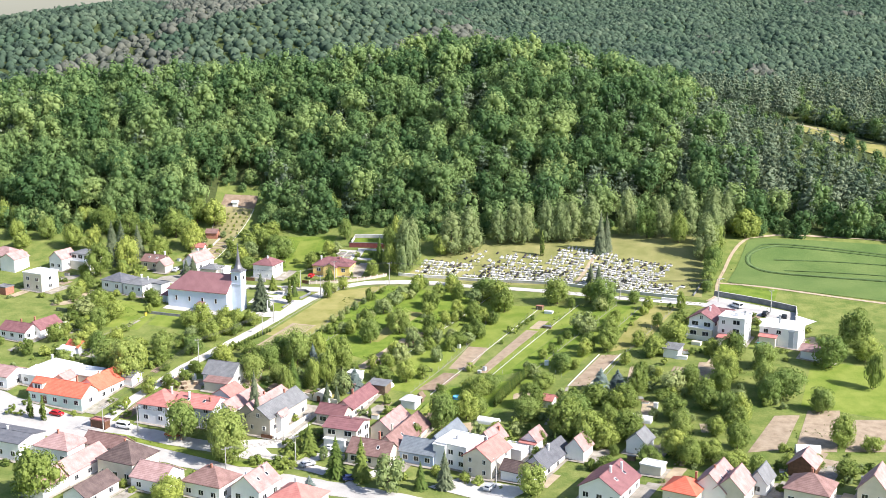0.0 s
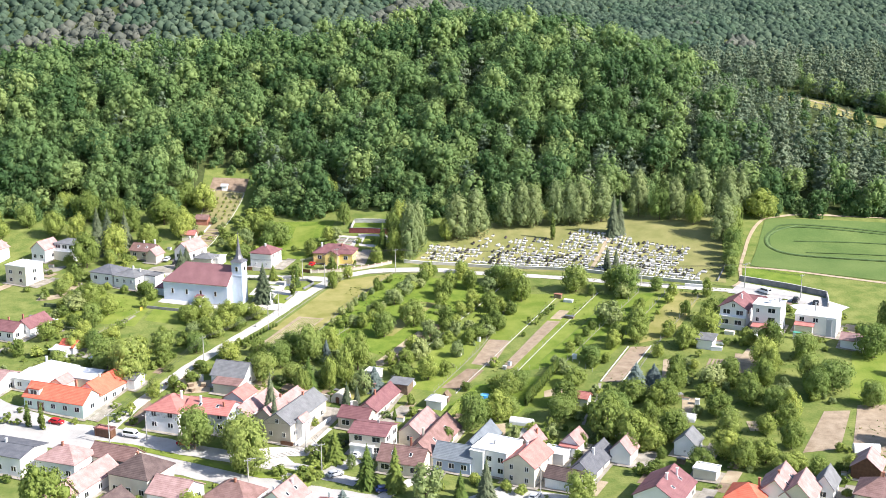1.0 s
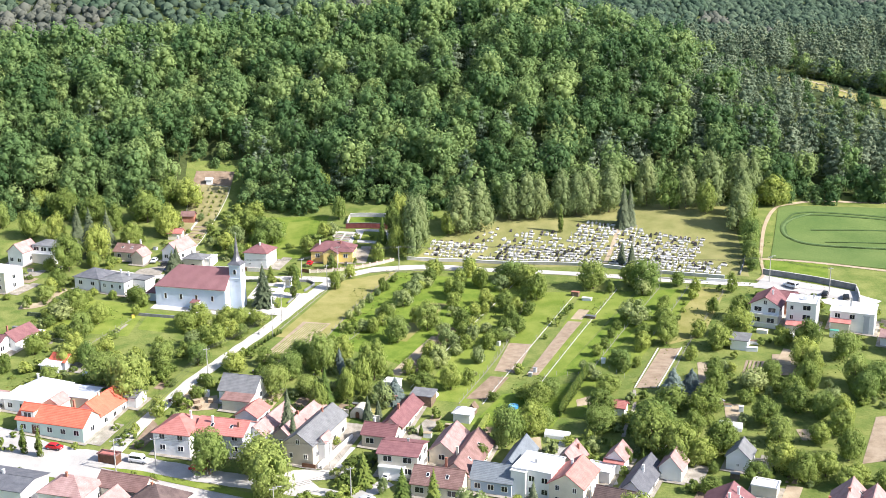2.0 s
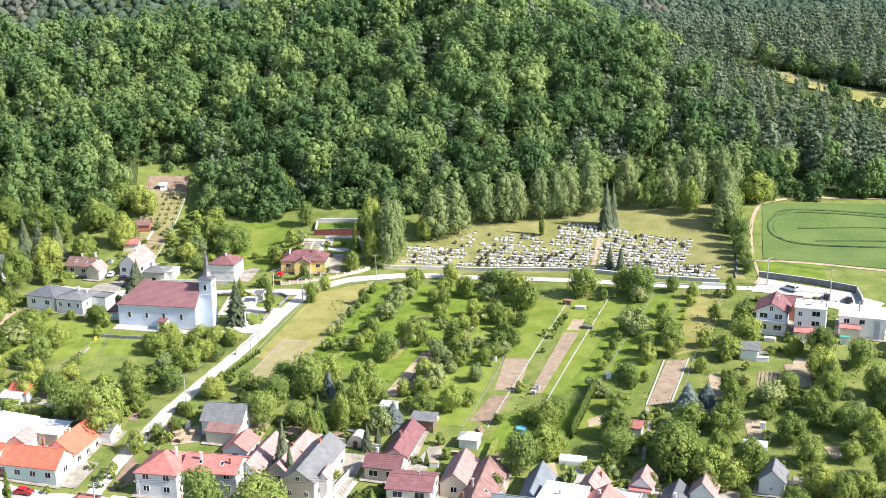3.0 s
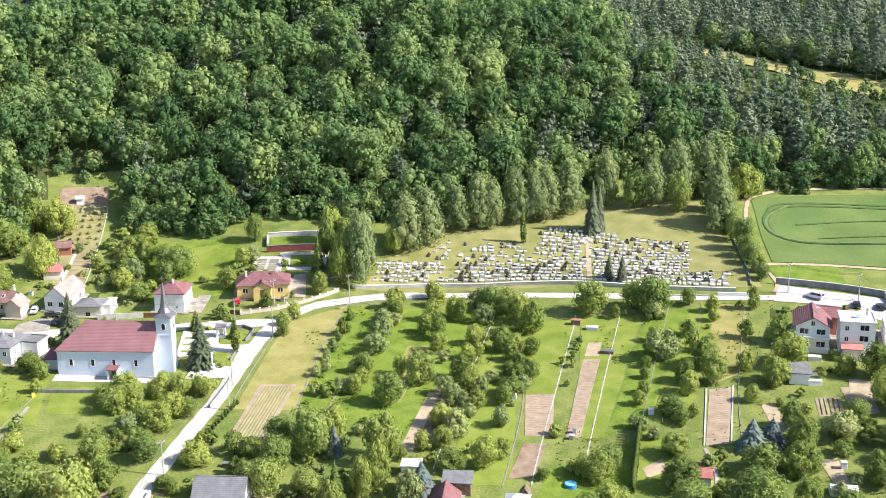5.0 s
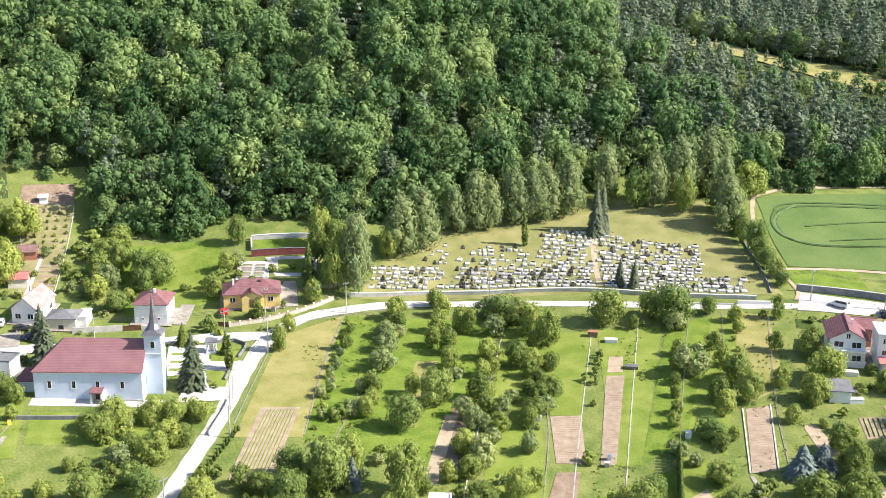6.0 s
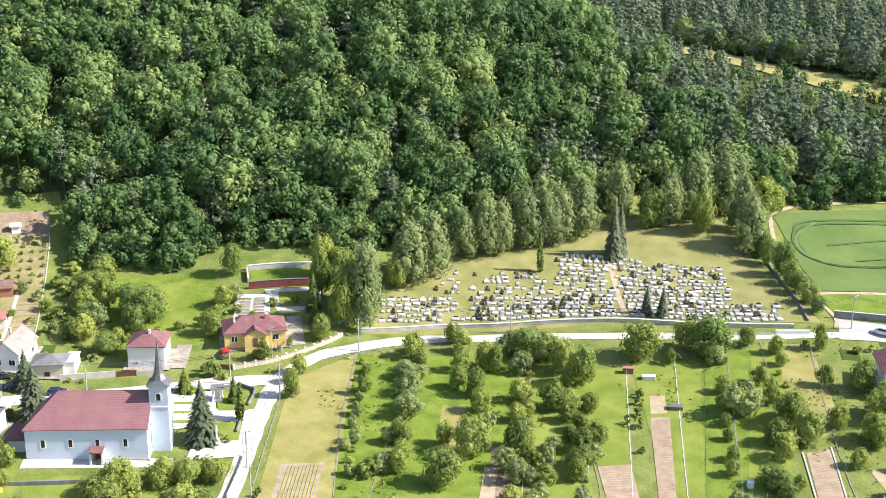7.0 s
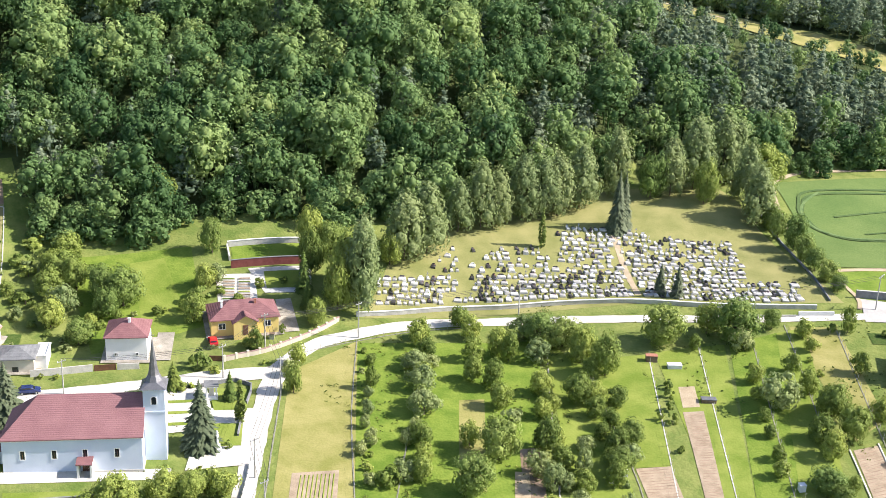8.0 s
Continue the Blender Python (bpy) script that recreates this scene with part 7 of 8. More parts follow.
wall_run("churchyard_wall", [(-52, 421.5), (-48.8, 428), (-51, 431), (-58, 431.2)], 0.8, 0.3, WALL_GREY, "low stone wall round a lawn")
fence([(-58.6, 392), (-53.2, 404), (-47.4, 416.5), (-42.8, 426.5)], "wire fence along the lane", 1.3)
fence([(-113.2, 386.5), (-108, 396), (-103.8, 404)], "garden fence with concrete footing", 1.1)
fence([(-45.4, 383.4), (-34.5, 410.7), (-21, 439.4)], "wire garden fence on concrete footing")
fence([(-36, 437.5), (-28, 438.3), (-21.5, 438.6), (-8, 438.4), (4, 436)], "low wire fence along the lane", 1.1)
fence([(-48.2, 360.7), (-41.1, 377.2), (-26, 402.4)], "old wire fence between gardens")
fence([(-22, 351), (-15.9, 362.8), (-1.3, 389.9), (18.4, 425.2)], "wire fence on pale concrete footing")
fence([(-10, 341), (0.5, 361), (7.6, 376.5), (19, 410)], "wire fence between orchard strips")
fence([(-4, 340), (4.7, 356.2), (18.1, 380.1), (34.4, 408.9)], "wire fence on pale concrete footing")
fence([(8.5, 342), (14.5, 352.4), (29.2, 377.7), (47, 408)], "wire fence on pale concrete footing")
fence([(28.2, 355), (42, 377.2), (60.2, 406)], "wire fence between lawns")
fence([(49.5, 372), (61.2, 391.2), (69.9, 405.9)], "wire fence between lawns")
fence([(46, 342), (54.9, 359.2), (66.5, 378.6), (78.8, 398.6)], "wire fence on a dark footing")
fence([(18, 353.5), (25, 351.2), (31, 356), (37, 346)], "wire fence across the gardens", 1.2, False)
fence([(-92, 468), (-90.4, 473), (-85.9, 493.7), (-82.2, 512.6)], "pale wire allotment fence on the slope")
fence([(-98.8, 480), (-97.9, 493.4), (-95.9, 513.7), (-82.4, 512.8)], "pale wire allotment fence on the slope")
for line in ([(48.8, 363.4), (36.8, 341.8)], [(55.4, 362.6), (42.7, 340.6)]):
    wall_run("bed_edging", line, 0.22, 0.3, CONCRETE, "pale concrete bed edging", "edging")


# ---- furrows ----
def furrows(corners, n, material, label, w=0.3, h=0.14):
    a, b, c, d = [Vector(p) for p in corners]
    bm = bmesh.new()
    for i in range(n):
        u = (i + 0.5) / n
        p, e = a.lerp(b, u), d.lerp(c, u)
        k = max(2, int((e - p).length / 2))
        side = Vector((-(e - p).y, (e - p).x)).normalized() * w / 2
        last = None
        for j in range(k + 1):
            q = p.lerp(e, j / k)
            z = hgt(q.x, q.y) + 0.08
            ring = [bm.verts.new((q.x - side.x, q.y - side.y, z)), bm.verts.new((q.x, q.y, z + h + 0.04 * math.sin(j * 2.1 + i))), bm.verts.new((q.x + side.x, q.y + side.y, z))]
            if last:
                bm.faces.new((last[0], ring[0], ring[1], last[1])), bm.faces.new((last[1], ring[1], ring[2], last[2]))
            last = ring
    tagged(part("furrows", bm, material), label, "furrows", kind="stuff")


furrows([(-62.2, 373.5), (-56.6, 369.5), (-44.4, 394.4), (-50.8, 396.2)], 9, LAWN, "young plant rows in a tilled bed", 0.26, 0.08)
furrows([(8.4, 375.6), (1.9, 359.5), (7.2, 357.8), (14, 373.8)], 22, SOIL_ROW, "raised rows across a tilled bed", 0.35, 0.035)
furrows([(28, 386.5), (11, 356.5), (13, 355.2), (31, 385.5)], 44, SOIL_ROW, "raised rows across a narrow bed", 0.35, 0.035)
furrows([(49.2, 362), (37.8, 342.5), (42.2, 341.6), (54.4, 361.4)], 24, SOIL_ROW, "raised rows across a tilled bed", 0.35, 0.035)
furrows([(67, 344), (72, 342.6), (75, 348.6), (70.2, 350.4)], 5, LEAF, "vegetable rows in a small bed", 0.4, 0.2)


# ---- hedges ----
def hedge(line, h, w, material, label):
    root = wall_run("hedge", line, h * 0.82, w * 0.7, material, label, "hedge", foot=0.2)
    hr = np.random.default_rng(int(abs(line[0][0]) * 10))
    o = root.matrix_world.translation
    pts = resample(line, 0.5) if len(line) > 2 else [Vector(line[0]).lerp(Vector(line[1]), k / 40) for k in range(41)]
    c, u = [], []
    for p in pts:
        for _ in range(9):
            a = hr.uniform(-0.2, math.pi + 0.2)
            c.append((p.x - o.x + hr.uniform(-0.3, 0.3) + math.cos(a) * w * 0.5 * 0.8, p.y - o.y + hr.uniform(-0.3, 0.3) - math.cos(a) * w * 0.3, hgt(p.x, p.y) - o.z + h * (0.15 + 0.85 * abs(math.sin(a)) * hr.uniform(0.3, 1.0))))
            u.append((math.cos(a), -math.cos(a) * 0.6, abs(math.sin(a)) + 0.2))
    u = np.array(u)
    v, f = leaves_at(hr, np.array(c), u / np.linalg.norm(u, axis=1)[:, None], 0.24)
    shared("foliage", raw_mesh("foliage", v, f, [material]), root)


hedge([(-10.5, 316), (-7, 324), (-3.5, 332)], 2.2, 1.6, LEAF, "tall clipped green garden hedge")
hedge([(-49, 299), (-43, 296.8), (-38.5, 299.5)], 1.1, 1.2, LEAF, "low green hedge beside the drive")
hedge([(-38.5, 299.5), (-34.5, 304.5)], 1.2, 1.2, LEAF, "low green hedge beside the drive")
hedge([(-128, 391), (-121, 388), (-114, 385.5)], 1.3, 1.0, NEEDLE, "dark clipped hedge behind a house")
hedge([(-60, 432.2), (-72, 433.4)], 0.8, 0.8, NEEDLE, "low dark hedge beside the lane")
for k in range(23):
    T("cypress", 14.8 + 11.2 * k / 22, 331.2 + 20.4 * k / 22, 0.85, 0.5)
for k in range(13):
    T("cypress", -68.4 + 10.2 * k / 12, 374 + 15.2 * k / 12, 0.55, 0.17 + 0.04 * (k % 3))


# ---- vehicles ----
def car(x, y, ang, paint, label, van=False, name="car"):
    root = thing(name, x, y, hgt(x, y) + 0.12, ang, label, "van" if van else "car")
    m = surface("car_paint", paint, [min(1, c * 1.15 + 0.01) for c in paint], 1.5, 0.25, 0.1, 0, 0.5)
    L, W = (4.9, 1.95) if van else (4.2, 1.75)
    prof = [(-L / 2, 0.35), (L / 2, 0.35), (L / 2, 0.75), (L / 2 - 0.9, 0.95), (-L / 2 + 0.1, 1.0), (-L / 2, 0.8)]
    cab = [(-L / 2 + 0.25, 1.0), (L / 2 - 1.0, 0.95), (L / 2 - 1.75, 1.45), (-L / 2 + 0.7, 1.48)]
    if van:
        prof = [(-L / 2, 0.35), (L / 2, 0.35), (L / 2, 0.8), (L / 2 - 0.9, 1.05), (-L / 2, 1.1)]
        cab = [(-L / 2, 1.1), (L / 2 - 0.9, 1.05), (L / 2 - 1.6, 1.9), (-L / 2 + 0.1, 1.95)]

    def side(pts, w):
        bm = bmesh.new()
        a = [bm.verts.new((p[0], -w / 2, p[1])) for p in pts]
        b = [bm.verts.new((p[0], w / 2, p[1])) for p in pts]
        bm.faces.new(a), bm.faces.new(b[::-1])
        for i in range(len(pts)):
            j = (i + 1) % len(pts)
            bm.faces.new((a[i], b[i], b[j], a[j]))
        bmesh.ops.bevel(bm, geom=bm.edges[:], offset=0.06, segments=1, affect="EDGES")
        return bm

    body = part("body", side(prof, W), m, root)
    roof = part("cabin", side(cab, W - 0.24), m, root)
    cx = sum(p[0] for p in cab) / 4
    part("side_window", side([(cx + (p[0] - cx) * 0.86, 1.06 + (p[1] - 1.0) * 0.78) for p in cab], W - 0.2), GLASS, roof)
    part("windscreen", side([(cx + (p[0] - cx) * 1.02, 1.04 + (p[1] - 1.0) * 0.8) for p in cab], W - 0.5), GLASS, roof)
    for wx in (-L / 2 + 0.75, L / 2 - 0.8):
        for wy in (-W / 2 + 0.08, W / 2 - 0.08):
            w = part("wheel", tube(bmesh.new(), [(0, 0, -0.11, 0.31), (0, 0, 0.11, 0.31)], 12), RUBBER, root)
            w.matrix_local = pose(wx, wy, 0.31, 90)
            part("rim", tube(bmesh.new(), [(0, 0, -0.12, 0.19), (0, 0, 0.12, 0.19)], 10), STEEL, w)
    for wy in (-W / 2 + 0.3, W / 2 - 0.3):
        part("headlight", a_box(L / 2 - 0.06, L / 2 + 0.02, wy - 0.17, wy + 0.17, 0.62, 0.78), PLASTIC, body)
    return root


RED, SILVER, BLACK, NAVY, PAINTW = (0.45, 0.015, 0.02), (0.42, 0.44, 0.46), (0.02, 0.022, 0.025), (0.02, 0.035, 0.12), (0.72, 0.72, 0.73)
car(-50.6, 447.6, 80, RED, "small red car beside the yellow house")
car(-89.2, 440.6, -12, NAVY, "dark blue car on the lane")
car(-97.5, 446.6, 5, NAVY, "dark blue car parked before a house")
car(99.6, 397.4, 120, PAINTW, "white van in the parking yard", True, "van")
car(107.6, 389.8, 60, BLACK, "black car in the parking yard")
car(113, 386.8, 70, BLACK, "black car by the yard wall")
car(-136.6, 451.5, 10, BLACK, "dark car beside a house")
car(-89, 318.6, -20, PAINTW, "white delivery van by the bus shelter", True, "van")
car(-74.6, 313.4, -22, RED, "red car parked by the grass strip")
car(-110.4, 326.6, -20, RED, "red car before the orange-roofed house")
car(-104.3, 456.4, -100, SILVER, "silver car before a garage")
car(-99.5, 452, 10, BLACK, "dark car in a yard")
car(86.4, 361.5, 70, PAINTW, "white car below the cube house")
car(-35.5, 295.8, 35, SILVER, "silver car on a driveway")
car(-23.6, 287, 10, NAVY, "dark blue car on the lawn drive")
car(11.5, 281.2, 60, SILVER, "silver car before the garage")
car(-30, 306, 60, PAINTW, "white car in a narrow drive")


# ---- poles and cables ----
def pole(x, y, h=8.0, arm=True, lamp=False):
    root = thing("utility_pole", x, y, hgt(x, y), 20, "grey concrete utility pole" + (" with street lamp" if lamp else " beside the road"), "pole")
    part("mast", tube(bmesh.new(), [(0, 0, -0.6, 0.17), (0, 0, h, 0.1)], 8), POLE, root)
    if arm:
        part("crossarm", a_box(-0.9, 0.9, -0.06, 0.06, h - 0.5, h - 0.38), STEEL, root)
        for ix in (-0.8, 0, 0.8):
            part("insulator", tube(bmesh.new(), [(ix, 0, h - 0.38, 0.06), (ix, 0, h - 0.16, 0.04)], 6), PLASTIC, root)
    if lamp:
        part("lamp_arm", a_box(0, 1.5, -0.04, 0.04, h - 0.1, h), STEEL, root)
        part("lamp_head", a_box(1.2, 1.9, -0.13, 0.13, h - 0.2, h - 0.08, 0.03), STEEL, root)
    return Vector((x, y, hgt(x, y) + h - 0.2))


def cable(a, b, sag=0.8, off=0.0):
    bm = bmesh.new()
    n = 14
    d = (b - a).normalized()
    s = Vector((-d.y, d.x, 0)) * off
    last = None
    for i in range(n + 1):
        t = i / n
        p = a.lerp(b, t) + s - Vector((0, 0, sag * 4 * t * (1 - t)))
        ring = [bm.verts.new(p + Vector((0, 0, 0.03))), bm.verts.new(p + Vector((-d.y, d.x, -0.5)) * 0.03), bm.verts.new(p + Vector((d.y, -d.x, -0.5)) * 0.03)]
        if last:
            for k in range(3):
                bm.faces.new((last[k], last[(k + 1) % 3], ring[(k + 1) % 3], ring[k]))
        last = ring
    tagged(part("cable", bm, CABLE), "thin dark overhead cable between poles", "cable", "overhead cables")


P1, P2, P3 = pole(-41.2, 441.4, 8.5), pole(-20.5, 439.8, 8.5), pole(-53, 433, 7.5)
P4, P5, P6, P7 = pole(-44.6, 422.6, 8.5), pole(-58.2, 398.3, 8.0), pole(-77, 363, 8.0), pole(-83.3, 437.8, 7.5)
P8, P9, P10, P11 = pole(-93.8, 314.4, 8.5, True, True), pole(-38.8, 297.2, 8.0), pole(-43.5, 309.4, 8.0), pole(-84.8, 316.4, 7.5)
P12, P13, P14, P15 = pole(18, 436.5, 8.0), pole(62, 411.5, 7.5), pole(94.5, 402.5, 8.5, True, True), pole(110, 392.5, 8.0)
P16, P17, P18 = pole(-55.6, 289.2, 8.0, True, True), pole(-60.4, 386.8, 7.5), pole(13.2, 284.4, 7.0)
for a, b in ((P1, P2), (P2, P12), (P12, P13), (P13, P14), (P14, P15), (P1, P3), (P3, P7), (P4, P5), (P5, P17), (P17, P6), (P4, P1), (P8, P11), (P11, P10), (P10, P9), (P6, P8), (P9, P16)):
    for o in (-0.8, 0.0, 0.8):
        cable(a, b, 0.7, o)


# ---- small buildings and garden things ----
house(-98.8, 319.4, -24, "open brown bus shelter with flat red-brown roof", [(0, 1.9, 5, 0.3, 2.3, "flat", 0, R_BROWN, DOORWOOD), (0, 0, 0.3, 1.9, 2.3, "flat", 0, R_BROWN, DOORWOOD), (4.7, 0, 0.3, 1.9, 2.3, "flat", 0, R_BROWN, DOORWOOD), (0.3, 0.2, 4.4, 1.7, 2.3, "flat", 0, R_RED, DOORWOOD)], name="bus_shelter", category="bus shelter")
house(28.2, 329.2, -28, "white garden hut with bright red roof", [(0, 0, 3, 3.4, 2.2, "gx", 1.1, R_RED, WHITE)], name="garden_hut", category="hut")
house(68, 358.6, -28, "open garden shed with grey sheet roof", [(0, 0, 4.6, 5.5, 2.5, "shed", 0.4, R_GREY, WHITE)], name="garden_shed", category="shed")
house(-29.4, 349.6, -22, "white garden cabin among trees", [(0, 0, 4, 3.4, 2.4, "flat", 0, R_WHITE, WHITE)], name="garden_hut", category="hut")
house(-22.6, 341.6, -22, "flat-roofed grey garden shed", [(0, 0, 5.6, 4.4, 2.6, "shed", 0.3, R_GREY, WOOD)], name="garden_shed", category="shed")
house(-31.6, 343.2, -22, "small shed with brown flat roof", [(0, 0, 5.5, 4, 2.4, "shed", 0.4, R_BROWN, WOOD)], name="garden_shed", category="shed")
house(-12.4, 332, -24, "white garden gazebo with pale hip roof", [(0, 0, 4.4, 4, 2.2, "hip", 1.2, R_WHITE, WHITE)], name="gazebo", category="gazebo")
house(-8, 335.4, -24, "tiny dark wooden hut with steep roof", [(0, 0, 1.7, 1.8, 1.7, "gy", 1.0, WOOD, WOOD)], name="garden_hut", category="hut")
house(-98.6, 489.4, -8, "small red-brown wooden allotment hut", [(0, 0, 4.6, 3.6, 2.2, "gx", 1.2, R_BROWN, BRICK)], name="garden_hut", category="hut")
house(-102, 476, -10, "allotment hut with red roof", [(0, 0, 5, 3.4, 2.3, "gx", 1.2, R_RED, CREAM)], name="garden_hut", category="hut")
house(-91.6, 514.4, -5, "tiny pale hut at the top of the allotment", [(0, 0, 2.2, 1.6, 1.7, "gx", 0.5, R_LIGHT, WHITE)], name="garden_hut", category="hut")
house(-101.5, 506, -5, "tiny white garden cabin", [(0, 0, 2, 2, 2.2, "flat", 0, R_WHITE, WHITE)], name="garden_hut", category="hut")


def tunnel(x, y, ang, L, W, label):
    """A rounded greenhouse tunnel."""
    root = thing("greenhouse", x, y, hgt(x, y), ang, label, "greenhouse")
    bm = bmesh.new()
    loops = []
    for px in (0, L / 3, 2 * L / 3, L):
        loops.append([bm.verts.new((px, W / 2 - W / 2 * math.cos(a), max(0, math.sin(a)) ** 0.7 * W * 0.72 - 0.2)) for a in [math.pi * k / 8 for k in range(9)]])
    for p, q in zip(loops, loops[1:]):
        for k in range(8):
            bm.faces.new((p[k], q[k], q[k + 1], p[k + 1]))
    bm.faces.new(loops[0][::-1]), bm.faces.new(loops[-1])
    part("cover", bm, PLASTIC, root)
    for px in (0, L / 3, 2 * L / 3, L):
        part("hoop", a_box(px - 0.04, px + 0.04, -0.05, W + 0.05, -0.3, 0.25), STEEL, root)
    part("door", a_box(L, L + 0.04, W / 2 - 0.4, W / 2 + 0.4, 0, 1.7), FRAME, root)


tunnel(51.8, 316.8, -25, 5.6, 3, "white plastic tunnel greenhouse in a garden")
tunnel(90.4, 291.6, -8, 6.2, 3, "white plastic tunnel greenhouse beside a plot")
tunnel(9.2, 321.6, -24, 6.2, 2.8, "long white plastic greenhouse among bushes")
tunnel(-17.4, 341.2, 62, 5.6, 2.6, "small glass-clear garden greenhouse")


def crate(x, y, ang, sx, sy, sz, body, lid, label, name="garden_box", category="box"):
    root = thing(name, x, y, hgt(x, y), ang, label, category)
    part("body", a_box(-sx / 2, sx / 2, -sy / 2, sy / 2, -0.2, sz, 0.04), body, root)
    part("lid", a_box(-sx / 2 - 0.06, sx / 2 + 0.06, -sy / 2 - 0.06, sy / 2 + 0.06, sz, sz + 0.1, 0.02), lid, root)


crate(31.9, 358, -20, 1.2, 1.1, 1.3, PLASTIC, PLASTIC, "white plastic water tank on a lawn", "water_tank", "tank")
crate(34.6, 388.4, -28, 3.0, 1.5, 0.7, WOOD, R_SLATE, "dark wooden cold frame beside the bed", "cold_frame", "cold frame")
crate(36.2, 402, -25, 3.0, 1.4, 0.8, R_LIGHT, PLASTIC, "white trailer standing in the grass", "trailer", "trailer")
crate(1.4, 374.4, -28, 1.0, 1.0, 1.2, PLASTIC, PLASTIC, "white water barrel beside the fence", "water_tank", "tank")
crate(-1.5, 364.8, -28, 0.9, 0.9, 1.6, PLASTIC, R_LIGHT, "white beehive beside the fence", "beehive", "beehive")
crate(4.9, 375.2, -28, 1.0, 0.9, 1.2, PLASTIC, PLASTIC, "white garden cupboard beside a bed", "garden_box", "box")
crate(12.6, 356.6, -28, 0.9, 0.9, 1.2, PLASTIC, STEEL, "pale garden barrel at a bed corner", "water_tank", "tank")
crate(11, 354.6, -28, 1.0, 0.8, 1.0, STEEL, PLASTIC, "metal garden barrel at a bed corner", "water_tank", "tank")
crate(73.4, 356.4, -20, 3.2, 1.3, 1.0, PLASTIC, PLASTIC, "white lying water tank", "water_tank", "tank")
crate(33.4, 406.4, -28, 2.4, 1.4, 1.3, WOOD, BRICK, "stack of firewood under the tree", "wood_stack", "wood stack")
crate(60, 324.4, -20, 1.2, 1.0, 1.5, PLASTIC, PLASTIC, "white upright garden tank", "water_tank", "tank")
crate(57.6, 327.6, -20, 2.0, 0.8, 0.6, PLASTIC, WOOD, "pale garden bench and clutter", "garden_bench", "bench")
crate(56, 330, 10, 2.6, 1.6, 0.7, WOOD, STEEL, "pile of boards in a garden", "board_pile", "pile")
crate(75.6, 360.6, -20, 2.2, 1.4, 0.8, PLASTIC, WOOD, "white garden table on a lawn", "garden_table", "table")
crate(80, 366.8, -30, 3.0, 1.6, 0.9, WHITE, CREAM, "white terrace bench before the house", "garden_bench", "bench")
crate(98.5, 360.4, -25, 2.4, 1.4, 2.0, PLASTIC, surface("green_tarpaulin", (0.06, 0.28, 0.2), (0.1, 0.36, 0.27), 1, 0.5), "white stall with green cover", "garden_stall", "stall")
crate(-103.5, 404.6, 10, 0.8, 0.15, 1.2, surface("yellow_paint", (0.7, 0.5, 0.06), (0.78, 0.58, 0.1), 1, 0.5), WOOD, "yellow notice frame at a fence end", "notice_board", "board")
crate(-128.6, 394.4, -20, 2.4, 1.6, 1.4, bpy.data.materials["yellow_paint"], PLASTIC, "yellow garden slide on a lawn", "garden_slide", "slide")
crate(-109.4, 365, -25, 3.0, 1.6, 1.2, PLASTIC, R_LIGHT, "pale stored garden goods", "garden_box", "box")
crate(-84.5, 349, 55, 2.6, 1.4, 0.9, WOOD, R_LIGHT, "small trailer on the lane side", "trailer", "trailer")
crate(-76, 350.6, -20, 1.1, 1.0, 1.7, PLASTIC, STEEL, "white water tank beside the barn", "water_tank", "tank")
for k, (sx, sy) in enumerate(((-80.5, 345), (-78.5, 347.2), (-77.6, 344.2), (-74.8, 347.4))):
    crate(sx, sy, 30 * k, 1.6, 1.2, 0.9, WOOD, PATH_DIRT, "stack of pale split firewood", "wood_stack", "wood stack")


def pool(x, y, r, label):
    root = thing("pool", x, y, hgt(x, y), 0, label, "pool")
    blue = surface("pool_blue", (0.03, 0.2, 0.5), (0.06, 0.28, 0.6), 1, 0.4)
    part("wall", tube(bmesh.new(), [(0, 0, -0.2, r), (0, 0, 0.7, r)], 18), blue, root)
    part("water", tube(bmesh.new(), [(0, 0, 0.6, r * 0.93), (0, 0, 0.72, r * 0.93)], 18), surface("pool_water", (0.12, 0.42, 0.62), (0.18, 0.5, 0.68), 1, 0.1), root)


pool(3.9, 337.8, 1.3, "round blue garden pool on grass")


def cellar(x, y, ang):
    """A vaulted stone cellar front set into the bank."""
    root = thing("cellar", x, y, hgt(x, y), ang, "vaulted cream stone cellar with arched door", "cellar")
    bm = bmesh.new()
    loops = []
    for py in (0.0, 4.5):
        loops.append([bm.verts.new((2.1 * math.cos(a), py, 0.6 + 2.3 * math.sin(a))) for a in [math.pi * k / 10 for k in range(11)]] + [bm.verts.new((-2.1, py, -0.6)), bm.verts.new((2.1, py, -0.6))])
    n = len(loops[0])
    for k in range(n):
        bm.faces.new((loops[0][k], loops[0][(k + 1) % n], loops[1][(k + 1) % n], loops[1][k]))
    bm.faces.new(loops[0][::-1]), bm.faces.new(loops[1])
    part("vault", bm, CREAM, root)
    d = part("door", arch(0.55, 1.9, 0.06), DOORWOOD, root)
    part("door_frame", arch_frame(0.55, 1.9), BEIGE, d)


cellar(-36.6, 335.4, -22)
wall_run("garden_wall", [(-43.5, 339), (-38.8, 336.6)], 1.8, 0.3, CREAM, "cream wall beside the cellar")
wall_run("garden_wall", [(-34.5, 334.6), (-31, 333.2)], 1.7, 0.3, CREAM, "cream wall beside the cellar")
wall_run("garden_wall", [(-45.6, 311.6), (-41.8, 318.5), (-38, 326)], 0.9, 0.25, WHITE, "white garden wall beside the drive")


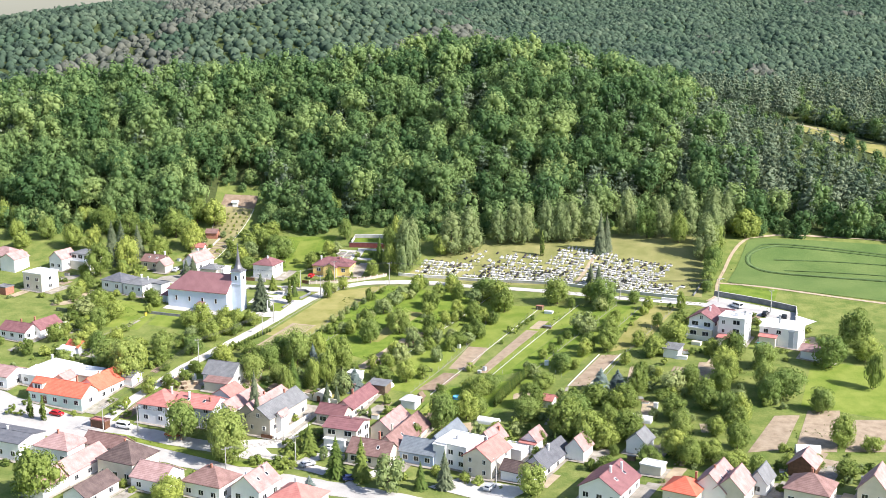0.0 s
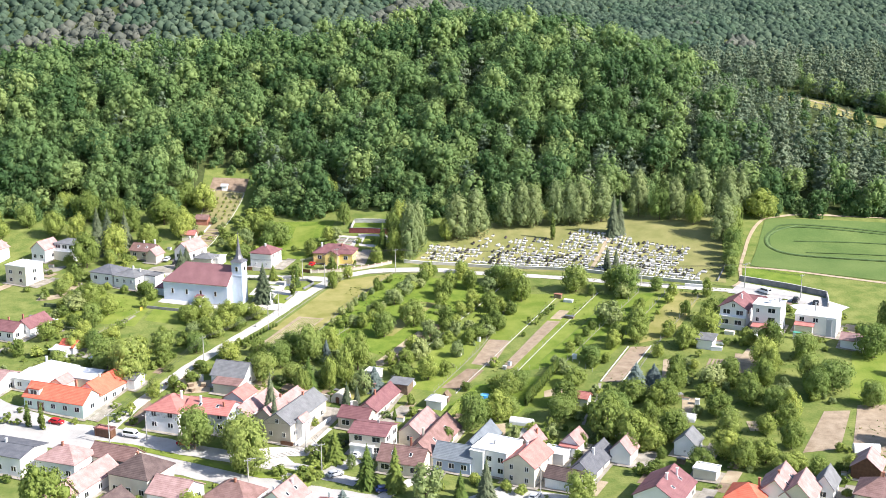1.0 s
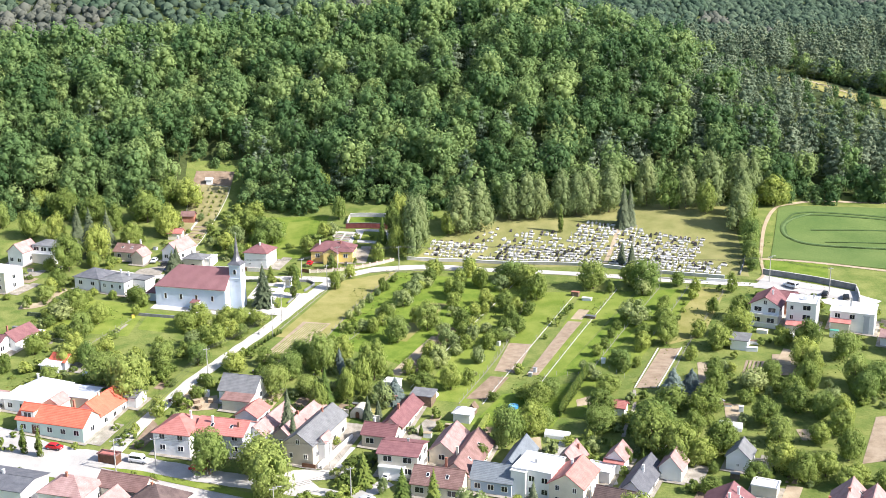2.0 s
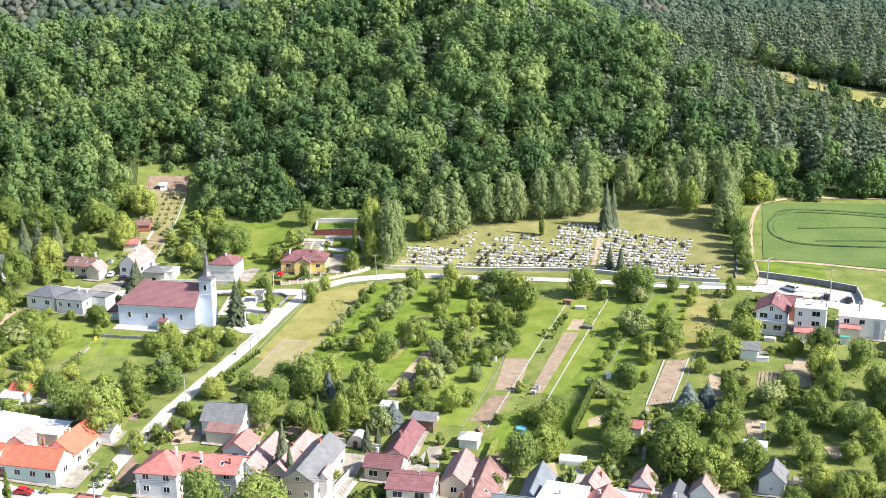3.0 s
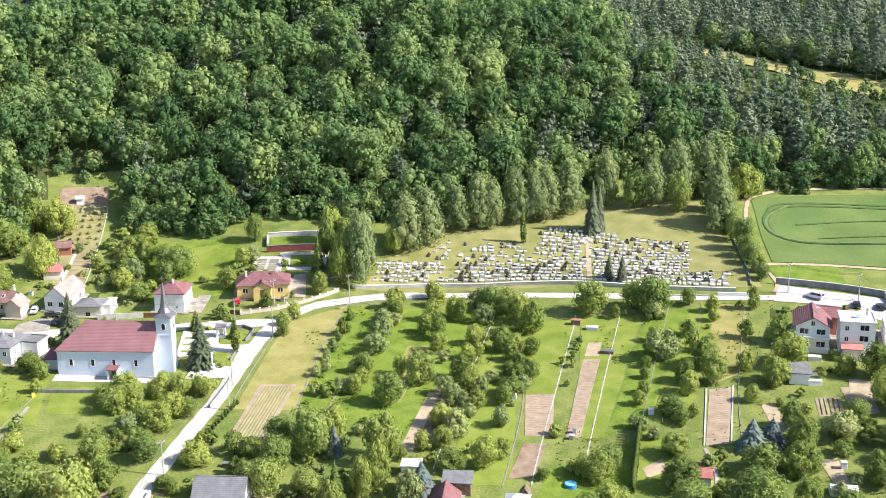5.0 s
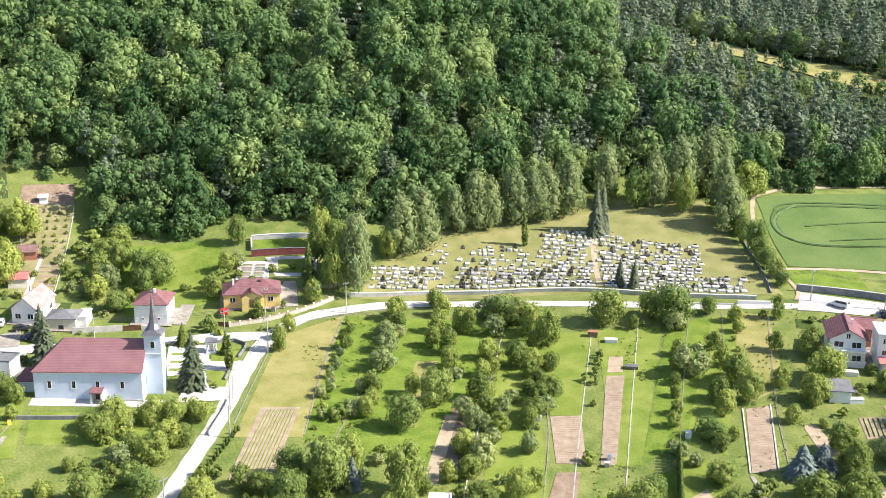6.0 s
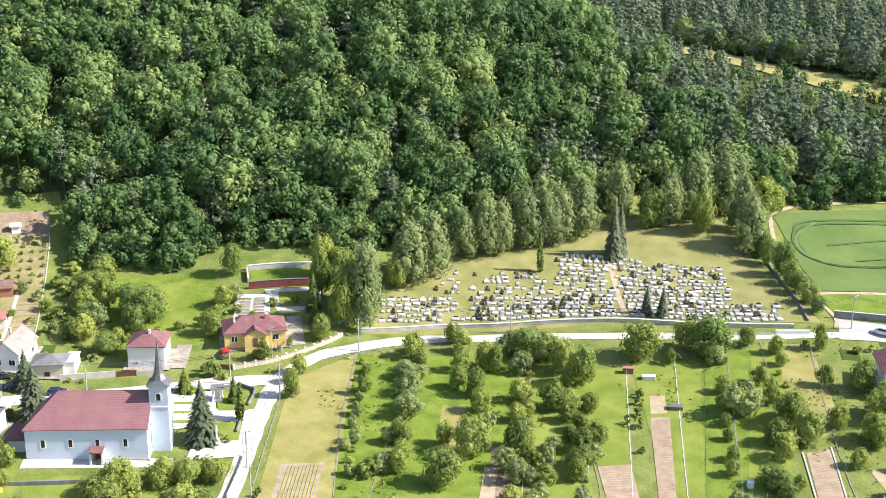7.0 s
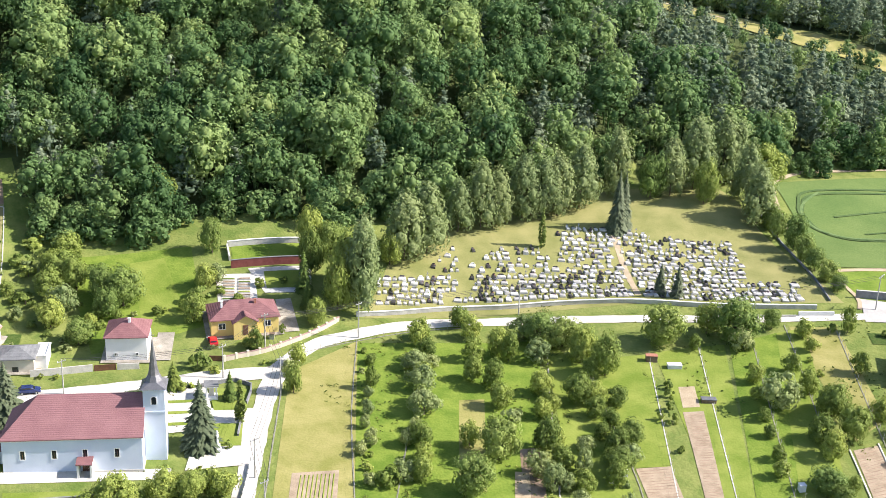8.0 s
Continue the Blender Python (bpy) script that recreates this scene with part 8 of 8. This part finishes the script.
def monument(x, y):
    root = thing("monument", x, y, hgt(x, y) + 0.2, -20, "white stone column monument beside the church", "monument")
    bm = box(bmesh.new(), -0.7, 0.7, -0.7, 0.7, -0.5, 0.35)
    box(bm, -0.5, 0.5, -0.5, 0.5, 0.35, 1.0)
    part("plinth", bm, WHITE, root)
    part("column", tube(bmesh.new(), [(0, 0, 1.0, 0.26), (0, 0, 2.8, 0.2), (0, 0, 2.82, 0.32), (0, 0, 3.0, 0.32)], 10), WHITE, root)
    part("finial", tube(bmesh.new(), [(0, 0, 3.0, 0.18), (0, 0, 3.5, 0.24), (0, 0, 3.9, 0.1)], 8), WHITE, root)


def shrine(x, y):
    root = thing("shrine", x, y, hgt(x, y) + 0.1, -15, "small white pillared wayside shrine", "shrine")
    part("base", a_box(-1.2, 1.2, -1.2, 1.2, -0.5, 0.4), WHITE, root)
    for px in (-0.95, 0.95):
        for py in (-0.95, 0.95):
            part("pillar", tube(bmesh.new(), [(px, py, 0.4, 0.16), (px, py, 2.6, 0.13)], 8), WHITE, root)
    bm = a_box(-1.25, 1.25, -1.25, 1.25, 2.6, 2.9)
    part("beam", bm, WHITE, root)
    part("roof", slab(bmesh.new(), [(-1.4, -1.4, 3.05), (1.4, -1.4, 3.05), (1.4, 1.4, 3.05), (-1.4, 1.4, 3.05)], 0.15), R_GREY, root)
    part("niche", a_box(-0.5, 0.5, -0.2, 0.5, 0.4, 2.3), CREAM, root)


monument(-61.8, 408.6)
shrine(-57.4, 426.5)

# terraced garden behind the yellow house
wall_run("terrace_wall", [(-36.2, 482.6), (-27, 480.6), (-17, 478.4)], 1.3, 0.4, CONCRETE, "pale upper terrace wall", cap=WHITE)
wall_run("terrace_wall", [(-36.4, 482), (-37.4, 477)], 1.2, 0.4, CONCRETE, "pale terrace end wall")
wall_run("terrace_wall", [(-38, 474.2), (-28, 472), (-18, 469.6)], 1.9, 0.4, surface("red_brown_boards", (0.16, 0.045, 0.04), (0.24, 0.08, 0.07), 1, 0.8), "dark red-brown board terrace wall", cap=WALL_GREY)
drape("ground", [(-37, 475.4), (-18, 470.6), (-16.5, 478), (-35.5, 482)], BRIGHT, "mown terrace lawn", lift=0.12)
drape("pavement", [(-34, 462), (-24, 459), (-20, 469), (-34.5, 472.5)], CONCRETE, "paved terrace garden path", "pavement", 0.07)
drape("ground", [(-33, 463.5), (-26, 461.5), (-23.5, 468), (-31.5, 470)], LAWN, "small terrace lawn in shade", lift=0.13)
for r in range(7):
    for c in range(2):
        px, py = -42.4 + 3.3 * c + 0.42 * r, 462.6 + 1.22 * r - 1.2 * c
        b = thing("planter", px, py, hgt(px, py), -20, "pale concrete raised vegetable bed", "planter", "raised beds on the slope")
        part("frame", a_box(-1.45, 1.45, -0.5, 0.5, -0.4, 0.25), CONCRETE, b)
        part("soil", a_box(-1.3, 1.3, -0.36, 0.36, 0.2, 0.31), SOIL_DARK if (r + c) % 3 else LEAF, b)
drape("pavement", [(-45, 462), (-36.6, 459), (-33.8, 470), (-42, 473)], ROAD, "pale paved ground between raised beds", "pavement", 0.08)
for r in range(5):
    py = 475.6 + 2.4 * r
    b = thing("planter", -92.9 + 0.45 * r, py, hgt(-92.9 + 0.45 * r, py), -8, "long pale allotment bed", "planter", "allotment beds")
    part("frame", a_box(-2.6, 2.6, -0.8, 0.8, -0.5, 0.16), PATH_DIRT, b)
    part("soil", a_box(-2.4, 2.4, -0.65, 0.65, 0.1, 0.22), SOIL, b)
ribbon("path", [(-98.5, 470), (-97.1, 474.5), (-94.8, 482.5), (-92.6, 490.8)], 0.9, ROAD, "narrow pale allotment path", "path", 0.12)
for k in range(24):
    T("sapling", -94.6 + (k % 4) * 2.7 + 0.5 * (k // 4) + turns.uniform(-0.5, 0.5), 494 + (k // 4) * 3.2 + turns.uniform(-0.6, 0.6), 0.42, 0.65)


# ---- what surrounds the houses ----
hedge([(-136, 409.6), (-128, 407.4), (-120.8, 405.4)], 1.4, 1.0, NEEDLE, "dark clipped hedge across a garden")
wall_run("garden_wall", [(-38.2, 325.7), (-46.5, 312.0)], 1.1, 0.3, WHITE, "white wall along a paved yard")
wall_run("garden_wall", [(-50.2, 312.9), (-47, 311.7)], 1.2, 0.15, DOORWOOD, "dark wooden yard gate", "gate")
wall_run("garden_wall", [(-84.9, 346.9), (-82.4, 351.8), (-80.2, 357)], 0.8, 0.3, WHITE, "low white wall beside the lane")
hedge([(-34.6, 310.2), (-31.4, 317.6)], 1.2, 0.9, NEEDLE, "dark clipped hedge beside a drive")


def in_house(x, y, margin):
    for hx, hy, ang, blocks, cat in HOUSES:
        c, s = math.cos(radians(ang)), math.sin(radians(ang))
        u, v = (x - hx) * c + (y - hy) * s, -(x - hx) * s + (y - hy) * c
        for b in blocks:
            if b[0] - margin < u < b[0] + b[2] + margin and b[1] - margin < v < b[1] + b[3] + margin:
                return True
    return False


def on_road(x, y, margin):
    for pts, w in ROADS:
        for p, q in zip(pts, pts[1:]):
            d = q - p
            t = max(0, min(1, (Vector((x, y)) - p).dot(d) / d.length_squared))
            if (p + d * t - Vector((x, y))).length < w / 2 + margin:
                return True
    return False


yards = random.Random(19)
for i, (hx, hy, ang, blocks, cat) in enumerate(HOUSES):
    c, s = math.cos(radians(ang)), math.sin(radians(ang))

    def place(u, v):
        return hx + u * c - v * s, hy + u * s + v * c

    if hy > 460 or cat != "house":
        continue
    for j, (x0, y0, L, W) in enumerate(blocks):
        if L * W > 20:
            drape("pavement", [place(x0 - 1.1, y0 - 1.1), place(x0 + L + 1.1, y0 - 1.1), place(x0 + L + 1.1, y0 + W + 1.1), place(x0 - 1.1, y0 + W + 1.1)], YARD, "weathered concrete strip round a house", "pavement", 0.2 + 0.005 * (i % 20) + 0.002 * j)
    x0, y0, L, W = blocks[0]
    free = place(x0 + L + 3.0, y0 + W * 0.5)
    if not in_house(*free, 1.5) and not on_road(*free, 1.5):
        drape("pavement", [place(x0 + L + 1.1, y0), place(x0 + L + 4.6, y0), place(x0 + L + 4.6, y0 + W + 3), place(x0 + L + 1.1, y0 + W + 3)], (YARD, PATH_DIRT, YARD)[i % 3], "worn pale yard beside a house", "pavement", 0.14 + 0.003 * (i % 18))
    for _ in range(9):
        u = yards.uniform(x0 - 5, x0 + L + 6)
        v = y0 - yards.uniform(2, 5) if yards.random() < 0.4 else y0 + W + yards.uniform(2, 12)
        p = place(u, v)
        if in_house(*p, 1.4) or on_road(*p, 1.0):
            continue
        k = yards.random()
        if k < 0.62:
            T(yards.choice(("bush", "bush", "grey_bush")), p[0], p[1], yards.uniform(0.5, 1.2))
        elif k < 0.74:
            T("apple", p[0], p[1], yards.uniform(0.45, 0.75))
        elif k < 0.86:
            crate(p[0], p[1], ang + yards.uniform(-15, 15), yards.uniform(0.9, 2.2), yards.uniform(0.8, 1.3), yards.uniform(0.5, 1.3), yards.choice((WOOD, WOOD, STEEL, PLASTIC)), yards.choice((WOOD, R_GREY, PATH_DIRT)), "stack of stored goods and boards in a yard", "yard_stack", "stack")
        elif v > 0:
            q = yards.uniform(1.2, 2.2)
            corners = [place(u - q, v - 2), place(u + q, v - 2), place(u + q, v + 3), place(u - q, v + 3)]
            if not any(in_house(*z, 0.5) or on_road(*z, 0.3) for z in corners):
                drape("ground", corners, yards.choice((SOIL, SOIL_DARK, WEEDS)), "small vegetable bed behind a house", "garden bed", 0.09 + yards.uniform(0, 0.02))

# low growth that fills the gardens between the beds
BEDS = [o for o in bpy.data.objects if o.type == "MESH" and o.data.materials and o.data.materials[0] in (SOIL, SOIL_DARK, PATH_DIRT, ROAD, YARD)]
BED_BOXES = [[f(v.co[a] for v in o.data.vertices) for f in (min, max) for a in (0, 1)] for o in BEDS if not o.parent and o.name.split(".")[0] == "ground"]
fill = random.Random(77)
for x0, x1, y0, y1, count in ((22, 95, 300, 362, 120), (-48, -6, 340, 378, 40), (-112, -64, 356, 402, 46), (-140, -112, 372, 424, 24), (-118, -66, 455, 492, 34)):
    for _ in range(count):
        x, y = fill.uniform(x0, x1), fill.uniform(y0, y1)
        if in_house(x, y, 1.5) or on_road(x, y, 1.8) or any(b[0] - 0.5 < x < b[2] + 0.5 and b[1] - 0.5 < y < b[3] + 0.5 and (b[2] - b[0]) < 25 for b in BED_BOXES):
            continue
        kind = fill.choice(("currant", "currant", "grey_bush", "apple", "willow"))
        k = fill.uniform(0.8, 1.5) if kind in ("currant", "grey_bush") else fill.uniform(0.5, 0.8)
        T(kind, x, y, k, k * fill.uniform(0.9, 1.3))
